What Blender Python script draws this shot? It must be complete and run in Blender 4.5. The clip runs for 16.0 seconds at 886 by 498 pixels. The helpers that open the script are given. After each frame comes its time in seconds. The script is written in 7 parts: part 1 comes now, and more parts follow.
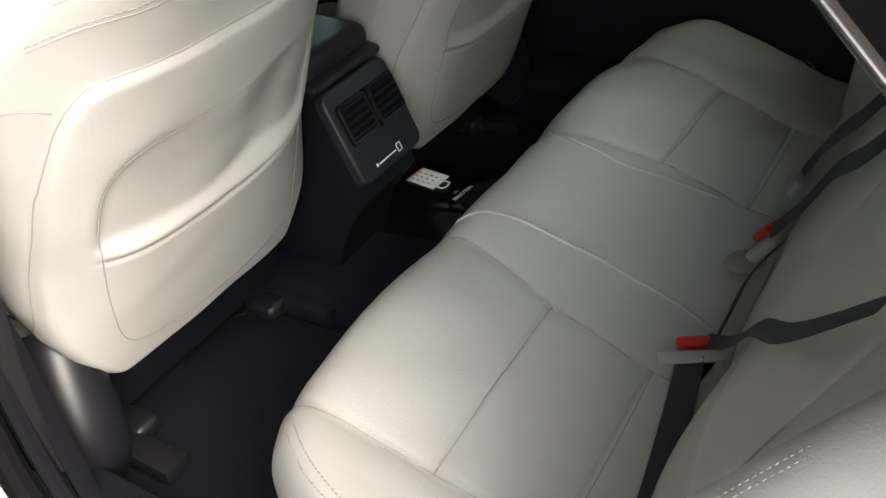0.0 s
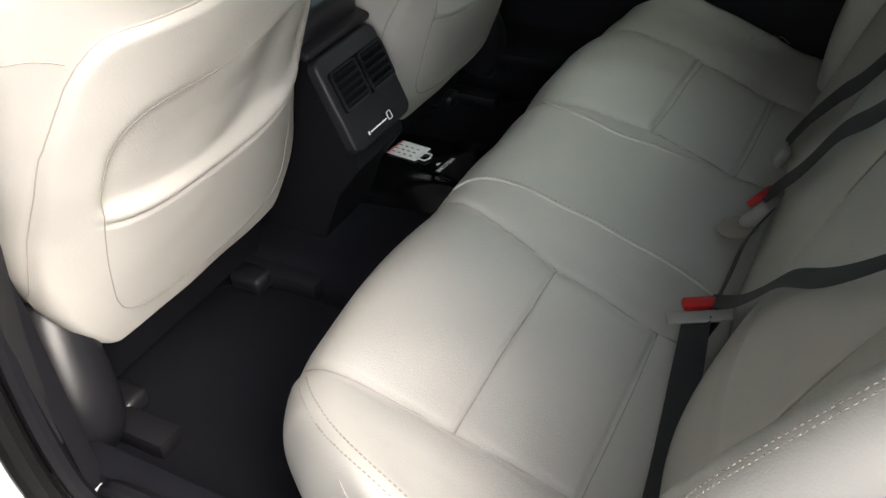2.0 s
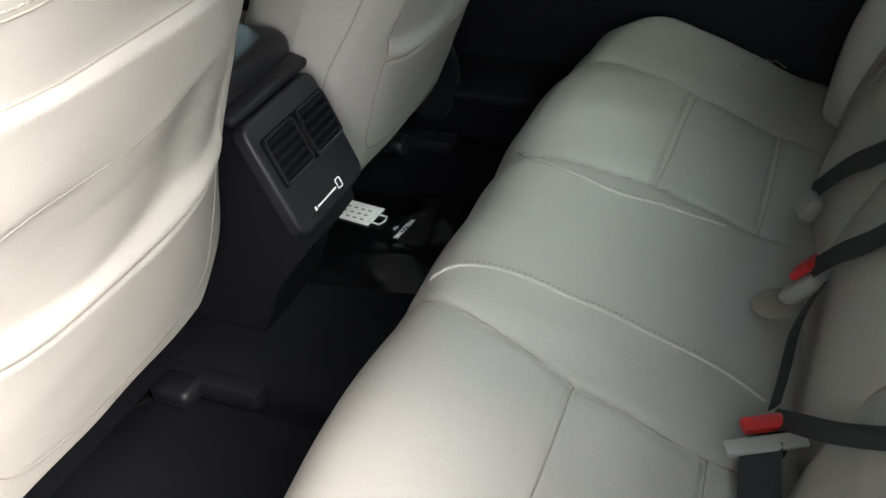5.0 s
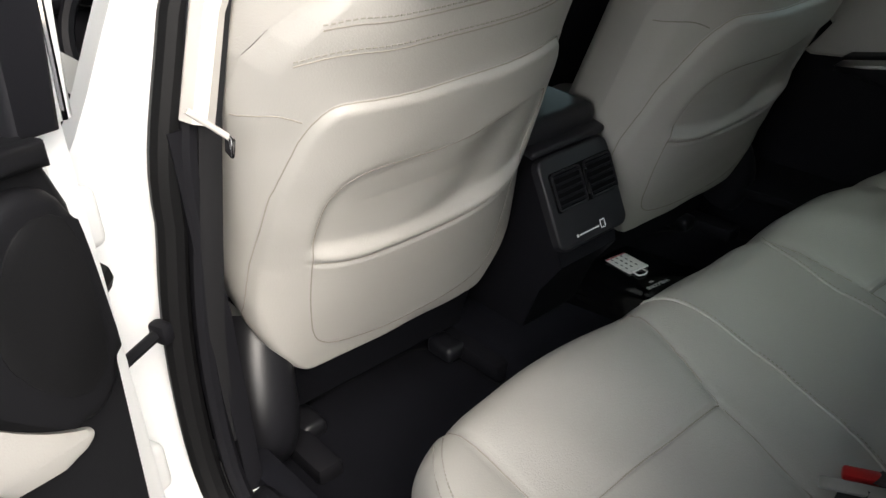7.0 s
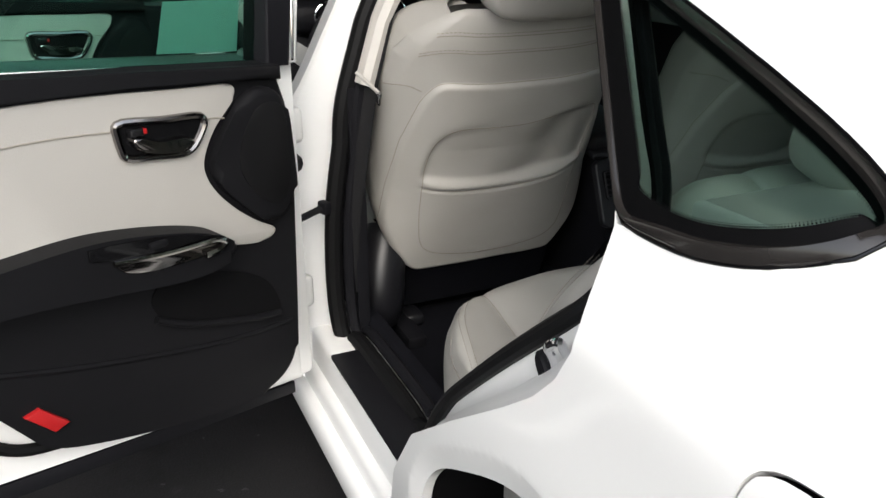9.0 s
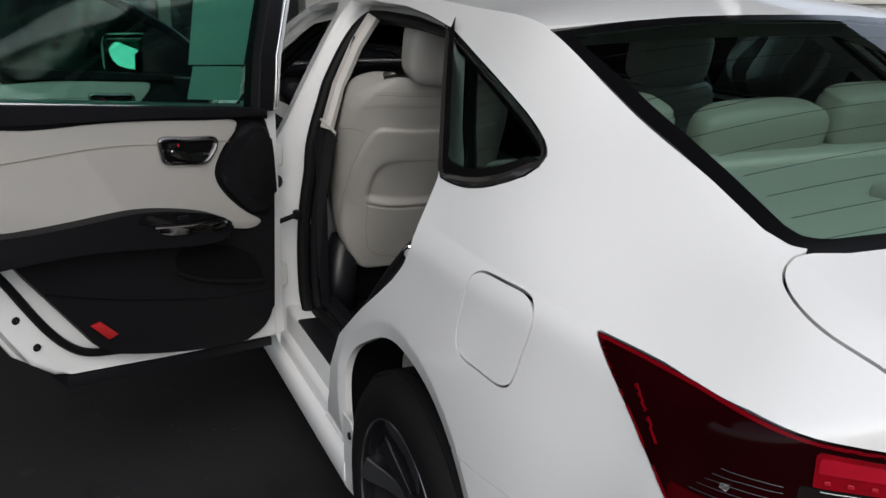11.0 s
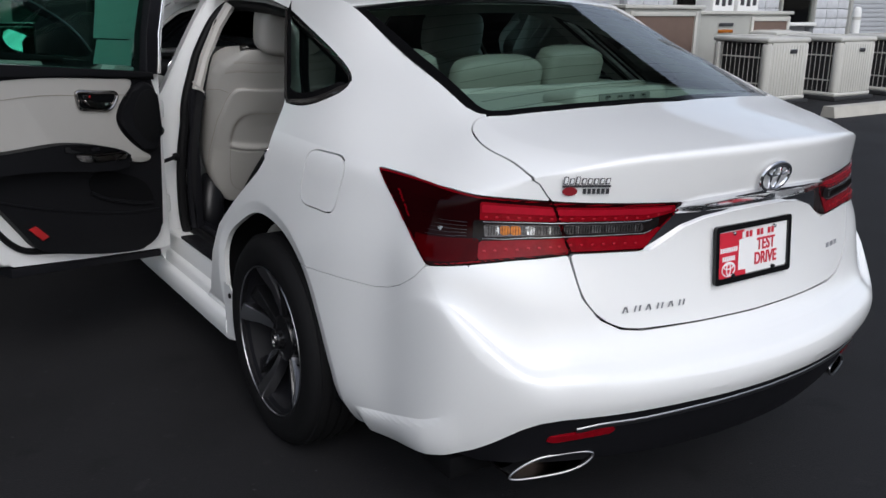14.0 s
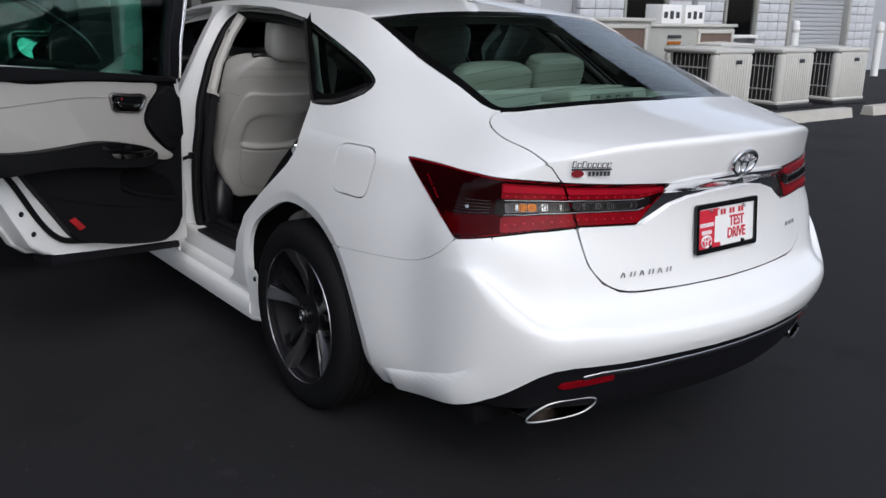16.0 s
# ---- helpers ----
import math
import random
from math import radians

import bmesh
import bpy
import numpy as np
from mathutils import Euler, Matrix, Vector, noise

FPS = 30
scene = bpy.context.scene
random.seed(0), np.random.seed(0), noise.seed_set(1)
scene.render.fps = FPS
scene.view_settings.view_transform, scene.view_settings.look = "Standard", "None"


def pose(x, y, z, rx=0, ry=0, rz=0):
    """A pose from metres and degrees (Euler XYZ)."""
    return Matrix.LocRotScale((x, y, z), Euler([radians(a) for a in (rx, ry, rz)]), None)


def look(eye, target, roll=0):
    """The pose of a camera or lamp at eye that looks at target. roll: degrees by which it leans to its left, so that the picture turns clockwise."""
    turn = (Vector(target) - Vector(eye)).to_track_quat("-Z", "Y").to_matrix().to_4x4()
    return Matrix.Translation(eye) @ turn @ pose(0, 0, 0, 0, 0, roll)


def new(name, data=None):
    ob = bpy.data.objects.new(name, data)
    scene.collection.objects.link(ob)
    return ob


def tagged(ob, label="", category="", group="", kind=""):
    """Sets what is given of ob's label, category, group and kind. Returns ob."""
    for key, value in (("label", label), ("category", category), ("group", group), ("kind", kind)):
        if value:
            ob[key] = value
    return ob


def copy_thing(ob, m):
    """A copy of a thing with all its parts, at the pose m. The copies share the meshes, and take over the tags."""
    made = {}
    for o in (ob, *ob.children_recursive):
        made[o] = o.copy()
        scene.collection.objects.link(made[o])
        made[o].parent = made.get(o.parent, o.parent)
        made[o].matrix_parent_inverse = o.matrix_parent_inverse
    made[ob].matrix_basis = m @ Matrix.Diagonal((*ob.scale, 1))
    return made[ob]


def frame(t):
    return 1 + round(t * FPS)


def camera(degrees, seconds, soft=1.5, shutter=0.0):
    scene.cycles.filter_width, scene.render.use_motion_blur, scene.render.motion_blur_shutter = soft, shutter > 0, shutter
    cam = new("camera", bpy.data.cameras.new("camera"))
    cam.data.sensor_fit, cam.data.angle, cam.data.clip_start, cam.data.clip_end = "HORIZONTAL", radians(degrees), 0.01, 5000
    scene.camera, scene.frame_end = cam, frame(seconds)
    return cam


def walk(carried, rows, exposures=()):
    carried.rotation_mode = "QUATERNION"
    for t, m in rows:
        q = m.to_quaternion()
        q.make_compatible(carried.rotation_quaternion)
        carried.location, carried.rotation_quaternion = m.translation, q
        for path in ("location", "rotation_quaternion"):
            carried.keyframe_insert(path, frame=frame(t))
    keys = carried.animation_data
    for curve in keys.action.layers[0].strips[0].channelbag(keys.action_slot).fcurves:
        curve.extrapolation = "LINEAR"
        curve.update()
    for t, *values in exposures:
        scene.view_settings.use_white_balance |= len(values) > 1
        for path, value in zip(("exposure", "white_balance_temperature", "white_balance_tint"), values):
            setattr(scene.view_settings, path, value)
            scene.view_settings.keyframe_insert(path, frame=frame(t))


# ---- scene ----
cam = camera(53.6, 16.0)
PATH = [
    (0, (-1.052, 0.228, 1.339), (0.256, 1.186, 0.169), -8.0),
    (0.5, (-1.091, 0.25, 1.329), (0.223, 1.167, 0.131), -8.0),
    (1, (-1.106, 0.275, 1.323), (0.232, 1.125, 0.104), -7.2),
    (1.5, (-1.111, 0.296, 1.322), (0.247, 1.118, 0.107), -5.7),
    (2, (-1.111, 0.303, 1.316), (0.252, 1.135, 0.112), -5.4),
    (2.5, (-1.109, 0.321, 1.307), (0.253, 1.13, 0.087), -5.4),
    (3, (-1.052, 0.36, 1.299), (0.319, 1.12, 0.058), -6.0),
    (3.5, (-0.959, 0.433, 1.264), (0.456, 1.132, 0.035), -6.2),
    (3.7, (-0.921, 0.463, 1.254), (0.521, 1.12, 0.033), -5.6),
    (5.8, (-0.875, 0.489, 1.242), (0.57, 1.331, 0.145), -4.9),
    (6, (-0.94, 0.451, 1.265), (0.429, 1.447, 0.201), -3.5),
    (6.5, (-1.058, 0.277, 1.324), (0.168, 1.519, 0.348), -4.1),
    (7, (-1.092, 0.161, 1.332), (0.005, 1.526, 0.366), -3.5),
    (7.5, (-1.095, 0.01, 1.335), (-0.121, 1.495, 0.414), -1.4),
    (8, (-1.124, -0.166, 1.331), (-0.256, 1.393, 0.428), -1.4),
    (8.5, (-1.221, -0.372, 1.341), (-0.412, 1.253, 0.502), -1.2),
    (8.7, (-1.242, -0.467, 1.354), (-0.482, 1.193, 0.538), -0.7),
    (10.8, (-1.414, -1.373, 1.397), (-0.672, 0.389, 0.81), 0.4),
    (11, (-1.417, -1.441, 1.395), (-0.651, 0.314, 0.816), 0.7),
    (11.5, (-1.41, -1.635, 1.39), (-0.588, 0.104, 0.841), 0.1),
    (12, (-1.419, -1.839, 1.372), (-0.554, -0.117, 0.838), -0.5),
    (12.5, (-1.529, -1.992, 1.365), (-0.591, -0.318, 0.801), -0.2),
    (13, (-1.689, -2.116, 1.362), (-0.687, -0.489, 0.772), 0.4),
    (13.5, (-1.757, -2.238, 1.37), (-0.695, -0.639, 0.808), 0.8),
    (14, (-1.826, -2.364, 1.348), (-0.758, -0.767, 0.793), 0.9),
    (14.5, (-1.925, -2.456, 1.341), (-0.854, -0.863, 0.781), 0.4),
    (15, (-2.063, -2.493, 1.344), (-0.943, -0.93, 0.793), 0.5),
    (15.5, (-2.172, -2.522, 1.354), (-1.021, -0.975, 0.82), 1.1),
    (16, (-2.189, -2.54, 1.348), (-1.024, -1.003, 0.819), 1.2),
]
EXPOSURES = [(0.0, 3.1, 6900, 10), (3.0, 3.3, 6900, 10), (3.7, 3.6, 6800, 9), (6.0, 3.6, 6900, 9), (6.5, 2.8, 6900, 9), (7.0, 2.52, 6800, 9), (8.5, 2.0, 6700, 8), (11.0, 0.68, 6440, 9), (12.5, 0.45, 6340, 9), (14.0, 0.6, 6140, 10), (16.0, 0.65, 6140, 11)]
walk(cam, [(t, look(eye, target, roll)) for t, eye, target, roll in PATH], EXPOSURES)

# ---- world and sun ----
world = bpy.data.worlds.new("overcast_sky")
scene.world = world
world.use_nodes = True
wn = world.node_tree.nodes
sky = wn.new("ShaderNodeTexSky")
sky.sky_type, sky.sun_disc = "NISHITA", False
sky.sun_elevation, sky.sun_rotation = radians(44), radians(198)
sky.dust_density, sky.ozone_density = 3.0, 1.5
wn["Background"].inputs["Strength"].default_value = 0.13
pale = wn.new("ShaderNodeHueSaturation")
pale.inputs["Saturation"].default_value = 0.5
world.node_tree.links.new(sky.outputs["Color"], pale.inputs["Color"])
world.node_tree.links.new(pale.outputs["Color"], wn["Background"].inputs["Color"])
lamp = bpy.data.lights.new("sun", "SUN")
lamp.energy, lamp.angle, lamp.color = 0.09, radians(25), (1.0, 0.97, 0.93)
sun = new("sun", lamp)
sun.matrix_world = look((-4.5, -14, 14), (0, 0, 0))


# ---- materials ----
def material(name, color, rough=0.5, metal=0.0, coat=0.0, grain=0.0, grain_size=200.0, vary=0.1, vary_size=6.0, spec=0.5, emission=None):
    """Procedural material: base colour with two scales of variation, and a fine bump."""
    m = bpy.data.materials.new(name)
    m.use_nodes = True
    nt = m.node_tree
    b = nt.nodes["Principled BSDF"]
    b.inputs["Roughness"].default_value = rough
    b.inputs["Metallic"].default_value = metal
    b.inputs["Specular IOR Level"].default_value = spec
    b.inputs["Coat Weight"].default_value = coat
    b.inputs["Coat Roughness"].default_value = 0.04
    co = nt.nodes.new("ShaderNodeTexCoord")
    big = nt.nodes.new("ShaderNodeTexNoise")
    big.inputs["Scale"].default_value, big.inputs["Detail"].default_value = vary_size, 6
    nt.links.new(co.outputs["Object"], big.inputs["Vector"])
    ramp = nt.nodes.new("ShaderNodeMix")
    ramp.data_type = "RGBA"
    ramp.inputs[6].default_value = (*[c * (1 - vary) for c in color], 1)
    ramp.inputs[7].default_value = (*[min(1, c * (1 + vary)) for c in color], 1)
    nt.links.new(big.outputs["Fac"], ramp.inputs[0])
    nt.links.new(ramp.outputs[2], b.inputs["Base Color"])
    if grain:
        fine = nt.nodes.new("ShaderNodeTexNoise")
        fine.inputs["Scale"].default_value, fine.inputs["Detail"].default_value = grain_size, 4
        nt.links.new(co.outputs["Object"], fine.inputs["Vector"])
        bump = nt.nodes.new("ShaderNodeBump")
        bump.inputs["Strength"].default_value, bump.inputs["Distance"].default_value = grain, 0.002
        nt.links.new(fine.outputs["Fac"], bump.inputs["Height"])
        nt.links.new(bump.outputs["Normal"], b.inputs["Normal"])
    if emission:
        b.inputs["Emission Color"].default_value = (*emission[0], 1)
        b.inputs["Emission Strength"].default_value = emission[1]
    return m


def glass(name, color, rough=0.0, keep=0.25):
    """A thin tinted pane: clear with a tint, and a Fresnel gloss."""
    m = bpy.data.materials.new(name)
    m.use_nodes = True
    nt = m.node_tree
    nt.nodes.clear()
    out = nt.nodes.new("ShaderNodeOutputMaterial")
    mix, tr, gl, fr = (nt.nodes.new("ShaderNode" + k) for k in ("MixShader", "BsdfTransparent", "BsdfGlossy", "Fresnel"))
    tr.inputs["Color"].default_value = (*color, 1)
    gl.inputs["Roughness"].default_value = rough
    fr.inputs["IOR"].default_value = 1.5
    nt.links.new(fr.outputs[0], mix.inputs[0])
    nt.links.new(tr.outputs[0], mix.inputs[1])
    nt.links.new(gl.outputs[0], mix.inputs[2])
    nt.links.new(mix.outputs[0], out.inputs[0])
    return m


M = {}
M["paint"] = material("white_pearl_paint", (0.80, 0.80, 0.79), 0.35, coat=1.0, vary=0.015)
M["jamb"] = material("white_jamb_paint", (0.78, 0.78, 0.77), 0.4, coat=0.4, vary=0.02)
M["black"] = material("black_trim_plastic", (0.0078, 0.0078, 0.0096), 0.5, spec=0.13, grain=0.15, grain_size=900)
M["gloss"] = material("gloss_black_trim", (0.004, 0.004, 0.0045), 0.15, spec=0.35, coat=0.15, vary=0.05)
M["rubber"] = material("black_rubber_seal", (0.006, 0.006, 0.0065), 0.55, spec=0.12, grain=0.1, grain_size=400)
M["tyre"] = material("tyre_rubber", (0.0055, 0.0055, 0.006), 0.75, spec=0.15, grain=0.3, grain_size=300, vary=0.2)
M["chrome"] = material("chrome", (0.75, 0.75, 0.77), 0.07, metal=1.0, vary=0.02)
M["alloy"] = material("machined_alloy", (0.42, 0.42, 0.44), 0.28, metal=1.0, vary=0.05)
M["darkalloy"] = material("dark_grey_alloy", (0.010, 0.010, 0.011), 0.22, metal=0.2, coat=0.3)
M["badge"] = material("satin_badge_metal", (0.30, 0.30, 0.31), 0.3, metal=1.0, vary=0.05)
M["steel"] = material("brake_steel", (0.10, 0.10, 0.105), 0.4, metal=1.0, vary=0.2)
M["leather"] = material("almond_leather", (0.350, 0.337, 0.312), 0.46, grain=0.22, grain_size=420, vary=0.035)
M["stitch"] = material("leather_seam_thread", (0.24, 0.22, 0.19), 0.8)
M["thread"] = material("stitching_thread", (0.25, 0.235, 0.205), 0.8)
M["ltplastic"] = material("light_grey_plastic", (0.50, 0.48, 0.45), 0.55, grain=0.15, grain_size=500)
M["carpet"] = material("black_carpet", (0.0058, 0.0060, 0.0084), 0.95, spec=0.1, grain=0.8, grain_size=700, vary=0.3)
M["belt"] = material("charcoal_webbing", (0.016, 0.017, 0.020), 0.6, spec=0.3, grain=0.4, grain_size=900)
# charcoal webbing again, darkened in colour for the shade beside the pillar
M["shadedbelt"] = material("black_webbing", (0.007, 0.007, 0.008), 0.7, spec=0.2, grain=0.4, grain_size=900)
M["headliner"] = material("grey_headliner", (0.42, 0.41, 0.39), 0.9, grain=0.2, grain_size=600)
M["red"] = material("red_plastic", (0.36, 0.012, 0.014), 0.35)
M["lensred"] = material("red_lamp_lens", (0.19, 0.0020, 0.0068), 0.18, spec=0.15, coat=0.12, grain=0.25, grain_size=120, vary=0.45, vary_size=38)
M["lensglow"] = material("pale_red_light_guide", (0.33, 0.0060, 0.018), 0.22, spec=0.2, coat=0.15, vary=0.25, vary_size=30)
M["lensspot"] = material("bright_red_lamp_optic", (0.34, 0.010, 0.020), 0.2, spec=0.3, coat=0.1, vary=0.2, vary_size=90)
M["lenslow"] = material("deep_red_lamp_lens", (0.050, 0.0006, 0.0015), 0.15, spec=0.05, coat=0.05, vary=0.5, vary_size=14)
M["lensdark"] = material("dark_red_lamp_lens", (0.012, 0.0006, 0.0011), 0.08, spec=0.08, coat=0.08, vary=0.6, vary_size=7)
M["lensrim"] = material("red_lamp_rim", (0.14, 0.0016, 0.005), 0.15, spec=0.1, vary=0.15)
M["smoke"] = material("smoked_lamp_lens", (0.010, 0.008, 0.008), 0.10, spec=0.15, grain=0.2, grain_size=60, vary=0.6, vary_size=40)
M["amber"] = material("amber_reflector", (0.50, 0.15, 0.012), 0.22, metal=0.5, coat=0.3, grain=0.8, grain_size=110, vary=0.75, vary_size=70)
M["dimreflector"] = material("dim_lamp_reflector", (0.10, 0.095, 0.095), 0.25, metal=0.7, coat=0.2, grain=0.9, grain_size=120, vary=0.7, vary_size=50)
M["clear"] = material("clear_reflector", (0.42, 0.42, 0.42), 0.16, metal=0.9, coat=0.3, grain=0.9, grain_size=130, vary=0.7, vary_size=80)
M["paper"] = material("white_paper", (0.78, 0.78, 0.77), 0.7, vary=0.02)
M["ink"] = material("dark_ink", (0.03, 0.03, 0.035), 0.6)
M["whiteink"] = material("white_ink", (0.75, 0.75, 0.75), 0.5)
M["redink"] = material("red_plate_print", (0.55, 0.015, 0.035), 0.4)
M["glass"] = glass("green_tinted_glass", (0.69, 0.87, 0.80))
M["doorglass"] = glass("pale_green_door_glass", (0.60, 0.86, 0.78))
M["darkchrome"] = material("smoked_chrome", (0.30, 0.28, 0.27), 0.12, metal=1.0, vary=0.05)
M["satin"] = material("satin_black_plastic", (0.009, 0.009, 0.011), 0.36, spec=0.4, grain=0.08, grain_size=900)
M["hardware"] = material("grey_belt_hardware", (0.24, 0.235, 0.225), 0.45, spec=0.3)
M["trimgloss"] = material("glossy_window_trim", (0.022, 0.020, 0.019), 0.2, spec=0.5, coat=0.4, vary=0.1)
M["doortrim"] = material("door_trim_plastic", (0.0072, 0.0072, 0.0082), 0.5, spec=0.08, grain=0.2, grain_size=900)
M["cabin"] = material("cabin_plastic", (0.014, 0.014, 0.0165), 0.42, spec=0.35, grain=0.15, grain_size=900)
M["leafpaper"] = material("bright_leaflet_paper", (0.93, 0.93, 0.92), 0.6, vary=0.02)
M["darkred"] = material("dark_red_print", (0.20, 0.008, 0.014), 0.4)
M["clearglass"] = glass("clear_glass", (0.85, 0.9, 0.88))
M["mirror"] = material("mirror_glass", (0.8, 0.85, 0.85), 0.02, metal=1.0, vary=0.0)
M["asphalt"] = material("worn_asphalt", (0.0100, 0.0097, 0.0110), 0.85, spec=0.35, grain=0.9, grain_size=160, vary=0.35, vary_size=1.2)
ant = M["asphalt"].node_tree
abase = ant.nodes["Principled BSDF"].inputs["Base Color"]
aold = abase.links[0].from_socket
aco = ant.nodes.new("ShaderNodeTexCoord")
for scale, lo, hi, tint in ((1.1, 0.53, 0.66, 0.55), (4.5, 0.61, 0.70, 0.55), (9.0, 0.66, 0.71, 1.7), (38.0, 0.70, 0.73, 4.0), (240.0, 0.60, 0.72, 2.6)):
    # oil stains, spots and pale chippings
    spots = ant.nodes.new("ShaderNodeTexNoise")
    spots.inputs["Scale"].default_value, spots.inputs["Detail"].default_value = scale, 3
    ant.links.new(aco.outputs["Object"], spots.inputs["Vector"])
    edge_ramp = ant.nodes.new("ShaderNodeMapRange")
    edge_ramp.inputs[1].default_value, edge_ramp.inputs[2].default_value = lo, hi
    ant.links.new(spots.outputs["Fac"], edge_ramp.inputs[0])
    amix = ant.nodes.new("ShaderNodeMix")
    amix.data_type, amix.blend_type = "RGBA", "MULTIPLY"
    amix.inputs[7].default_value = (tint, tint, tint, 1)
    ant.links.new(edge_ramp.outputs[0], amix.inputs[0])
    ant.links.new(aold, amix.inputs[6])
    aold = amix.outputs[2]
ant.links.new(aold, abase)
M["acmetal"] = material("beige_grey_sheet_metal", (0.52, 0.51, 0.47), 0.5, vary=0.06)
M["acdark"] = material("dark_coil_fins", (0.04, 0.04, 0.042), 0.6, metal=0.4)
M["block"] = material("painted_split_block", (0.55, 0.56, 0.58), 0.85, grain=1.0, grain_size=30, vary=0.2, vary_size=9)
M["siding"] = material("grey_siding", (0.40, 0.41, 0.43), 0.6, vary=0.06)
M["concrete"] = material("weathered_concrete", (0.48, 0.46, 0.41), 0.85, grain=0.6, grain_size=90, vary=0.15)
M["white"] = material("white_post_paint", (0.78, 0.78, 0.76), 0.5, vary=0.04)
M["darkglass"] = material("dark_shopfront_glass", (0.015, 0.02, 0.02), 0.05, coat=0.5)
M["sheet"] = material("translucent_sticker_paper", (0.95, 0.96, 0.95), 0.9, vary=0.02)
snt = M["sheet"].node_tree
smix, strans = snt.nodes.new("ShaderNodeMixShader"), snt.nodes.new("ShaderNodeBsdfTranslucent")
strans.inputs["Color"].default_value = (0.97, 0.98, 0.97, 1)
smix.inputs[0].default_value = 0.55
snt.links.new(snt.nodes["Principled BSDF"].outputs[0], smix.inputs[1])
snt.links.new(strans.outputs[0], smix.inputs[2])
snt.links.new(smix.outputs[0], snt.nodes["Material Output"].inputs[0])
M["render_wall"] = material("grey_wall_render", (0.10, 0.10, 0.105), 0.9, grain=0.6, grain_size=60, vary=0.2, vary_size=2)
M["canopy"] = material("dark_canopy_soffit", (0.10, 0.10, 0.10), 0.8, vary=0.1)
M["rust"] = material("brown_grille_mesh", (0.13, 0.085, 0.065), 0.7, vary=0.2)
M["boxmetal"] = material("galvanised_cabinet", (0.36, 0.36, 0.33), 0.5, vary=0.12, vary_size=4)
M["blind"] = material("pale_window_blind", (0.55, 0.57, 0.52), 0.6, vary=0.05)
# near-black for hidden parts and print; on the door pocket it paints shade
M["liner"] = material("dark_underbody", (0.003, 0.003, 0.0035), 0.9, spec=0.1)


# ---- mesh helpers ----
def thing(name, label, category, group="", kind="", at=(0, 0, 0)):
    ob = new(name)
    ob.location = at
    return tagged(ob, label, category, group, kind)


def mesh_object(name, verts, faces, mat, parent=None, label="", smooth=30):
    me = bpy.data.meshes.new(name)
    me.from_pydata([tuple(map(float, v)) for v in verts], [], [tuple(map(int, f)) for f in faces])
    me.materials.append(mat)
    if smooth:
        me.polygons.foreach_set("use_smooth", [True] * len(me.polygons))
        me.set_sharp_from_angle(angle=radians(smooth))
    me.update()
    ob = new(name, me)
    if parent:
        ob.parent = parent
        ob.matrix_parent_inverse = Matrix.Translation(-parent.location) if parent.type == "EMPTY" else Matrix()
    if label:
        ob["label"] = label
    return ob


def part(name, bm, mat, parent=None, label="", smooth=30):
    """Links a bmesh as one mesh object, in world coordinates, under a thing or a part."""
    bm.normal_update()
    me = bpy.data.meshes.new(name)
    bm.to_mesh(me)
    bm.free()
    me.materials.append(mat)
    if smooth:
        me.polygons.foreach_set("use_smooth", [True] * len(me.polygons))
        me.set_sharp_from_angle(angle=radians(smooth))
    ob = new(name, me)
    if parent:
        ob.parent = parent
        ob.matrix_parent_inverse = Matrix.Translation(-parent.location) if parent.type == "EMPTY" else Matrix()
    if label:
        ob["label"] = label
    return ob


def box(size, at=(0, 0, 0), bevel=0.004, turn=(0, 0, 0), segs=2, bm=None):
    """A bevelled box, added to bm or to a new bmesh."""
    bm = bm or bmesh.new()
    got = bmesh.ops.create_cube(bm, size=1.0, matrix=pose(*at, *turn) @ Matrix.Diagonal((*size, 1)))
    if bevel:
        edges = {e for v in got["verts"] for e in v.link_edges}
        bmesh.ops.bevel(bm, geom=list(edges), offset=min(bevel, min(size) * 0.45), segments=segs, affect="EDGES", profile=0.5)
    return bm


def prism(points, depth, m=None, bevel=0.0, bm=None, segs=2):
    """Extrudes a flat outline of (a, b) by depth along its normal; m places it."""
    bm = bm or bmesh.new()
    m = m or Matrix()
    lo = [bm.verts.new(m @ Vector((a, b, 0))) for a, b in points]
    hi = [bm.verts.new(m @ Vector((a, b, depth))) for a, b in points]
    n = len(points)
    fs = [bm.faces.new(lo[::-1]), bm.faces.new(hi)]
    fs += [bm.faces.new((lo[i], lo[(i + 1) % n], hi[(i + 1) % n], hi[i])) for i in range(n)]
    if bevel:
        bmesh.ops.bevel(bm, geom=list(fs[1].edges), offset=bevel, segments=segs, affect="EDGES", profile=0.5)
    bmesh.ops.recalc_face_normals(bm, faces=bm.faces[:])
    return bm


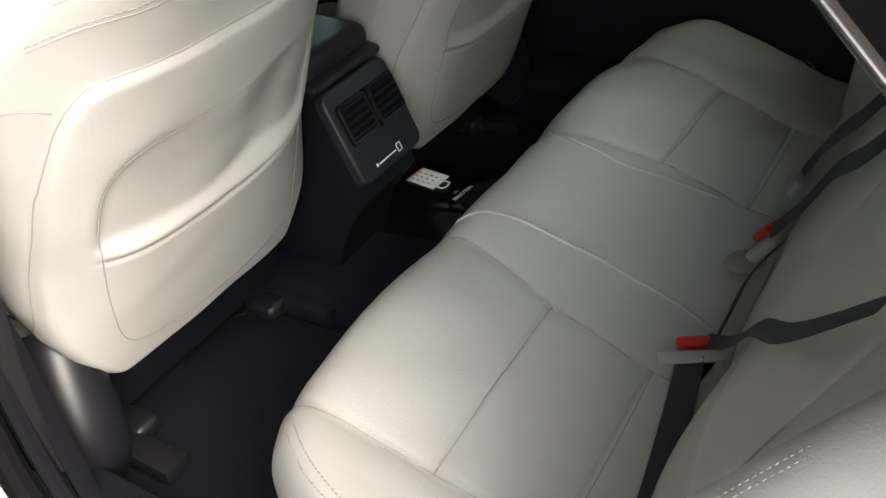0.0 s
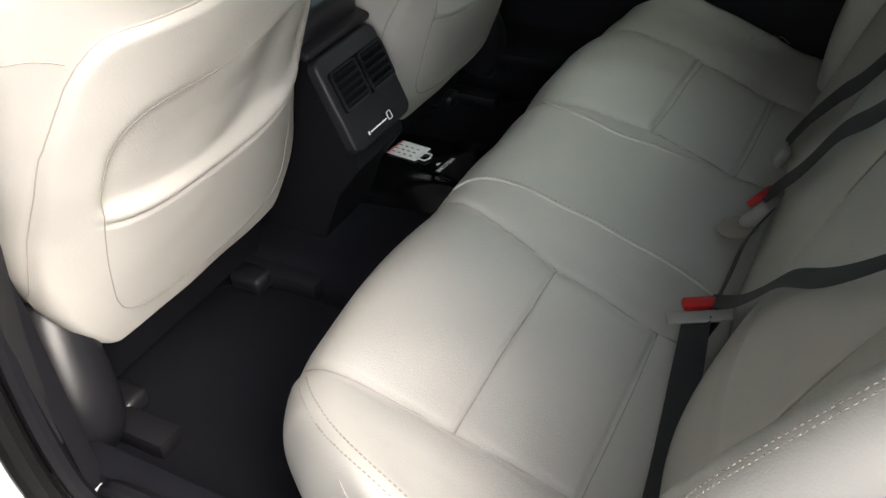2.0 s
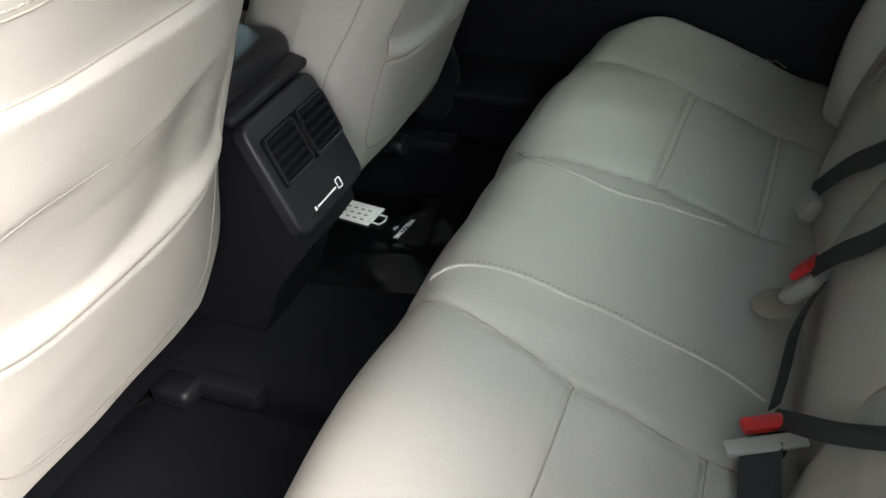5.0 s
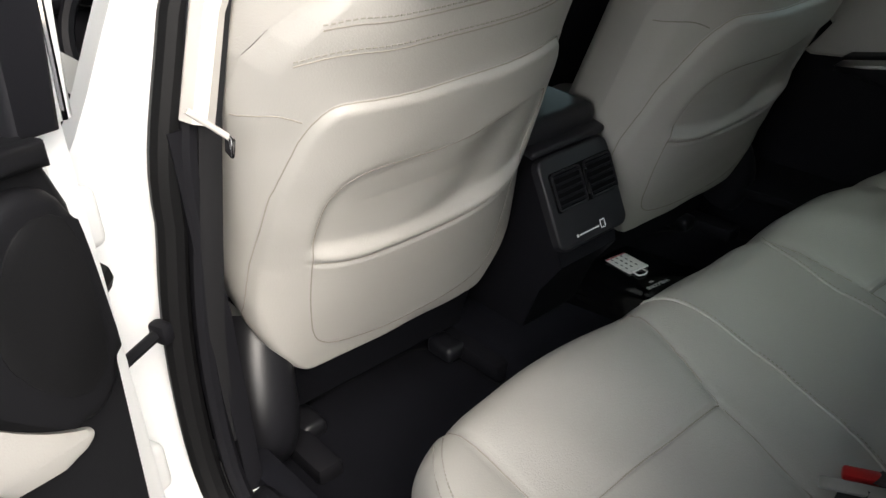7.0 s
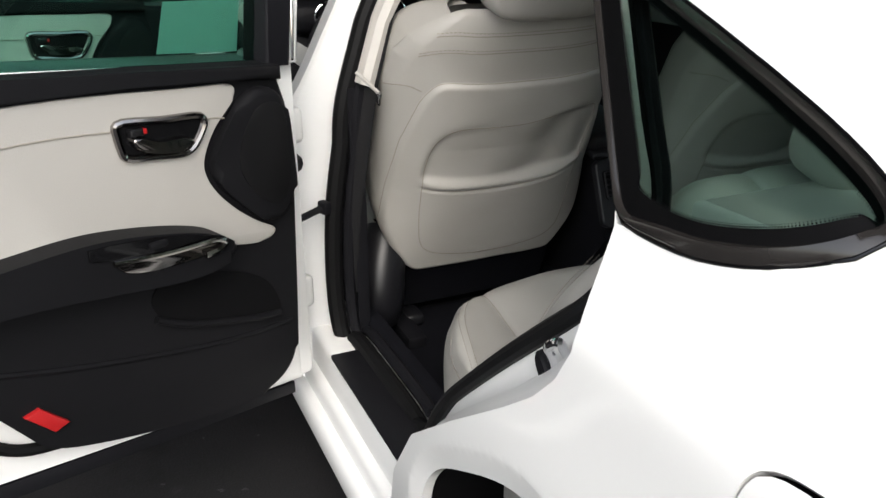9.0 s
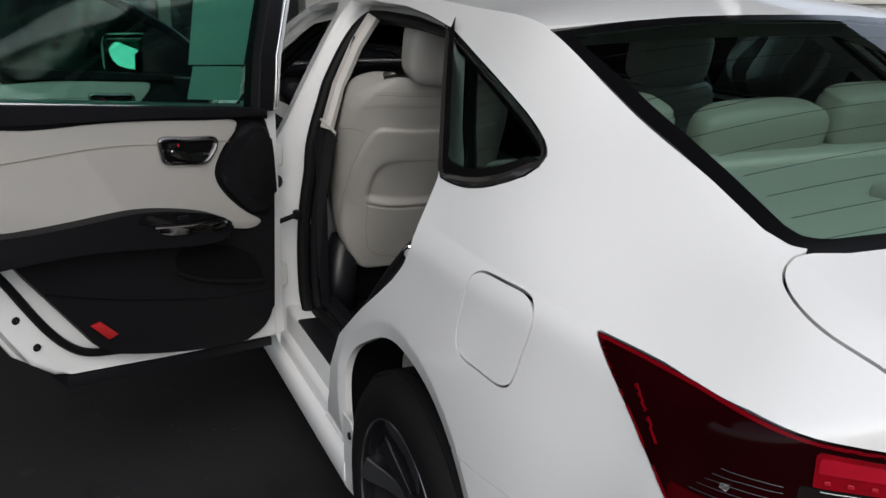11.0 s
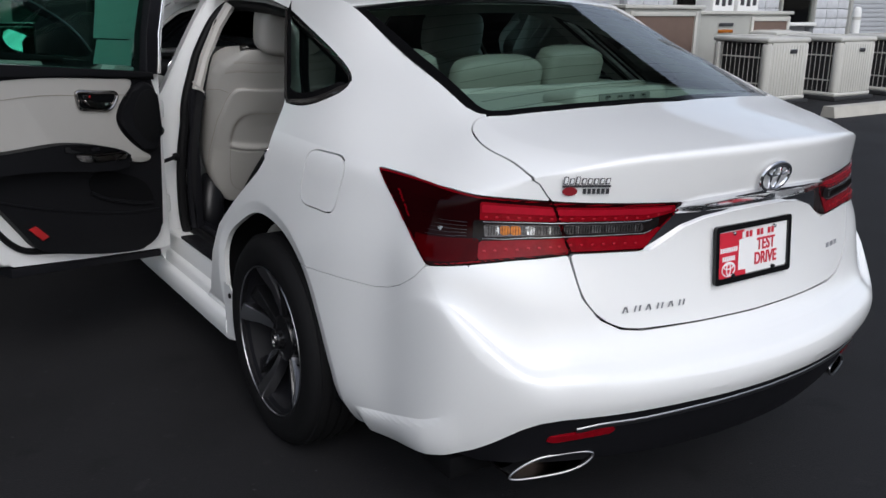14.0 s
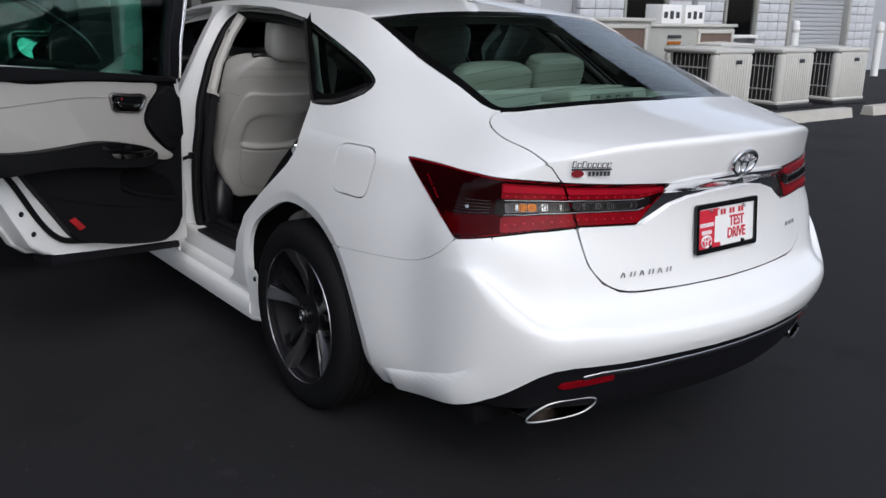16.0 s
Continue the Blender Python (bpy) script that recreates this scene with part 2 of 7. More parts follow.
def tube(path, r, sides=8, closed=False, bm=None, squash=None):
    """A tube along a list of points; r is a number or a function of 0..1; squash: (wide, thick, up) for a flat strap."""
    bm = bm or bmesh.new()
    P = [Vector(p) for p in path]
    n = len(P)
    rings = []
    ref = Vector(squash[2]) if squash else None
    prev = None
    for i, p in enumerate(P):
        a, b = (P[i - 1], P[(i + 1) % n]) if closed else (P[max(i - 1, 0)], P[min(i + 1, n - 1)])
        d = (b - a).normalized()
        up = ref if ref else (prev if prev else (Vector((0, 0, 1)) if abs(d.z) < 0.9 else Vector((1, 0, 0))))
        side = d.cross(up).normalized()
        top = side.cross(d).normalized()
        prev = top
        rr = r(i / max(n - 1, 1)) if callable(r) else r
        w, h = (squash[0], squash[1]) if squash else (rr, rr)
        rings.append([bm.verts.new(p + side * w * math.cos(2 * math.pi * k / sides) + top * h * math.sin(2 * math.pi * k / sides)) for k in range(sides)])
    for i in range(n if closed else n - 1):
        A, B = rings[i], rings[(i + 1) % n]
        for k in range(sides):
            bm.faces.new((A[k], A[(k + 1) % sides], B[(k + 1) % sides], B[k]))
    if not closed:
        bm.faces.new(rings[0][::-1])
        bm.faces.new(rings[-1])
    bmesh.ops.recalc_face_normals(bm, faces=bm.faces[:])
    return bm


def lathe(profile, m, segs=48, bm=None):
    """Turns a profile of (radius, height) round the local z axis of m."""
    bm = bm or bmesh.new()
    rings = [[bm.verts.new(m @ Vector((r * math.cos(2 * math.pi * k / segs), r * math.sin(2 * math.pi * k / segs), h))) for k in range(segs)] for r, h in profile]
    for A, B in zip(rings, rings[1:]):
        for k in range(segs):
            bm.faces.new((A[k], A[(k + 1) % segs], B[(k + 1) % segs], B[k]))
    bmesh.ops.recalc_face_normals(bm, faces=bm.faces[:])
    return bm


def curve_points(points, per=8, closed=False):
    """A smooth line through points."""
    P = np.array(points, float)
    if closed:
        P = np.concatenate([P[-3:], P, P[:4]])
    d = np.linalg.norm(np.diff(P, axis=0), axis=1) ** 0.5
    t = np.concatenate([[0], np.cumsum(np.maximum(d, 1e-4))])
    lo, hi = (3, len(P) - 4) if closed else (0, len(P) - 1)
    q = np.concatenate([np.linspace(t[i], t[i + 1], per, endpoint=False) for i in range(lo, hi)] + ([] if closed else [[t[-1]]]))
    return natural(t, P, q)


def sdf_poly(a, b, poly):
    """Signed distance of the points (a, b) to an outline: negative inside."""
    P = np.array(poly, float)
    best = np.full(a.shape, 1e9)
    inside = np.zeros(a.shape, bool)
    for (x1, y1), (x2, y2) in zip(P, np.roll(P, -1, axis=0)):
        dx, dy = x2 - x1, y2 - y1
        t = np.clip(((a - x1) * dx + (b - y1) * dy) / max(dx * dx + dy * dy, 1e-12), 0, 1)
        best = np.minimum(best, (a - x1 - t * dx) ** 2 + (b - y1 - t * dy) ** 2)
        cross = ((y1 > b) != (y2 > b))
        with np.errstate(divide="ignore", invalid="ignore"):
            xs = dx * (b - y1) / (dy if abs(dy) > 1e-12 else 1e-12) + x1
        inside ^= cross & (a < xs)
    return np.where(inside, -1, 1) * np.sqrt(best)


def clip(V, N, F, f):
    """Keeps the part of a mesh where f < 0; cuts the faces on the way."""
    keep = f < 0
    inside = keep[F]
    whole = F[inside.all(axis=1)]
    mixed = F[inside.any(axis=1) & ~inside.all(axis=1)]
    verts, norms, faces, cut = list(V), list(N), [tuple(q) for q in whole], {}

    def edge(i, j):
        k = (min(i, j), max(i, j))
        if k not in cut:
            t = f[k[0]] / (f[k[0]] - f[k[1]])
            cut[k] = len(verts)
            verts.append(V[k[0]] + t * (V[k[1]] - V[k[0]]))
            norms.append(N[k[0]] + t * (N[k[1]] - N[k[0]]))
        return cut[k]

    for q in mixed:
        out = []
        for i, j in zip(q, np.roll(q, -1)):
            if keep[i]:
                out.append(int(i))
            if keep[i] != keep[j]:
                out.append(edge(int(i), int(j)))
        if len(out) > 2:
            faces.append(tuple(out))
    return np.array(verts), np.array(norms), faces


def tidy(V, N, faces):
    """Drops unused points, joins doubles, and splits faces into triangles or quads."""
    seen, verts, norms, out = {}, [], [], []
    for q in faces:
        g = []
        for i in q:
            key = tuple(np.round(V[i], 5))
            if key not in seen:
                seen[key] = len(verts)
                verts.append(V[i])
                norms.append(N[i])
            if not g or (seen[key] != g[-1] and seen[key] != g[0]):
                g.append(seen[key])
        if len(g) > 2:
            out.append(tuple(g))
    return np.array(verts), np.array(norms), out


def panel(name, pieces, mat, parent, label="", offset=0.0, thick=0.012, move=None, smooth=35):
    """A sheet cut from the skin. pieces: (V, N, F, f) with f < 0 kept; offset moves it outwards; its rim turns inwards by thick."""
    allv, alln, allf = [], [], []
    for V, N, F, f in pieces:
        v, n, fs = clip(V, N, F, f)
        allf += [tuple(i + sum(map(len, allv)) for i in q) for q in fs]
        allv.append(v)
        alln.append(n)
    v, n, fs = tidy(np.concatenate(allv), np.concatenate(alln), allf)
    if not len(fs):
        return None
    n = n / np.maximum(np.linalg.norm(n, axis=1, keepdims=True), 1e-9)
    count = {}
    for q in fs:
        for i, j in zip(q, q[1:] + q[:1]):
            count[(i, j)] = count.get((i, j), 0) + 1
    rim = [(i, j) for i, j in count if (j, i) not in count]
    top = v + n * (offset(v)[:, None] if callable(offset) else offset)
    verts, faces = list(top), list(fs)
    if thick:
        inner = {}
        for i in {k for e in rim for k in e}:
            inner[i] = len(verts)
            verts.append(top[i] - n[i] * thick)
        faces += [(j, i, inner[i], inner[j]) for i, j in rim]
    if move is not None:
        verts = [move @ Vector(p) for p in verts]
    return mesh_object(name, verts, faces, mat, parent, label, smooth)


# ---- the skin of the saloon ----
def natural(t, P, q):
    """A smooth curve through the points P at parameters t, read at q."""
    n = len(t)
    h = np.diff(t)
    A = np.zeros((n, n))
    R = np.zeros((n,) + P.shape[1:])
    A[0, 0] = A[-1, -1] = 1
    for i in range(1, n - 1):
        A[i, i - 1], A[i, i], A[i, i + 1] = h[i - 1], 2 * (h[i - 1] + h[i]), h[i]
        R[i] = 6 * ((P[i + 1] - P[i]) / h[i] - (P[i] - P[i - 1]) / h[i - 1])
    M = np.linalg.solve(A, R.reshape(n, -1)).reshape(R.shape)
    k = np.clip(np.searchsorted(t, q, side="right") - 1, 0, n - 2)
    s = (slice(None),) + (None,) * (P.ndim - 1)
    a, b, hk = (t[k + 1] - q)[s], (q - t[k])[s], h[k][s]
    return (M[k] * a ** 3 + M[k + 1] * b ** 3) / (6 * hk) + (P[k] / hk - M[k] * hk / 6) * a + (P[k + 1] / hk - M[k + 1] * hk / 6) * b


def smooth_grid(P, ku, kv, tu=None, tv=None):
    """Refines a grid of control points, which the surface passes through."""
    for axis, k, given in ((0, ku, tu), (1, kv, tv)):
        Q = np.moveaxis(P, axis, 0)
        d = np.linalg.norm(np.diff(Q, axis=0), axis=-1)
        t = np.concatenate([[0], np.cumsum(np.maximum(d.mean(axis=1), 1e-4) ** 0.75)]) if given is None else given
        q = np.concatenate([np.linspace(t[i], t[i + 1], k, endpoint=False) for i in range(len(t) - 1)] + [[t[-1]]])
        P = np.moveaxis(natural(t, Q, q), 0, axis)
    return P


def lerp(x, xs, ys):
    return np.interp(x, xs, ys)


# the left half of the saloon's skin: rear axle at y = 0, nose towards +y
ST = [3.72, 3.3, 2.9, 2.4, 1.9, 1.4, 1.0, 0.6, 0.3, 0.05, -0.2, -0.42, -0.60]
ROWZ = [0.19, 0.26, 0.36, 0.52, 0.547, 0.64, 0.76, 0.86, 0.92, 0.0]
WIDE = [0.79, 0.84, 0.866, 0.873, 0.872, 0.868, 0.855, 0.835, 0.822, 0.800]
REARY = [-1.00, -1.06, -1.11, -1.13, -1.093, -1.052, -1.035, -1.04, -1.062, -1.092]
REARK = [0.30, 0.33, 0.33, 0.33, 0.31, 0.30, 0.32, 0.38, 0.44, 0.52]
TOPZ = [0.66, 0.79, 0.86, 0.925, 0.948, 0.957, 0.96, 0.96, 0.96, 0.958, 0.952, 0.944, 0.935, 0.925]
TOPR = [0.955, 0.985, 1.005, 1.018, 1.024, 1.027]
KX = [-0.665, -0.565, -0.455, -0.31, -0.155, 0.0]


def lower_skin():
    rows = []
    for r in range(10):
        line = []
        for i, y in enumerate(ST):
            top = TOPZ[i]
            z = top if r == 9 else min(ROWZ[r], top - 0.025 * (9 - r)) if y < 3.5 else 0.19 + (top - 0.19) * r / 9
            w = WIDE[r] - lerp(y, [-0.6, -0.42, -0.2, 0.0, 2.6, 2.9, 3.3, 3.72], [0.058, 0.024, 0.004, 0, 0, 0.02, 0.10, 0.32])
            if y == -0.6:
                z += [0, 0, 0, 0.07, 0.06, 0.04, 0.015, 0, 0, 0][r]
            line.append((-w, y, z))
        lift = [0, 0, 0.02, 0.130, 0.128, 0.115, 0.035, 0, -0.012, 0][r]
        tuck = (REARY[r] + 1.045) * 0.7
        line.append((-(WIDE[r] - 0.098), -0.775 + tuck, (TOPZ[13] if r == 9 else ROWZ[r] + lift)))
        for k, x in enumerate(KX):
            z = TOPR[k] if r == 9 else ROWZ[r] + lift * ([0.15, 0.05, 0.0, 0.0, 0.0, 0] if r in (3, 4) else [0.55, 0.3, 0.14, 0.05, 0.01, 0])[k]
            xx = x * WIDE[r] / 0.86
            line.append((xx, REARY[r] + REARK[r] * xx * xx + [0.02, 0, 0, 0, 0, 0][k], z))
        rows.append(line)
    return np.array(rows)


K1X = [0.42, 0.68, 0.745, 0.755, 0.768, 0.772, 0.773, 0.772, 0.768, 0.757, 0.722, 0.688, 0.66, 0.632]
K1Z = [0.69, 0.84, 0.91, 0.968, 0.995, 1.005, 1.008, 1.008, 1.01, 1.024, 1.052, 1.022, 1.005, 0.978]
K2X = [0.32, 0.55, 0.63, 0.655, 0.580, 0.558, 0.557, 0.556, 0.552, 0.546, 0.547, 0.556, 0.565, 0.54]
K2Z = [0.72, 0.88, 0.945, 1.06, 1.265, 1.352, 1.368, 1.360, 1.343, 1.314, 1.207, 1.131, 1.066, 1.018]
KCZ = [0.76, 0.915, 0.985, 1.12, 1.335, 1.418, 1.434, 1.424, 1.394, 1.338, 1.260, 1.178, 1.105, 1.060]
KCY = [0.06, 0.05, 0.05, 0.10, 0.05, 0.0, 0.0, 0.0, 0.0, -0.0, -0.02, -0.04, -0.07, -0.10]


def upper_skin(low):
    rows = []
    for i in range(14):
        x0, y0, z0 = low[9, i]
        line = [(x0, y0, z0), (-K1X[i], y0 + KCY[i] * 0.15, K1Z[i]), (-K2X[i], y0 + KCY[i] * 0.3, K2Z[i])]
        for s in (0.68, 0.34, 0.0):
            line.append((-K2X[i] * s, y0 + KCY[i] * (1 - 0.7 * s * s), K2Z[i] + (KCZ[i] - K2Z[i]) * (1 - s * s)))
        rows.append(line)
    rows.append([tuple(low[9, 14 + k]) for k in range(6)])
    return np.array(rows)


def grid_mesh(G):
    n, m = G.shape[:2]
    idx = np.arange(n * m).reshape(n, m)
    faces = np.stack([idx[:-1, :-1], idx[:-1, 1:], idx[1:, 1:], idx[1:, :-1]], -1).reshape(-1, 4)
    return G.reshape(-1, 3), faces


LOW = lower_skin()
RIM = np.concatenate([[0], np.cumsum(np.linalg.norm(np.diff(LOW[9], axis=0), axis=1) ** 0.75)])
NL, NU = 22, 12
LOWG = smooth_grid(LOW, NU, NL, None, RIM)
UPG = smooth_grid(upper_skin(LOW), NL, NL, RIM[:15], RIM[14:] - RIM[14])
# the roof's crown is a plain bow between its rails
bow_s = 1 - np.linspace(0, 1, 3 * NL + 1)[None, :]
rail, mid_line = UPG[:, 2 * NL][:, None], UPG[:, 5 * NL][:, None]
crown = np.stack([rail[..., 0] * bow_s, mid_line[..., 1] + (rail[..., 1] - mid_line[..., 1]) * bow_s ** 2, mid_line[..., 2] + (rail[..., 2] - mid_line[..., 2]) * bow_s ** 2], -1)
keep_tail = np.clip((np.arange(len(UPG)) - 13.3 * NL) / (0.7 * NL), 0, 1)[:, None, None]
UPG[:, 2 * NL:] = crown * (1 - keep_tail) + UPG[:, 2 * NL:] * keep_tail
# the belt stays straight between its edge and the shoulder
fade = np.clip((UPG[:, 0, 1] + 0.15) / 0.3, 0, 1)[:, None, None]
ramp01 = np.linspace(0, 1, NL + 1)[None, :, None]
UPG[:, :NL + 1] = UPG[:, :NL + 1] * (1 - fade) + fade * (UPG[:, :1] * (1 - ramp01) + UPG[:, NL:NL + 1] * ramp01)
# the lower skin follows the edge of the upper one
shift = np.concatenate([UPG[:14 * NL, 0], UPG[-1, :]]) - LOWG[-1]
for j in range(14):
    LOWG[-1 - j] += shift * (1 - j / 14) ** 2 * (1 + 2 * j / 14)
LOWV, LOWF = grid_mesh(LOWG)
UPV, UPF = grid_mesh(UPG)
# the rear wing's corner is rounded: relax the joined sheets round it
joint = np.concatenate([LOWV, UPV])
names, who = np.unique(np.round(joint, 4), axis=0, return_inverse=True)
who = who.ravel()
mesh_v = np.zeros((len(names), 3))
np.add.at(mesh_v, who, joint)
mesh_v /= np.bincount(who)[:, None]
quads = np.concatenate([LOWF, UPF + len(LOWV)])
ends = who[np.concatenate([quads[:, [k, (k + 1) % 4]] for k in range(4)])]
degree = np.maximum(np.bincount(ends.ravel(), minlength=len(names)), 1)[:, None]
pull = np.exp(-(((mesh_v - [-0.655, -0.83, 0.945]) / [0.085, 0.10, 0.06]) ** 2).sum(1))[:, None] * np.clip((-mesh_v[:, :1] - 0.588) / 0.03, 0, 1)
lip_at = LOWG[-1, 14 * NL:]
lip_d = np.hypot(mesh_v[:, 1] - np.interp(mesh_v[:, 0], lip_at[:, 0], lip_at[:, 1]), mesh_v[:, 2] - np.interp(mesh_v[:, 0], lip_at[:, 0], lip_at[:, 2]))
round_lip = 0.035 * np.exp(-(lip_d / 0.013) ** 2)[:, None] * np.clip((mesh_v[:, :1] + 0.62) / 0.05, 0, 1)
pull = np.maximum(pull, round_lip)
edge_x = np.abs(mesh_v[:, 0]) < 1e-4
for _ in range(240):
    mean = np.zeros_like(mesh_v)
    np.add.at(mean, ends[:, 0], mesh_v[ends[:, 1]])
    np.add.at(mean, ends[:, 1], mesh_v[ends[:, 0]])
    move = 0.6 * pull * (mean / degree - mesh_v)
    move[edge_x] *= [0, 1, 1]
    mesh_v += move
LOWV, UPV = mesh_v[who[:len(LOWV)]], mesh_v[who[len(LOWV):]]
LIP = LOWV.reshape(LOWG.shape)[-1, 14 * NL:]


def outward(V, F):
    """Point normals that look away from the car's middle."""
    d1, d2 = V[F[:, 2]] - V[F[:, 0]], V[F[:, 3]] - V[F[:, 1]]
    fn = np.cross(d1, d2)
    N = np.zeros_like(V)
    for k in range(4):
        np.add.at(N, F[:, k], fn)
    N /= np.maximum(np.linalg.norm(N, axis=1, keepdims=True), 1e-9)
    mid = V * [0, 0, 0] + np.stack([V[:, 0] * 0, np.clip(V[:, 1], -0.5, 3.0), V[:, 2] * 0 + 0.6], 1)
    if ((V - mid) * N).sum() < 0:
        return -N, F[:, ::-1]
    return N, F


LOWN, LOWF = outward(LOWV, LOWF)
UPN, UPF = outward(UPV, UPF)
MIR = np.array([-1.0, 1.0, 1.0])
SKIN = {("low", -1): (LOWV, LOWN, LOWF), ("up", -1): (UPV, UPN, UPF),
        ("low", 1): (LOWV * MIR, LOWN * MIR, LOWF[:, ::-1]), ("up", 1): (UPV * MIR, UPN * MIR, UPF[:, ::-1])}


def shape(pts, per=6, closed=True):
    return [tuple(p) for p in curve_points(pts, per, closed)]


def wrap(V):
    """The skin's coordinate round the tail: grows from the left flank to the middle of the boot."""
    return -np.abs(V[:, 0]) - V[:, 1]


ARCH = [(0.40, 0.05), (0.405, 0.30)] + shape([(0.405, 0.39), (0.387, 0.52), (0.333, 0.594), (0.252, 0.645), (0.126, 0.702), (0.0, 0.706), (-0.115, 0.677), (-0.226, 0.60), (-0.31, 0.47), (-0.352, 0.35)], 5, False) + [(-0.362, 0.25), (-0.362, 0.05)]
ARCH_FRONT = [(2.82 + (0.02 - a) * 0.98, b) for a, b in ARCH]
APERTURE = [(0.66, 0.27), (0.565, 0.33), (0.515, 0.42), (0.494, 0.486), (0.42, 0.60), (0.29, 0.702), (0.172, 0.790), (0.120, 0.832), (0.086, 0.872), (0.070, 0.912), (0.074, 0.938), (0.085, 0.962), (0.096, 0.993), (0.102, 1.01),
            (0.110, 1.033), (0.443, 1.305), (0.572, 1.324), (0.739, 1.340), (1.0, 1.347), (1.20, 1.343), (1.235, 1.30), (1.225, 1.0), (1.225, 0.6), (1.21, 0.36), (1.17, 0.27)]
FRONT_APERTURE = [(1.275, 0.27), (1.275, 1.0), (1.29, 1.30), (1.33, 1.335), (1.75, 1.305), (2.1, 1.135), (2.40, 0.985), (2.41, 0.9), (2.36, 0.5), (2.28, 0.27)]
QUARTER = shape([(0.10, 1.033), (0.0, 1.036), (-0.081, 1.053), (-0.150, 1.084), (-0.165, 1.112), (-0.12, 1.143), (0.056, 1.205), (0.249, 1.258), (0.42, 1.301)], 5, False) + [(0.443, 1.305), (0.112, 1.036)]
REAR_WINDOW = [(0.17, 1.025), (1.15, 1.025), (1.165, 1.315), (0.9, 1.325), (0.62, 1.308), (0.50, 1.285)]
FRONT_WINDOW = [(1.34, 1.025), (1.36, 1.315), (1.72, 1.28), (2.05, 1.13), (2.24, 1.02)]
FUEL = shape([(-0.188, 0.93), (-0.226, 0.941), (-0.29, 0.942), (-0.352, 0.937), (-0.376, 0.912), (-0.368, 0.86), (-0.36, 0.815), (-0.335, 0.798), (-0.27, 0.797), (-0.205, 0.799), (-0.180, 0.82), (-0.180, 0.88)], 4)
BACK_GLASS = [(-0.5, 0.05), (0, 0.05), (0.30, 0.055), (0.48, 0.065), (0.548, 0.072), (0.549, -0.2), (0.557, -0.45), (0.564, -0.57), (0.556, -0.61), (0.53, -0.637), (0.50, -0.652), (0.36, -0.69), (0.21, -0.722), (0, -0.745), (-0.5, -0.745)]
SCREEN = [(-0.5, 1.80), (0, 1.80), (0.46, 1.86), (0.53, 1.93), (0.60, 2.40), (0.60, 2.6), (0.3, 2.72), (0, 2.76), (-0.5, 2.76)]
lip_y = lambda x: float(np.interp(x, -LIP[::-1, 0], LIP[::-1, 1]))
LX = 0.600
LS, LZ = -LX - lip_y(LX), float(np.interp(LX, -LIP[::-1, 0], LIP[::-1, 2]))
LID_TOP = [(-0.5, -0.749), (0, -0.749), (0.21, -0.726), (0.36, -0.694), (0.50, -0.656)] + shape([(0.54, -0.636), (0.565, -0.632), (0.592, -0.642), (0.612, -0.68), (0.620, -0.74), (0.614, -0.79), (0.608, -0.83), (0.604, lip_y(LX) + 0.02), (LX, lip_y(LX))], 5, False) + [(LX, -1.3), (-0.5, -1.3)]
LID_BACK = [(0.350, 0.912), (0.334, 0.925), (0.308, 0.952), (LS, LZ), (LS - 0.004, 1.05), (1.5, 1.05), (1.5, 0.600), (1.07, 0.600), (0.836, 0.602)] + shape([(0.66, 0.605), (0.595, 0.613), (0.526, 0.640), (0.467, 0.69), (0.435, 0.745), (0.412, 0.795)], 5, False)
GLASS_FOOT = [(-0.5, -0.72), (0, -0.72), (0.21, -0.70), (0.36, -0.67), (0.50, -0.635), (0.54, -0.625), (0.545, -0.634), (0.50, -0.662), (0.36, -0.70), (0.21, -0.732), (0, -0.755), (-0.5, -0.755)]
LAMP_SIDE = [(-0.276, 0.937), (-0.20, 0.9345), (-0.075, 0.930), (0.129, 0.918), (0.349, 0.9105), (0.411, 0.791), (0.248, 0.782), (0.10, 0.768), (-0.045, 0.754), (-0.162, 0.842)]
LAMP_LID = [(0.350, 0.9105), (0.578, 0.901), (0.770, 0.896), (0.705, 0.844), (0.640, 0.787), (0.412, 0.7925)]
GARNISH = [(-0.5, 0.913), (0, 0.913), (0.18, 0.906), (0.268, 0.897), (0.355, 0.785), (0.325, 0.784), (0.285, 0.805), (0.24, 0.832), (0.18, 0.849), (0.10, 0.858), (0, 0.862), (-0.5, 0.862)]
VAL = [(-0.9, 0.19), (-0.50, 0.195), (-0.323, 0.222), (-0.148, 0.25), (0.036, 0.285), (0.129, 0.315), (0.195, 0.344), (0.30, 0.396), (0.36, 0.416), (0.43, 0.424), (0.62, 0.426), (0.846, 0.432), (1.5, 0.435)]
BUMPER = [(-0.70, 0.622), (-0.675, 0.624), (-0.479, 0.638), (-0.35, 0.645), (-0.264, 0.651), (-0.20, 0.664), (-0.148, 0.684), (-0.085, 0.72), (-0.048, 0.751), (0.10, 0.765), (0.248, 0.779), (0.407, 0.787),
          (0.428, 0.745), (0.459, 0.688), (0.519, 0.635), (0.591, 0.607), (0.66, 0.599), (0.836, 0.598), (1.07, 0.596), (1.5, 0.596)] + VAL[::-1][:-1] + [(-0.70, 0.19)]
CREASE = shape([(-0.058, 0.757), (0.0, 0.690), (0.076, 0.627), (0.165, 0.562), (0.25, 0.530), (0.345, 0.519), (0.53, 0.511), (0.82, 0.503), (1.10, 0.497), (1.5, 0.497)], 5, False) + [(1.5, 0.9), (-0.058, 0.9)]
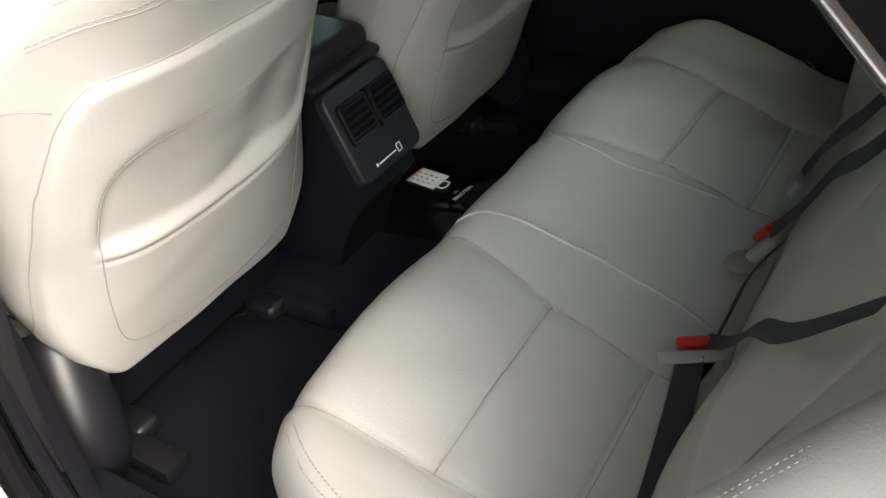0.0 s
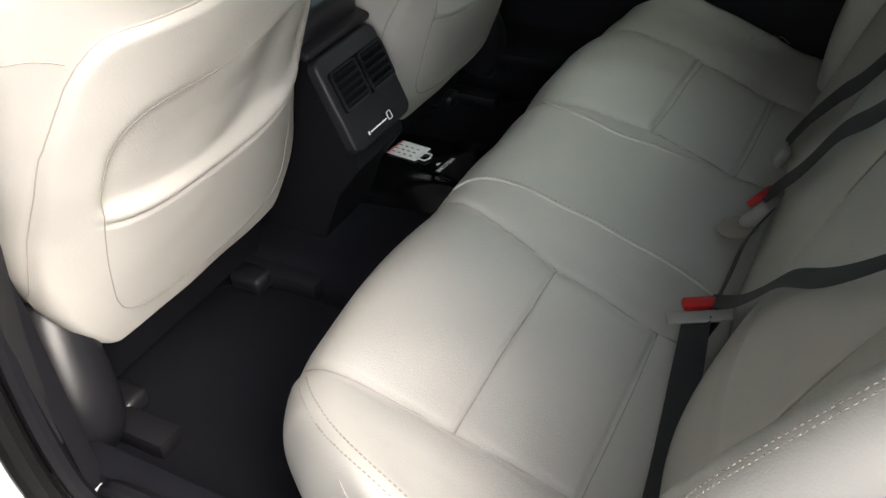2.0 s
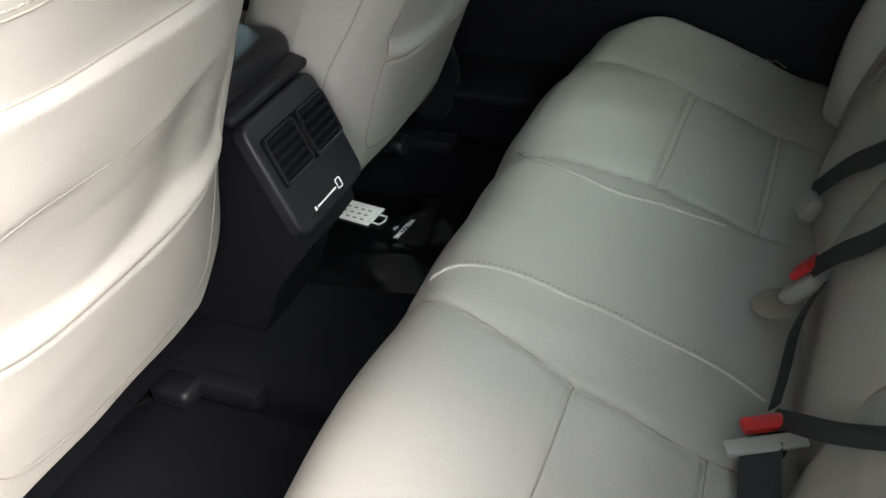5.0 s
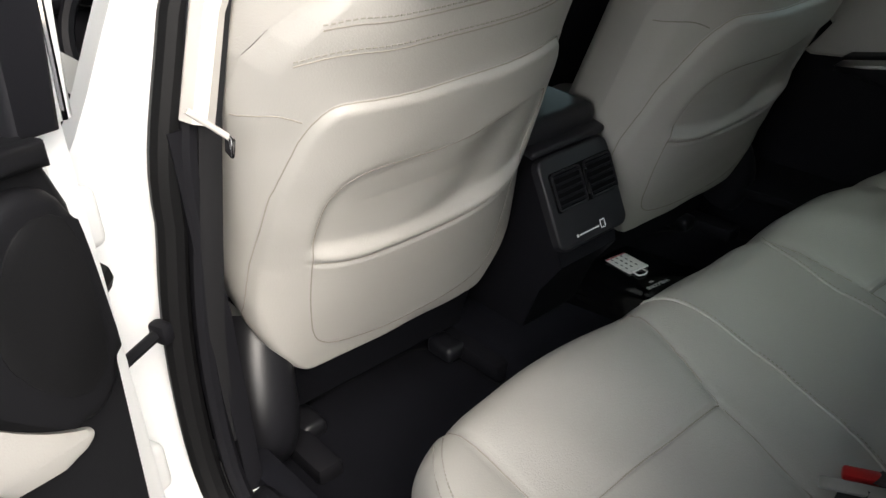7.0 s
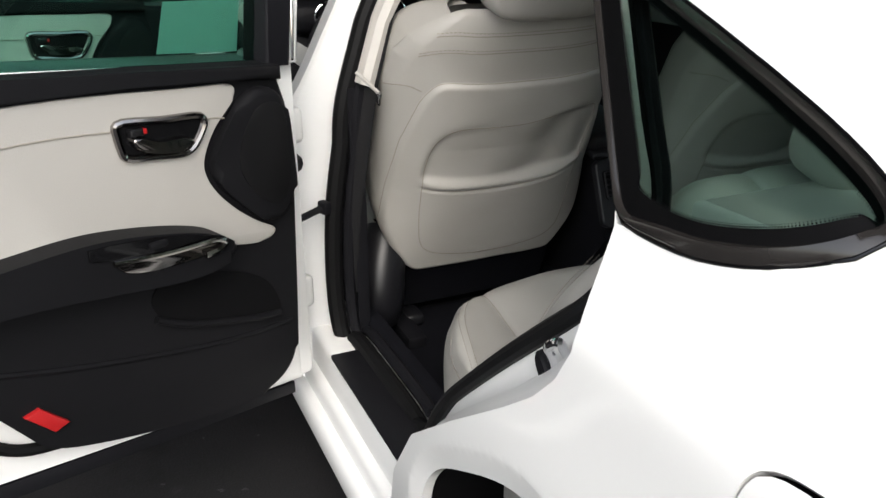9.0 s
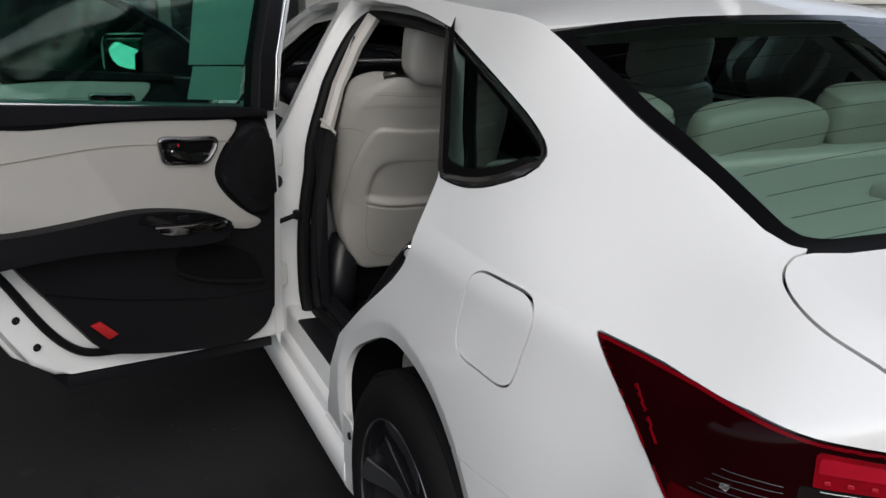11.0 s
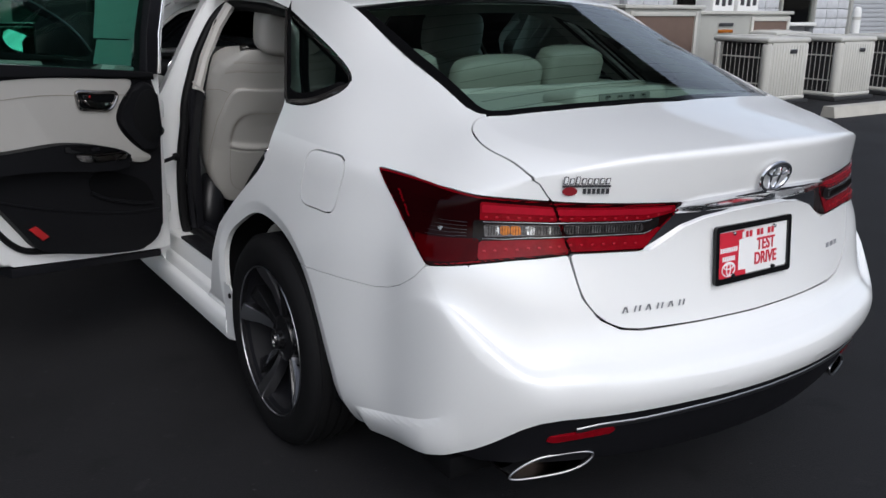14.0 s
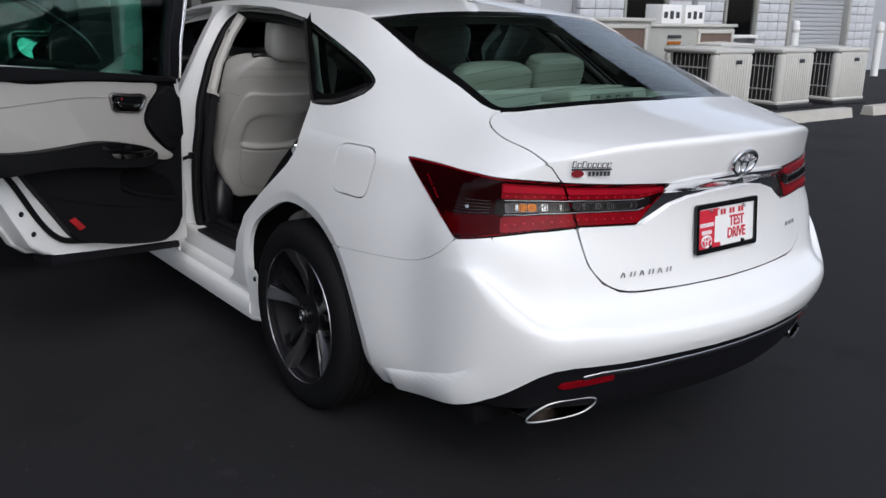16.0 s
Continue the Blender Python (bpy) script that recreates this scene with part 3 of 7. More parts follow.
SHELF = shape([(0.10, 0.66), (0.16, 0.60), (0.24, 0.566), (0.34, 0.556), (0.55, 0.552), (0.85, 0.549), (1.5, 0.546)], 5, False) + [(1.5, 0.9), (0.10, 0.9)]
VALANCE = VAL[4:] + [(1.5, 0.262), (0.85, 0.262), (0.6, 0.27), (0.35, 0.28), (0.15, 0.27)]


class Cut:
    """Signed distances on one sheet of the skin, for the shapes above."""

    def __init__(self, key):
        self.where, self.side = key
        self.V, self.N, self.F = SKIN[key]
        x, y, z = self.V.T
        self.ax, self.y, self.z, self.s = np.abs(x), y, z, wrap(self.V)

    def flank(self, poly):
        return np.maximum(sdf_poly(self.y, self.z, poly), 0.50 - self.ax)

    def top(self, poly):
        return sdf_poly(self.ax, self.y, poly) if self.where == "up" else np.full(self.ax.shape, 9.0)

    def tail(self, poly):
        return np.maximum(sdf_poly(self.s, self.z, poly), self.y + 0.0) if self.where == "low" else np.full(self.ax.shape, 9.0)

    def back(self, poly):
        return np.maximum(sdf_poly(self.ax, self.z, poly), self.y + 0.9) if self.where == "low" else np.full(self.ax.shape, 9.0)

    def lid(self):
        return self.tail(LID_BACK) if self.where == "low" else self.top(LID_TOP)

    def bumper(self):
        return np.maximum(sdf_poly(self.s, self.z, BUMPER), self.y + 0.05) if self.where == "low" else np.full(self.ax.shape, 9.0)

    def piece(self, f):
        return (self.V, self.N, self.F, f)


CUTS = {k: Cut(k) for k in SKIN}


def out_of(*fs):
    """Keeps what lies outside all the given shapes."""
    return np.maximum.reduce([-f for f in fs])


# ---- the car ----
car = thing("car", "white four-door saloon with its rear door open, parked on asphalt", "car")
GAP = 0.0025
shell = []
for key, c in CUTS.items():
    cuts = [c.flank(ARCH), c.flank(ARCH_FRONT), c.flank(QUARTER), c.flank(APERTURE) - (0 if c.side < 0 else GAP), c.flank(FRONT_APERTURE) - GAP,
            c.top(BACK_GLASS), c.top(GLASS_FOOT), c.top(SCREEN), c.lid() - GAP * 1.5, c.tail(LAMP_SIDE) - GAP, c.bumper() - GAP * 0.6]
    if c.where == "low":
        lower_rear = np.maximum(c.z - np.interp(c.s, *zip(*VAL)), c.y + 0.2)
        cuts.append(lower_rear)
        cuts.append(np.maximum(c.tail(LAMP_LID), c.tail(LAMP_LID)))
    if c.side < 0:
        cuts.append(c.flank(FUEL) - GAP * 1.5)
    arch_band = c.flank(ARCH) - 0.034
    shell += [c.piece(np.maximum(out_of(*cuts), -arch_band)), c.piece(np.maximum(out_of(*cuts), arch_band))]


def arch_roll(v):
    """The sheet turns in along a flat band round the rear wheel arch."""
    return -0.008 * np.clip(1 - sdf_poly(v[:, 1], v[:, 2], ARCH) / 0.034, 0, 1) * (np.abs(v[:, 0]) > 0.6)


body = panel("body", shell, M["paint"], car, offset=arch_roll, thick=0.016)
panel("fuel_door", [CUTS[("low", -1)].piece(CUTS[("low", -1)].flank(FUEL))], M["paint"], car, "rounded square white fuel door", thick=0.012)
LEDGE = 0.013


def crease_lift(v):
    """A sharp fold in the bumper: proud along the crease, falling away quickly above it and slowly below."""
    s, z = wrap(v), v[:, 2]
    f = sdf_poly(s, z, CREASE)
    g = sdf_poly(s, z, SHELF)
    lift = 0.0060 * np.where(f < 0, np.exp(f / 0.050), np.exp(-f / 0.14)) + 0.0035 * np.where(g < 0, np.exp(g / 0.022), np.exp(-g / 0.05)) * np.clip((s - 0.20) / 0.2, 0, 1)
    lift *= np.clip(-sdf_poly(s, z, BUMPER) / 0.03, 0, 1) * np.clip((s + 0.07) / 0.12, 0, 1)
    ends = np.clip((v[:, 1] + 0.84) / 0.10, 0, 1) * np.clip((-0.44 - v[:, 1]) / 0.04, 0, 1)
    return lift + arch_roll(v) + LEDGE * ends * (1 - np.exp(np.minimum(ledge_level(v[:, 1], z), 0) / 0.010)) * (np.abs(v[:, 0]) > 0.5)


def ledge_level(y, z):
    """Height over the low ledge on the bumper's side."""
    return z - np.interp(y, [-0.93, -0.82, -0.74, -0.60, -0.44], [0.47, 0.40, 0.362, 0.320, 0.282])


folded = []
for c in CUTS.values():
    if c.where == "low":
        inside, fold = np.maximum(c.bumper(), -c.flank(ARCH)), sdf_poly(c.s, c.z, CREASE)
        shelf = sdf_poly(c.s, c.z, SHELF)
        level, band = ledge_level(c.y, c.z), c.flank(ARCH) - 0.034
        step = [[-level, -band], [level, -band], [-level, band], [level, band]]
        folded += [c.piece(np.maximum(inside, shelf)), c.piece(np.maximum.reduce([inside, fold, -shelf])), *[c.piece(np.maximum.reduce([inside, -fold, -shelf, *q])) for q in step]]
bumper = panel("rear_bumper", folded, M["paint"], car, offset=crease_lift, thick=0.014, smooth=13)
lid = panel("boot_lid", [c.piece(np.maximum.reduce([c.lid(), -c.tail(LAMP_LID) + GAP, -c.back(GARNISH)])) for c in CUTS.values()], M["paint"], car, thick=0.016)
valance = panel("rear_valance", [c.piece(np.maximum(sdf_poly(c.s, c.z, VALANCE), c.y + 0.4)) for c in CUTS.values() if c.where == "low"], M["black"], car, "matt black lower bumper insert", offset=-0.010, thick=0.06)
panel("boot_garnish", [c.piece(c.back(GARNISH)) for c in CUTS.values() if c.where == "low"], M["chrome"], car, "chrome strip between the tail lamps", offset=lambda v: np.interp(v[:, 2], [0.785, 0.865, 0.908, 0.914], [-0.014, -0.004, 0.012, 0.010]), thick=0.02)
# dark backing behind the panel gaps
panel("inner_shell", [c.piece(np.maximum.reduce([c.y - (0.10 if c.where == "low" else -0.62), -c.flank(ARCH), -c.flank(APERTURE) + 0.02, 0.30 - c.z, -c.top(BACK_GLASS) - 0.02])) for c in CUTS.values()], M["liner"], car, offset=-0.024, thick=0)


def tail_pose(sv, z, side, lift=0.0):
    """A pose on the tail at the wrapped place (sv, z): local z out of the sheet."""
    d = (wrap(LOWV) - sv) ** 2 + (LOWV[:, 2] - z) ** 2 + np.where(LOWV[:, 1] > -0.3, 9, 0)
    k = np.argpartition(d, 6)[:6]
    w = (1 / (d[k] + 1e-6))[:, None]
    p, n = (LOWV[k] * w).sum(0) / w.sum(), (LOWN[k] * w).sum(0)
    n = Vector(n).normalized()
    along = Vector((0, 0, 1)).cross(n).normalized()
    m = Matrix((along, n.cross(along), n)).transposed().to_4x4()
    m.translation = Vector(p) + n * lift
    return m if side < 0 else Matrix.Diagonal((-1, 1, 1, 1)) @ m


def lamp_low(q):
    return np.interp(q, [-0.05, 0.1, 0.25, 0.41, 0.64, 0.75], [0.757, 0.770, 0.783, 0.793, 0.789, 0.85])


def lamp_top(q):
    return np.interp(q, [-0.28, 0.1, 0.35, 0.75], [0.93, 0.912, 0.903, 0.893])


def tail_lamp(lens, poly, side):
    """Dark red lens with two red light bars, a smoked strip between them and its reflectors."""
    c = CUTS[("low", side)]
    f = c.tail(poly)
    outer = lens == "tail_lamp"
    lampo = panel(lens, [c.piece(f)], M["lensdark"], car, "glossy dark red tail lamp", offset=0.001, thick=0.02)
    low_z, high_z = lamp_low(c.s), lamp_top(c.s)
    mid = lambda k: low_z + (high_z - low_z) * k
    band = lambda a, b, q0, q1, lean=0.0: np.maximum.reduce([f + 0.004, c.z - mid(b), mid(a) - c.z, q0 + lean * (c.z - 0.84) - c.s, c.s - q1 - lean * (c.z - 0.84)])
    level = lambda q, k: float(lamp_low(q) * (1 - k) + k * lamp_top(q))
    s0, s1 = (0.125, 0.40) if outer else (0.355, 0.735)
    panel("lamp_rim", [c.piece(np.maximum(f + 0.0010, -0.0045 - f))], M["lensrim"], lampo, "thin red rim", offset=0.003, thick=0.003)
    bar = panel("light_bar", [c.piece(band(0.67, 0.97, s0, s1))], M["lensred"], lampo, "bright red upper light bar", offset=0.0035, thick=0.003)
    panel("light_guide", [c.piece(band(0.80, 0.93, s0 + 0.006, s1 - 0.012))], M["lensglow"], bar, "paler red light guide", offset=0.0045, thick=0.002)
    panel("smoked_strip", [c.piece(band(0.34, 0.66, s0 - 0.02 if outer else s0, s1 - (0.0 if outer else 0.05)))], M["smoke"], lampo, "smoked middle strip", offset=0.003, thick=0.003)
    low = panel("lower_bar", [c.piece(band(0.03, 0.33, s0, s1 - (0.0 if outer else 0.04)))], M["lensred"], lampo, "bright red lower light bar", offset=0.0035, thick=0.003)
    for lv, own, end in ((0.73, bar, s1 - 0.02), (0.17, low, s1 - (0.02 if outer else 0.10))):
        for q in np.arange(s0 + 0.02, end, 0.034):
            part("light_spot", box((0.007, 0.005, 0.002), (0, 0, 0), 0.001, segs=1), M["lensspot"], own).data.transform(tail_pose(q, level(q, lv), side, 0.0050))
    for lv in (0.36, 0.64):
        line = [tail_pose(q, level(q, lv), side, 0.0055).translation for q in np.linspace(s0 + 0.012, s1 - (0.012 if outer else 0.075), 14)]
        part("strip_edge", tube(line, 0.0007, 6), M["badge"], lampo, "thin bright edge")
    if outer:
        panel("lower_lens", [c.piece(np.maximum(band(0.03, 0.37, -0.095, s0, 0.0), f + 0.006))], M["lenslow"], lampo, "deep red lower lens", offset=0.003, thick=0.002)
        cells = [(0.150, 0.176, "smoke"), (0.178, 0.190, "clear"), (0.192, 0.222, "amber"), (0.224, 0.256, "amber"), (0.258, 0.270, "smoke"), (0.272, 0.300, "clear"), (0.303, 0.338, "smoke"), (0.340, 0.352, "clear"), (0.355, 0.380, "smoke")]
        panel("side_marker", [c.piece(band(0.47, 0.53, -0.01, 0.008))], M["clear"], lampo, "small silvered marker", offset=0.005, thick=0.003)
        for k in range(5):
            line = [tail_pose(q, level(q, 0.40 + 0.055 * k), side, 0.0030).translation for q in np.linspace(-0.06 + 0.012 * k, 0.085, 8)]
            part("lens_rib", tube(line, 0.0005, 5), M["steel"], lampo, "faint grey rib in the lens")
        panel("side_line", [c.piece(np.maximum(sdf_poly(c.s, c.z, [(-0.185, 0.905), (-0.178, 0.905), (-0.120, 0.846), (-0.127, 0.846)]), f + 0.004))], M["lensrim"], lampo, offset=0.004, thick=0.003)
    else:
        cells = [(0.378, 0.420, "smoke"), (0.424, 0.436, "clear"), (0.440, 0.470, "smoke"), (0.473, 0.500, "clear"), (0.503, 0.512, "smoke"), (0.515, 0.545, "clear"), (0.548, 0.556, "clear"), (0.560, 0.600, "smoke"), (0.604, 0.614, "clear")]
    panel("reflector_bed", [c.piece(band(0.40, 0.60, s0 + 0.015, s1 - (0.012 if outer else 0.10), -0.12))], M["dimreflector"], lampo, "dim silvered reflector bed", offset=0.0042, thick=0.002)
    for q in np.arange(s0 + 0.03, s1 - (0.02 if outer else 0.11), 0.0085):
        part("reflector_rib", box((0.0012, level(q, 0.58) - level(q, 0.42), 0.002), (0, 0, 0), 0), M["smoke"], lampo, smooth=0).data.transform(tail_pose(q, level(q, 0.50), side, 0.0062))
    for q0, q1, kind in cells:
        if kind == "smoke":
            continue
        panel({"clear": "reflector_cup", "amber": "indicator"}[kind], [c.piece(band(0.42, 0.58, q0, q1, -0.12))], M[kind], lampo, {"clear": "silvered reflector facet", "amber": "amber indicator reflector"}[kind], offset=0.005, thick=0.003)


FLANK = np.concatenate([LOWV, UPV])
FLANK = FLANK[FLANK[:, 0] < -0.52]


def side_x(y, z):
    """Half width of the skin at (y, z)."""
    d = (FLANK[:, 1] - y) ** 2 + (FLANK[:, 2] - z) ** 2
    k = np.argpartition(d, 6)[:6]
    w = 1 / (d[k] + 1e-6)
    return float((FLANK[k, 0] * w).sum() / w.sum())


def dense(poly, step=0.03):
    out = []
    for (a, b), (c2, d) in zip(poly, poly[1:] + poly[:1]):
        n = max(1, int(math.hypot(c2 - a, d - b) / step))
        out += [(a + (c2 - a) * i / n, b + (d - b) * i / n) for i in range(n)]
    return out


def inset(poly, d):
    """Moves an outline inwards, smoothed."""
    P = np.array(poly)
    t = np.roll(P, -1, 0) - np.roll(P, 1, 0)
    t /= np.linalg.norm(t, axis=1, keepdims=True)
    area = 0.5 * np.sum(P[:, 0] * np.roll(P[:, 1], -1) - np.roll(P[:, 0], -1) * P[:, 1])
    nrm = np.stack([-t[:, 1], t[:, 0]], 1) * (1 if area > 0 else -1)
    Q = P + nrm * d
    for _ in range(6):
        Q = 0.5 * Q + 0.25 * (np.roll(Q, 1, 0) + np.roll(Q, -1, 0))
    return Q


# glass
pane = UPV[(UPV[:, 1] < 0.03) & (UPV[:, 1] > -0.60) & (UPV[:, 0] > -0.545) & (sdf_poly(np.abs(UPV[:, 0]), UPV[:, 1], BACK_GLASS) < 0)]
basis = lambda v: np.stack([v[:, 0] * 0 + 1, v[:, 1], v[:, 1] ** 2, v[:, 0] ** 2, v[:, 0] ** 2 * v[:, 1], v[:, 0] ** 4], 1)
FAIR = np.linalg.lstsq(basis(pane), pane[:, 2], rcond=None)[0]


def glass_fair(v):
    """Keeps the rear glass an even curve down to its foot."""
    return np.clip(basis(v) @ FAIR - v[:, 2], -0.012, 0.004) * 0.95 - 0.001


back_glass = panel("rear_window", [c.piece(c.top(BACK_GLASS) + 0.035) for c in CUTS.values() if c.where == "up"], M["glass"], car, "green-tinted rear window with heater lines", offset=glass_fair, thick=0)
panel("window_band", [c.piece(np.maximum(c.top(BACK_GLASS) + 0.001, -0.036 - c.top(BACK_GLASS))) for c in CUTS.values() if c.where == "up"], M["gloss"], back_glass, "black band round the rear glass", offset=glass_fair, thick=0.006)
for k in range(13 * NL - 12, 9 * NL + 8, -6):
    row = [tuple(v - np.array([0, 0, 0.004])) for v in UPG[k] if abs(v[0]) < 0.51]
    line = row + [(-x, y, z) for x, y, z in row[::-1][1:]]
    part("heater_line", tube(line[::5], 0.0005, 4), M["rubber"], back_glass)
panel("windscreen", [c.piece(c.top(SCREEN) + 0.002) for c in CUTS.values() if c.where == "up"], M["clearglass"], car, offset=-0.001, thick=0)
for side in (-1, 1):
    quarter = panel("quarter_window", [c.piece(c.flank(QUARTER) + 0.012) for c in CUTS.values() if c.side == side], M["glass"], car, "small tinted quarter window", offset=-0.003, thick=0)
    ring = dense(QUARTER, 0.008)
    R = np.array(ring)
    edge = (0.112 - 0.443, 1.036 - 1.305)
    off = np.abs((R[:, 0] - 0.443) * edge[1] - (R[:, 1] - 1.305) * edge[0]) / math.hypot(*edge)
    fore = np.clip(1 - off / 0.03, 0, 1)
    X = np.array([side_x(a, b) for a, b in ring])
    for _ in range(12):
        X, fore = [0.5 * v + 0.25 * (np.roll(v, 1) + np.roll(v, -1)) for v in (X, fore)]

    def loop_strip(name, steps, mat, label):
        """A band that follows the outline: (inset, lift) for each edge line across it."""
        n = len(ring)
        V = [(-side * (x - lift), a, b) for d, lift in steps for (a, b), x in zip(inset(ring, np.reshape(d, (-1, 1)) * np.ones((n, 1))), X)]
        F = [(k * n + i, k * n + (i + 1) % n, (k + 1) * n + (i + 1) % n, (k + 1) * n + i) for k in range(len(steps) - 1) for i in range(n)]
        return mesh_object(name, V, F, mat, quarter, label, smooth=60)

    wide = 0.019 - 0.015 * fore
    print_edge = 0.034 + 0.016 * fore
    loop_strip("window_band", [(-0.001, -0.006), (0.001, 0.0005), (wide * 0.45, 0.0022), (wide - 0.001, 0.0008), (wide, -0.007)], M["trimgloss"], "glossy dark trim round the glass")
    loop_strip("frit_band", [(wide - 0.004, -0.0062), (print_edge, -0.0066)], M["liner"], "black printed band on the glass")
    dots = bmesh.new()
    for more, size in ((0.0012, 0.0012), (0.0034, 0.0007)):
        line = np.column_stack([X, inset(ring, (print_edge + more)[:, None])])
        for p, q in zip(line, np.roll(line, -1, 0)):
            for k in (0.0, 1 / 3, 2 / 3):
                x, a, b = p + (q - p) * k
                bmesh.ops.create_cube(dots, size=size, matrix=Matrix.Translation((-side * (x + 0.0068), a, b)))
    part("frit_dots", dots, M["liner"], quarter, "dotted black print along the glass edge", smooth=0)
    part("window_trim", tube([(-side * x, a, b) for (a, b), x in zip(ring, X)][::3], 0.0022, 8, True), M["gloss"], quarter, "thin black seal")
    for lens, poly in (("tail_lamp", LAMP_SIDE), ("boot_lamp", LAMP_LID)):
        tail_lamp(lens, poly, side)

# chrome line and reflectors in the valance
c = [CUTS[("low", -1)], CUTS[("low", 1)]]
strip_line = [tail_pose(q, float(np.interp(q, [0.4, 0.6, 0.85, 1.2], [0.380, 0.391, 0.399, 0.404])), -1, -0.006).translation for q in np.linspace(0.475, 1.115, 50)]
strip_line += [Vector((-p.x, p.y, p.z)) for p in strip_line[::-1]]
part("valance_strip", tube(strip_line, 0.006, 8, squash=(0.003, 0.008, (0, -0.3, 1))), M["badge"], valance, "thin chrome strip")
for k in c:
    panel("reflector", [k.piece(sdf_poly(k.s, k.z, [(0.378, 0.356), (0.39, 0.368), (0.592, 0.384), (0.60, 0.374), (0.592, 0.364), (0.40, 0.350)]))], M["lensred"], valance, "slim red reflector", offset=-0.004, thick=0.006)


# exhaust tips: slanted rings
def exhaust(sx):
    out = [(-0.665, 0.255), (-0.62, 0.292), (-0.56, 0.305), (-0.475, 0.302), (-0.48, 0.285), (-0.52, 0.262), (-0.60, 0.250)]
    pts = shape([(a, b) for a, b in out], 5)
    ring = [(sx * -a, -0.925 - 0.40 * (a + 0.665), b) for a, b in pts]
    tip = part("exhaust_tip", tube(ring, 0.0034, 8, True), M["badge"], car, "flat chrome exhaust tip")
    inner = [(sx * -(a * 0.985 - 0.008), -0.90 - 0.40 * (a + 0.665) + 0.10, b) for a, b in pts]
    n = len(ring)
    mesh_object("pipe", ring + inner, [(i, (i + 1) % n, n + (i + 1) % n, n + i) for i in range(n)] + [tuple(range(n, 2 * n))], M["darkchrome"], tip)


exhaust(-1)
exhaust(1)


# wheels
def wheel(x, y, side):
    m = pose(x, y, 0.327, 0, 90 * side, 0)
    R, w = 0.328, 0.094
    prof = [(0.226, -w), (0.25, -w - 0.004), (0.29, -w - 0.002), (0.312, -w + 0.014), (0.324, -w + 0.03)]
    for k in range(4):
        a = -0.066 + k * 0.036
        prof += [(R, a), (R, a + 0.026), (R - 0.008, a + 0.028), (R - 0.008, a + 0.034)]
    prof += [(0.324, w - 0.03), (0.316, w - 0.016), (0.305, w - 0.004), (0.285, w + 0.003), (0.262, w + 0.004), (0.245, w + 0.002), (0.234, w - 0.004), (0.226, w - 0.012)]
    wh = part("wheel", lathe([(0.226, w - 0.010), (0.230, w - 0.004), (0.2335, w - 0.004), (0.231, w - 0.022), (0.219, w - 0.030), (0.205, 0.02), (0.20, -w)], m, 56), M["black"], car, "ten-spoke dark alloy wheel with machined faces")
    part("tyre", lathe(prof, m, 64), M["tyre"], wh)
    part("rim_lip", lathe([(0.2335, w - 0.004), (0.2320, w - 0.0015), (0.2300, w - 0.0015), (0.2285, w - 0.010)], m, 56), M["alloy"], wh, "bright machined rim edge")
    part("brake_disc", lathe([(0.06, -0.005), (0.15, -0.005), (0.15, -0.03), (0.06, -0.03)], m, 40), M["darkalloy"], wh)
    part("hub", lathe([(0.001, 0.072), (0.028, 0.071), (0.032, 0.066), (0.034, 0.052), (0.07, 0.045), (0.08, 0.02), (0.08, -0.02)], m, 32), M["darkalloy"], wh)
    part("emblem", tube([m @ Vector((0.018 * math.cos(a), 0.013 * math.sin(a), 0.073)) for a in np.linspace(0, 2 * math.pi, 20, endpoint=False)], 0.002, 6, True), M["chrome"], wh)
    for k in range(10):
        pair, which = divmod(k, 2)
        ang = 72 * pair + (11 if which else -11)
        turn = m @ pose(0, 0, 0, 0, 0, ang)
        skew = -0.3 if which else 0.3
        bm = bmesh.new()
        rings = []
        for r, h, wd in ((0.036, 0.048, 0.011), (0.09, 0.052, 0.013), (0.15, 0.067, 0.017), (0.205, 0.093, 0.024), (0.227, 0.101, 0.026)) if which else ((0.040, 0.050, 0.010), (0.10, 0.055, 0.012), (0.16, 0.064, 0.017), (0.212, 0.072, 0.024), (0.228, 0.070, 0.026)):
            bow = skew * 0.02 * (0.228 - r) / 0.18
            cant = 0.22 if which else 0.25
            rings.append([bm.verts.new(turn @ Vector((r, bow + s * wd, h - 0.012 + cant * s * wd - d))) for s, d in ((-1.1, 0.030), (-1.0, 0.003), (-0.9, 0.0), (0.9, 0.0), (1.0, 0.003), (1.25, 0.036))])
        for A, B in zip(rings, rings[1:]):
            for i in range(5):
                bm.faces.new((A[i], A[i + 1], B[i + 1], B[i]))
        bmesh.ops.recalc_face_normals(bm, faces=bm.faces[:])
        part("spoke", bm, M["alloy"] if which else M["darkalloy"], wh, "machined bright spoke face" if which else "", smooth=25)
    for k in range(5):
        q = m @ pose(0, 0, 0, 0, 0, 72 * k + 36) @ Vector((0.052, 0, 0.038))
        part("wheel_nut", box((0.018, 0.018, 0.018), q, 0.004), M["steel"], wh)


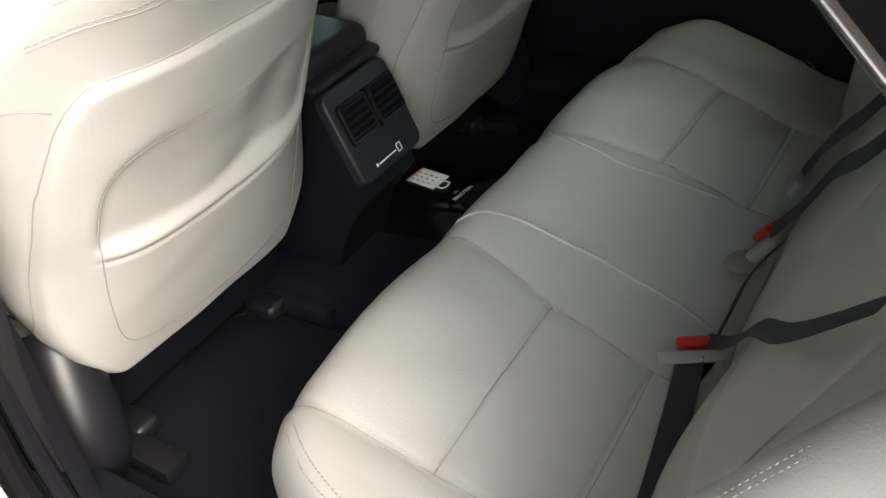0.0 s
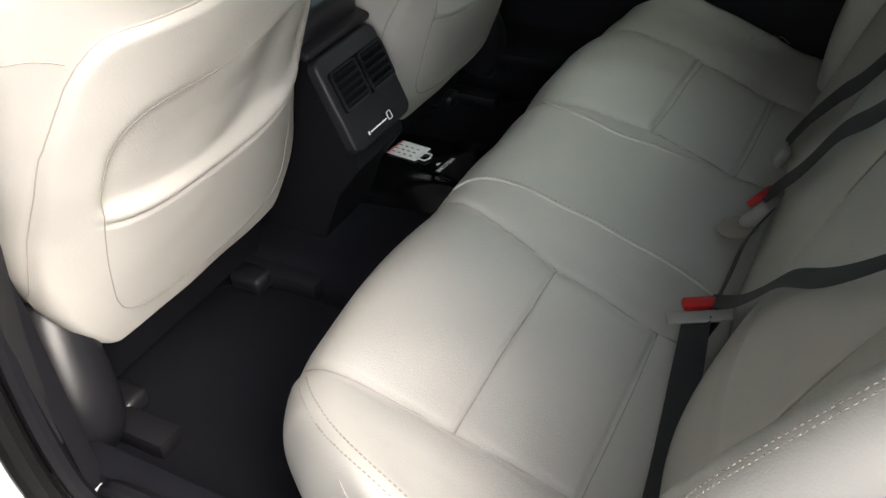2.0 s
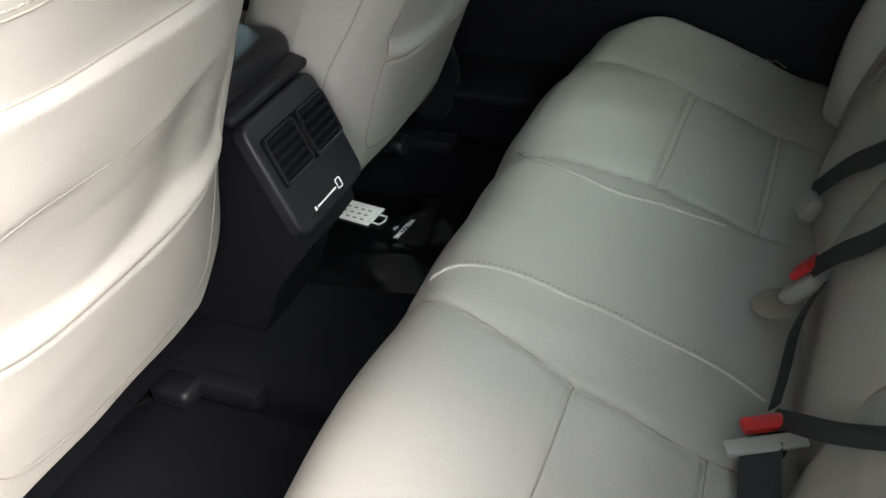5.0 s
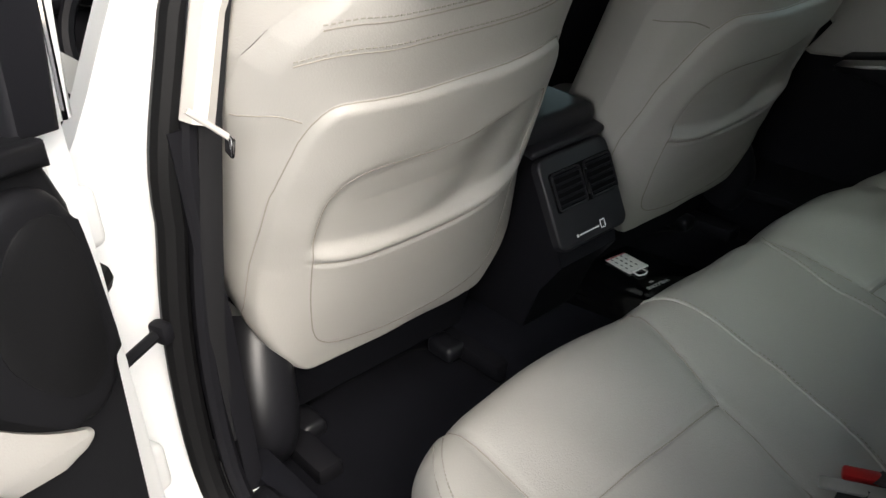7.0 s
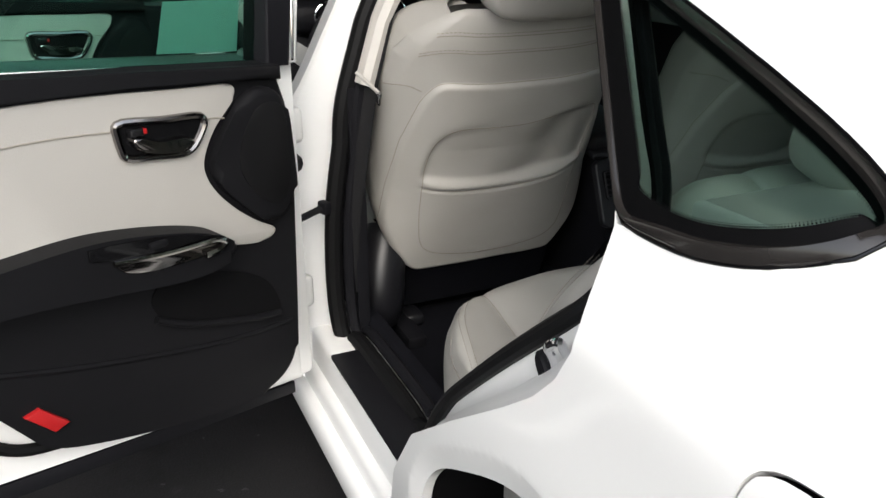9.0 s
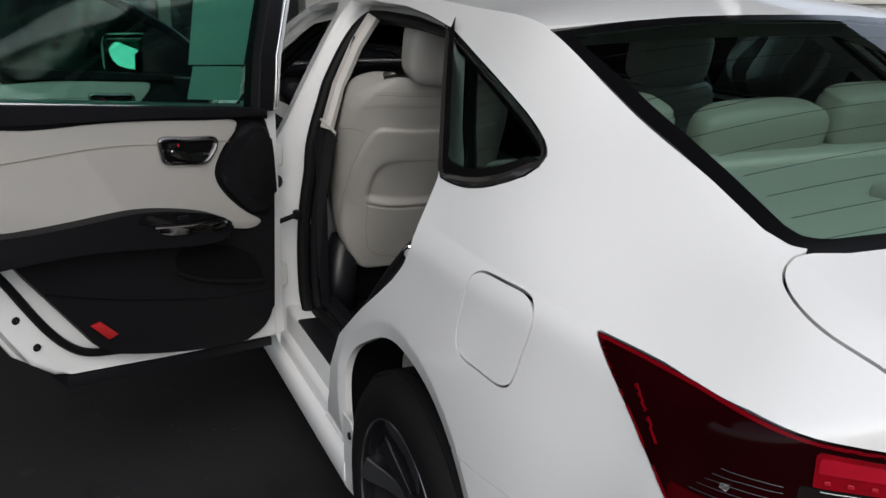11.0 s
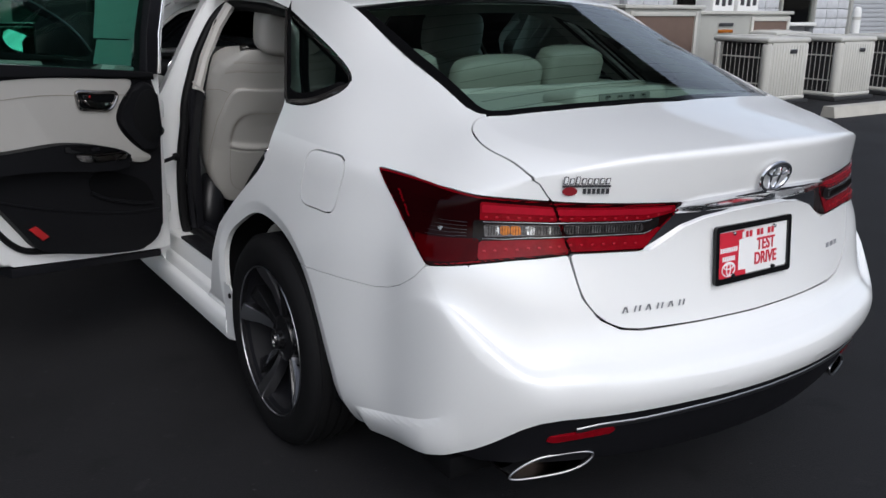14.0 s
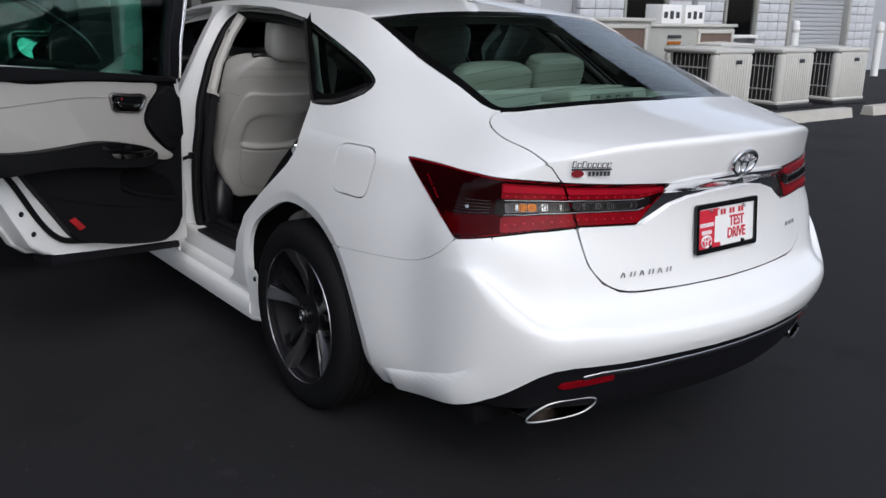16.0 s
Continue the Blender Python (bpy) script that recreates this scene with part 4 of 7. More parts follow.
for wx, sd in ((-0.79, -1), (0.79, 1)):
    for wy in (0.0, 2.82):
        wheel(wx, wy, sd)
        # wheel housing
        ring = dense((ARCH if wy < 1 else ARCH_FRONT)[1:-1], 0.03)[:-14]
        n = len(ring)
        mid = Vector((wy + 0.02, 0.335))
        ring = [tuple(mid + (Vector(p) - mid) * 1.025) for p in ring]
        X = np.convolve(np.pad([side_x(*p) for p in ring], 4, "edge"), np.ones(9) / 9, "valid")
        V = [(-sd * (x + 0.014), *p) for p, x in zip(ring, X)] + [(sd * 0.55, *p) for p in ring]
        mesh_object("wheel_housing", V, [(i, i + 1, n + i + 1, n + i) for i in range(n - 1)] + [tuple(range(n, 2 * n))], M["liner"], car)
# undertray
part("undertray", box((1.5, 4.3, 0.06), (0, 1.35, 0.24), 0.01), M["liner"], car)

# sills with steps and dark scuff plates
SILL = [(-0.74, 0.17), (-0.82, 0.172), (-0.862, 0.19), (-0.872, 0.225), (-0.870, 0.262), (-0.862, 0.274), (-0.846, 0.279), (-0.842, 0.300), (-0.836, 0.315), (-0.822, 0.322), (-0.818, 0.385), (-0.812, 0.396), (-0.80, 0.400), (-0.70, 0.402), (-0.69, 0.30)]
for sd in (-1, 1):
    part("sill", prism([(-sd * a, b) for a, b in SILL], 2.0, Matrix(((1, 0, 0, 0), (0, 0, 1, 0.405), (0, 1, 0, 0), (0, 0, 0, 1)))), M["jamb"], car, "white stepped door sill", smooth=50)
    part("scuff_plate", box((0.075, 0.44, 0.012), (sd * 0.785, 0.80, 0.406), 0.004), M["black"], car, "ribbed black scuff plate")
    part("scuff_plate", box((0.075, 0.8, 0.012), (sd * 0.785, 1.80, 0.406), 0.004), M["black"], car)


part("sill_trim", box((0.20, 1.95, 0.03), (0.735, 1.40, 0.412), 0.01, (0, -4, 0)), M["black"], car, "black inner sill trim")

# the door openings: white jamb turned inwards, then a black seal

def jamb_depth(a, b):
    """How far the jamb reaches into the opening: wide low down at the rear, narrow under the roof."""
    rear = np.interp(b, [0.40, 0.486, 0.60, 0.71, 0.79, 0.86, 0.91, 0.95, 1.0, 1.03, 1.07], [0.06, 0.040, 0.026, 0.046, 0.064, 0.068, 0.066, 0.055, 0.032, 0.014, 0.004])
    front = np.interp(b, [0.9, 1.1, 1.3], [0.068, 0.055, 0.040])
    low = np.clip((0.34 - b) / 0.05, 0, 1)
    d = np.where(a < 0.72, rear, front)
    return np.where(b > 1.31, 0.030, d) * (1 - low) + 0.125 * low


def opening(poly, sd, parent):
    loop = dense(poly)
    X = np.array([side_x(a, b) for a, b in loop])
    D = jamb_depth(*np.array(loop).T)
    for _ in range(5):
        X = 0.5 * X + 0.25 * (np.roll(X, 1) + np.roll(X, -1))
        D = 0.5 * D + 0.25 * (np.roll(D, 1) + np.roll(D, -1))
    n = len(loop)
    K = np.interp([b for a, b in loop], [0.84, 1.10], [1.4, 0.74])
    back = np.interp([a for a, b in loop], [0.40, 0.58], [1, 0])
    K = K * (1 - back) + np.minimum(K, 0.95) * back
    slim = np.where(np.array(loop)[:, 0] < 0.5, np.interp([b for a, b in loop], [1.0, 1.06], [0, 1]), 0)
    for _ in range(4):
        slim = 0.5 * slim + 0.25 * (np.roll(slim, 1) + np.roll(slim, -1))
    thin = 0.020 - 0.007 * back - 0.006 * slim
    girth = lambda t: float(np.interp(t, np.linspace(0, 1, n), thin))
    rings = [[(a, b, x + 0.010) for (a, b), x in zip(loop, X)]]
    for k, dx in ((0.10, 0.026), (0.30, 0.040), (0.42, 0.062), (0.75, 0.070), (1.0, 0.076), (1.10, 0.079)):
        rings.append([(a, b, x + dx * q) for (a, b), x, q in zip(inset(loop, D[:, None] * k), X, K)])
    V = [(-sd * x, a, b) for ring in rings for a, b, x in ring]
    F = [(k * n + i, k * n + (i + 1) % n, (k + 1) * n + (i + 1) % n, (k + 1) * n + i) for k in range(len(rings) - 1) for i in range(n)]
    frame_ob = mesh_object("door_jamb", V, F, M["jamb"], parent, "white painted door jamb", smooth=50)
    seal = inset(loop, (D + 0.010 - 0.006 * slim)[:, None])
    part("door_seal", tube([(-sd * (x + 0.074 * q), a, b) for (a, b), x, q in zip(seal, X, K)], girth, 10, True), M["rubber"], frame_ob, "black rubber door seal")
    lip = inset(loop, (D + 0.026 - 0.008 * back - 0.012 * slim)[:, None])
    part("inner_seal", tube([(-sd * (x + 0.096 * q), a, b) for (a, b), x, q in zip(lip, X, K)], 0.013, 8, True), M["black"], frame_ob)
    return frame_ob


rear_jamb = opening(APERTURE, -1, car)
opening(FRONT_APERTURE, -1, car)
# latch striker on the rear jamb
part("striker", tube(curve_points([(-0.776, 0.148, 0.849), (-0.795, 0.132, 0.878), (-0.805, 0.127, 0.890), (-0.805, 0.148, 0.874), (-0.795, 0.157, 0.856), (-0.776, 0.176, 0.811)], 6), 0.0058, 10), M["chrome"], rear_jamb, "bright latch striker")
part("striker_plate", lathe([(0.001, 0.006), (0.016, 0.006), (0.020, 0.003), (0.021, -0.004)], pose(-0.789, 0.180, 0.824, -42, 0, 0) @ pose(0, 0, 0, 0, -90, 0) @ Matrix.Diagonal((1.15, 0.6, 1, 1)), 24), M["black"], rear_jamb, "black oval plug")

# shut doors
for nm, poly, win, sides in (("rear_door", APERTURE, REAR_WINDOW, (1,)), ("front_door", FRONT_APERTURE, FRONT_WINDOW, (1,))):
    for sd in sides:
        sheets = [c for c in CUTS.values() if c.side == sd]
        shut = panel(nm, [c.piece(np.maximum(c.flank(poly), -c.flank(win))) for c in sheets], M["paint"], car, "closed white door", thick=0.02)
        panel("door_glass", [c.piece(c.flank(win)) for c in sheets], M["glass"], shut, offset=-0.008, thick=0)
        panel("window_frame", [c.piece(np.maximum(c.flank(poly), -c.flank(win) - 0.004) + np.where(c.z > 0.985, 0, 9.0)) for c in sheets], M["black"], shut, offset=-0.03, thick=0)
        foot = dense([win[0], win[-1]], 0.04)[:len(dense([win[0], win[-1]], 0.04)) // 2 + 1] if nm == "front_door" else dense(win[:2], 0.04)[:len(dense(win[:2], 0.04)) // 2 + 1]
        part("window_trim", tube([(-sd * (side_x(a, b - 0.006) - 0.003), a, b - 0.006) for a, b in foot], 0.006, 8), M["chrome"], shut, "bright trim under the window")
        hy = poly[0][0] + 0.12
        part("door_handle", tube(curve_points([(sd * 0.842, hy, 0.86), (sd * 0.885, hy + 0.03, 0.862), (sd * 0.888, hy + 0.13, 0.866), (sd * 0.845, hy + 0.17, 0.868)], 5), 0.012, 8), M["chrome"], shut, "chrome pull handle")

# wing mirrors
for sd in (-1, 1):
    mirror = part("wing_mirror", box((0.235, 0.10, 0.16), (sd * 1.135, 2.235, 1.12), 0.05, (0, 0, sd * 6), 5), M["paint"], car, "white wing mirror with black edge", smooth=60)
    part("mirror_edge", box((0.225, 0.05, 0.15), (sd * 1.135, 2.175, 1.122), 0.024, (0, 0, sd * 6), 4), M["gloss"], mirror, "black mirror housing edge", smooth=60)
    if sd > 0:
        part("mirror_arm", box((0.36, 0.06, 0.05), (sd * 0.90, 2.22, 1.035), 0.02, (0, sd * -10, 0), 3), M["gloss"], mirror, smooth=60)
    else:
        part("mirror_arm", box((0.16, 0.06, 0.05), (-1.045, 2.195, 1.045), 0.02, (0, 10, 35), 3), M["gloss"], mirror, smooth=60)
    out = shape([(-0.085, 0.022), (-0.05, 0.052), (0.0, 0.060), (0.055, 0.060), (0.068, 0.035), (0.060, -0.01), (0.025, -0.052), (-0.01, -0.056), (-0.055, -0.042), (-0.082, -0.01)], 4)
    face = Matrix(((1, 0, 0, sd * 1.143), (0, 0, -1, 2.149), (0, 1, 0, 1.125), (0, 0, 0, 1)))
    part("mirror_glass", prism([(a * -sd, b) for a, b in out], 0.004, face @ pose(0, 0, 0, -14, 0, 0)), M["mirror"], mirror, "mirror glass", smooth=0)
# roof aerial
part("roof_aerial", box((0.035, 0.09, 0.03), (0, 0.20, 1.392), 0.014, (-10, 0, 0), 3), M["paint"], car, "white shark-fin aerial base")
# bolt in the arch flange
flange = part("arch_flange", prism([(0.325, 0.215), (0.41, 0.20), (0.41, 0.40), (0.355, 0.40), (0.335, 0.385)], 0.006, Matrix(((0, 0, 1, -0.868), (1, 0, 0, 0), (0, 1, 0, 0), (0, 0, 0, 1))), 0.002), M["paint"], car, "white flange at the wheel arch")
part("bolt", lathe([(0.001, 0.004), (0.008, 0.004), (0.010, 0.0)], pose(-0.870, 0.350, 0.367, 0, -90, 0), 12), M["black"], flange)


# ---- badge shapes, plate ----
def text_mesh(name, words, size, m, mat, parent, depth=0.001, label=""):
    cu = bpy.data.curves.new(name, "FONT")
    cu.body, cu.size, cu.extrude, cu.align_x, cu.align_y = words, size, depth, "CENTER", "CENTER"
    cu.offset = 0.02 * size
    tmp = bpy.data.objects.new(name, cu)
    scene.collection.objects.link(tmp)
    dg = bpy.context.evaluated_depsgraph_get()
    me = bpy.data.meshes.new_from_object(tmp.evaluated_get(dg))
    bpy.data.objects.remove(tmp)
    me.transform(m)
    me.materials.clear()
    me.materials.append(mat)
    ob = new(name, me)
    ob.parent = parent
    if parent.type == "EMPTY":
        ob.matrix_parent_inverse = Matrix.Translation(-parent.location)
    if label:
        ob["label"] = label
    return ob


def rear_y(x, z):
    V = LOWV
    d = (V[:, 0] + abs(x)) ** 2 + (V[:, 2] - z) ** 2 + np.where(V[:, 1] > -0.75, 9, 0)
    k = np.argsort(d)[:6]
    w = 1 / (d[k] + 1e-6)
    return float((V[k, 1] * w).sum() / w.sum())


def on_back(x, z, lift=0.004):
    """A pose on the boot's face: local x to the car's right, y up, z out of the sheet."""
    o = Vector((x, rear_y(x, z), z))
    dx = Vector((0.02, rear_y(x + 0.01, z) - rear_y(x - 0.01, z), 0)).normalized()
    dz = Vector((0, rear_y(x, z + 0.015) - rear_y(x, z - 0.015), 0.03)).normalized()
    nz = dx.cross(dz).normalized()
    dz = nz.cross(dx)
    m = Matrix((dx, dz, nz)).transposed().to_4x4()
    m.translation = o + nz * lift
    return m


em = on_back(-0.008, 0.945, 0.010)
def oval(a, b, cx=0.0, cy=0.0, n=36):
    return [em @ Vector((cx + a * math.cos(t), cy + b * math.sin(t), 0)) for t in np.linspace(0, 2 * math.pi, n, endpoint=False)]
badge = part("boot_emblem", tube(oval(0.050, 0.036), 0.0055, 8, True), M["chrome"], car, "oval chrome emblem of crossed rings")
part("emblem_ring", tube(oval(0.015, 0.031), 0.0042, 8, True), M["chrome"], badge)
part("emblem_ring", tube(oval(0.037, 0.013, 0, 0.016), 0.0042, 8, True), M["chrome"], badge)
# model lettering as plain chrome bars, two slim strokes for each letter
for i in range(6):
    m = on_back(-0.405 + 0.031 * i, 0.653, 0.004)
    for k, (a, b) in enumerate(((-0.0095, -0.0055), (0.0035, 0.0072))):
        slant = (0.006, -0.004)[k] if i % 2 == 0 else 0.003
        part("lettering_bar", prism([(a, -0.0068), (a + 0.0030, -0.0068), (b + slant + 0.0005, 0.0068), (b + slant - 0.0026, 0.0068)], 0.003, m, 0.0006, segs=1), M["badge"], lid, "plain chrome bars in place of a model name" if i + k == 0 else "", smooth=0)
for i in range(3):
    m = on_back(0.36 + 0.027 * i, 0.70, 0.004)
    for a in (-0.008, 0.002):
        part("trim_bar", prism([(a, -0.006), (a + 0.0028, -0.006), (a + 0.006, 0.006), (a + 0.003, 0.006)], 0.003, m, 0.0005, segs=1), M["badge"], lid, "plain chrome bars in place of a trim name" if i == 0 and a < 0 else "", smooth=0)
# dealer sticker as plain shapes
m = on_back(-0.505, 0.947, 0.003)
sticker = part("dealer_sticker", prism([(-0.055, -0.001), (0.055, -0.001), (0.055, 0.004), (-0.055, 0.004)], 0.0015, m), M["ink"], lid, "dark and red plain sticker shapes", smooth=0)
for i in range(8):
    part("bar", prism([(-0.054 + 0.0136 * i, 0.006), (-0.044 + 0.0136 * i, 0.006), (-0.042 + 0.0136 * i, 0.020 + 0.004 * (i in (0, 2))), (-0.052 + 0.0136 * i, 0.020 + 0.004 * (i in (0, 2)))], 0.0015, m), M["ink"], sticker, smooth=0)
    part("white_bar", prism([(-0.0518 + 0.0136 * i, 0.0085), (-0.0455 + 0.0136 * i, 0.0085), (-0.0438 + 0.0136 * i, 0.0185 + 0.004 * (i in (0, 2))), (-0.0500 + 0.0136 * i, 0.0185 + 0.004 * (i in (0, 2)))], 0.0012, m @ Matrix.Translation((0, 0, 0.0014))), M["whiteink"], sticker, smooth=0)
part("dot", prism([(-0.038 + 0.017 * math.cos(t), -0.010 + 0.010 * math.sin(t)) for t in np.linspace(0, 2 * math.pi, 20, endpoint=False)], 0.002, m), M["darkred"], sticker, smooth=0)
for i in range(6):
    part("bar", prism([(-0.008 + 0.0105 * i, -0.016), (-0.001 + 0.0105 * i, -0.016), (-0.001 + 0.0105 * i, -0.004), (-0.008 + 0.0105 * i, -0.004)], 0.0015, m), M["ink"], sticker, smooth=0)

# number plate blank: dealer plate
pm = on_back(0.0, 0.742, 0.012)
pm = Matrix.Translation((-0.009, rear_y(0.16, 0.742) - rear_y(0, 0.742) + 0.004, 0.008)) @ pm @ Matrix.Diagonal((0.91, 0.91, 1, 1))
W2, H2 = 0.159, 0.080
rounded = lambda w, h, r: [(sx * (w - r) + r * math.cos(t), sy * (h - r) + r * math.sin(t)) for sx, sy, t0 in ((1, 1, 0), (-1, 1, 90), (-1, -1, 180), (1, -1, 270)) for t in np.radians(np.linspace(t0, t0 + 90, 5))]
plate = part("number_plate", prism(rounded(W2 - 0.004, H2 - 0.004, 0.008), 0.004, pm), M["paper"], car, "white and red dealer plate in a black frame", smooth=0)
bm = bmesh.new()
outer, inner = rounded(W2, H2, 0.010), rounded(W2 - 0.013, H2 - 0.016, 0.006)
n = len(outer)
vo, vi = ([[bm.verts.new(pm @ Vector((a, b, z))) for a, b in ring] for z in (0.0, 0.010)] for ring in (outer, inner))
for i in range(n):
    j = (i + 1) % n
    for q in ((vo[0][i], vo[0][j], vo[1][j], vo[1][i]), (vo[1][i], vo[1][j], vi[1][j], vi[1][i]), (vi[1][i], vi[1][j], vi[0][j], vi[0][i])):
        bm.faces.new(q)
bmesh.ops.recalc_face_normals(bm, faces=bm.faces[:])
part("plate_frame", bm, M["gloss"], plate, "black plastic frame", smooth=25)
part("red_field", prism([(-0.146, -0.064), (-0.03, -0.064), (-0.03, -0.052), (-0.062, -0.05), (-0.060, 0.034), (-0.040, 0.036), (-0.040, 0.060), (-0.146, 0.060)], 0.0012, pm @ Matrix.Translation((0, 0, 0.004))), M["redink"], plate, "red printed field", smooth=0)
for word, down in (("TEST", 0.010), ("DRIVE", -0.030)):
    text_mesh("plate_word", word, 0.047, pm @ Matrix.Translation((0.054, down, 0.0052)) @ Matrix.Diagonal((0.76, 1.0, 1, 1)), M["redink"], plate, 0.0006, "red word")
for i in range(9):
    if i not in (3, 6):
        part("digit_bar", prism([(-0.048 + 0.0155 * i, 0.037), (-0.038 + 0.0155 * i, 0.037), (-0.038 + 0.0155 * i, 0.054), (-0.048 + 0.0155 * i, 0.054)], 0.001, pm @ Matrix.Translation((0, 0, 0.0052))), M["whiteink"] if i < 1 else M["redink"], plate, smooth=0)
for row, (z0, cnt) in enumerate(((0.012, 8), (-0.012, 6))):
    for i in range(cnt):
        x = -0.102 + 0.0088 * (i - (cnt - 1) / 2)
        part("print_bar", prism([(x - 0.0033, z0 - 0.007), (x + 0.0033, z0 - 0.007), (x + 0.0033, z0 + 0.006), (x - 0.0033, z0 + 0.006)], 0.001, pm @ Matrix.Translation((0, 0, 0.0052))), M["whiteink"], plate, smooth=0)
for a, b, cy in ((0.026, 0.019, 0), (0.008, 0.0165, 0), (0.019, 0.007, 0.008)):
    part("printed_ring", tube([pm @ Vector((-0.102 + a * math.cos(t), -0.042 + cy + b * math.sin(t), 0.0055)) for t in np.linspace(0, 2 * math.pi, 28, endpoint=False)], 0.0018, 6, True), M["whiteink"], plate)
for sx in (-0.085, 0.085):
    part("plate_screw", lathe([(0.001, 0.012), (0.005, 0.011), (0.006, 0.004)], pm @ pose(sx, 0.055, 0), 12), M["chrome"], plate)
    part("plate_screw", lathe([(0.001, 0.012), (0.005, 0.011), (0.006, 0.004)], pm @ pose(sx, -0.060, 0), 12), M["black"], plate)


# ---- the open rear door ----
TH = radians(66.7)
E1, NV = Vector((-math.sin(TH), -math.cos(TH), 0)), Vector((math.cos(TH), -math.sin(TH), 0))
DM = Matrix((E1, Vector((0, 0, 1)), NV)).transposed().to_4x4()
DM.translation = NV * -1.243


def dm(d):
    """Door coordinates (along, up, towards the cabin), at a depth d from the trim's face."""
    return DM @ Matrix.Translation((0, 0, d))


def dp(u, z, d=0.0):
    return DM @ Vector((u, z, d))


DOOR_LOW = [(0.40, 0.365), (0.74, 0.405), (1.05, 0.445), (1.085, 0.452), (1.14, 0.495), (1.19, 0.585), (1.25, 0.70), (1.33, 0.82), (1.42, 0.93), (1.46, 1.0), (1.46, 1.13), (1.40, 1.16), (0.40, 1.055)]
TRIM = [(0.456, 1.062), (0.432, 0.988), (0.427, 0.891), (0.434, 0.75), (0.441, 0.60)] + shape([(0.446, 0.52), (0.458, 0.455), (0.52, 0.412), (0.623, 0.413), (0.737, 0.432), (0.905, 0.475), (0.97, 0.506), (1.0, 0.543)], 4, False) + [(1.054, 0.619), (1.123, 0.715), (1.187, 0.811), (1.28, 0.91), (1.38, 0.99), (1.40, 1.155)]
BEIGE = shape([(1.37, 1.08), (1.152, 1.078), (0.963, 1.070), (0.746, 1.059), (0.60, 1.047), (0.552, 1.041), (0.546, 1.028), (0.568, 1.0), (0.596, 0.972), (0.621, 0.928), (0.624, 0.90), (0.605, 0.858), (0.546, 0.797), (0.500, 0.766), (0.484, 0.753), (0.50, 0.739), (0.56, 0.745), (0.612, 0.756), (0.70, 0.775), (0.815, 0.805), (0.95, 0.825), (1.15, 0.84), (1.33, 0.85)], 4)
rear_door = part("rear_door", prism(DOOR_LOW, 0.03, dm(-0.165), 0.006), M["paint"], car, "open white rear door with black and beige trim")
part("inner_sheet", prism([(a + (0.012 if a < 0.5 else -0.008), b + 0.006 if b < 1.0 else b) for a, b in DOOR_LOW], 0.10, dm(-0.138), 0.014, segs=3), M["jamb"], rear_door, "white inner door sheet")
part("door_rubber", tube([dp(u, z, -0.03) for u, z in curve_points([(1.40, 0.955), (1.29, 0.86), (1.20, 0.765), (1.135, 0.66), (1.075, 0.565), (1.01, 0.505), (0.93, 0.483), (0.75, 0.445), (0.62, 0.425)], 6)], 0.011, 8), M["rubber"], rear_door, "black rubber strip along the door edge")
part("bottom_strip", prism([(1.052, 0.446), (0.435, 0.372), (0.435, 0.346), (1.05, 0.412)], 0.11, dm(-0.15), 0.003), M["black"], rear_door, "black rubber strip under the door")
for u, z in ((1.115, 0.545), (1.155, 0.625)):
    part("plug", lathe([(0.001, 0.004), (0.007, 0.004), (0.010, 0.0)], dm(-0.037) @ pose(u, z, 0), 14), M["black"], rear_door)
trim = part("trim_panel", prism(TRIM, 0.06, dm(-0.06), 0.012, segs=3), M["doortrim"], rear_door, "black grained door trim")
part("door_insert", prism(BEIGE, 0.014, dm(-0.006), 0.006, segs=3), M["leather"], rear_door, "beige leather door insert", smooth=50)
part("insert_seam", tube([dp(u, z, 0.0085) for u, z in curve_points([(1.33, 1.0), (1.15, 1.005), (1.0, 1.012), (0.88, 1.012), (0.775, 1.003)], 8)], 0.0016, 6), M["stitch"], rear_door)
part("insert_seam", tube([dp(u, z, 0.0085) for u, z in curve_points([(0.615, 0.992), (0.59, 0.99), (0.575, 0.987)], 6)], 0.0016, 6), M["stitch"], rear_door)
part("waist_pad", prism([(1.40, 1.155), (1.40, 1.088), (1.152, 1.087), (0.963, 1.079), (0.746, 1.068), (0.56, 1.05), (0.45, 1.035), (0.45, 1.061), (0.80, 1.098), (1.132, 1.131)], 0.022, dm(-0.005), 0.010, segs=4), M["doortrim"], rear_door, "soft black pad under the window", smooth=60)
part("speaker_pod", prism(shape([(0.52, 1.026), (0.462, 1.016), (0.443, 0.965), (0.437, 0.87), (0.444, 0.80), (0.487, 0.772), (0.54, 0.805), (0.59, 0.858), (0.610, 0.898), (0.603, 0.93), (0.575, 0.975)], 4), 0.022, dm(-0.002), 0.016, segs=4), M["doortrim"], rear_door, "rounded black speaker pod", smooth=60)
part("speaker_grille", prism(shape([(0.505, 1.0), (0.462, 0.99), (0.452, 0.90), (0.458, 0.83), (0.49, 0.81), (0.545, 0.86), (0.56, 0.91), (0.54, 0.965)], 4), 0.003, dm(0.019), 0.001), M["rubber"], rear_door, "fine black speaker mesh", smooth=40)
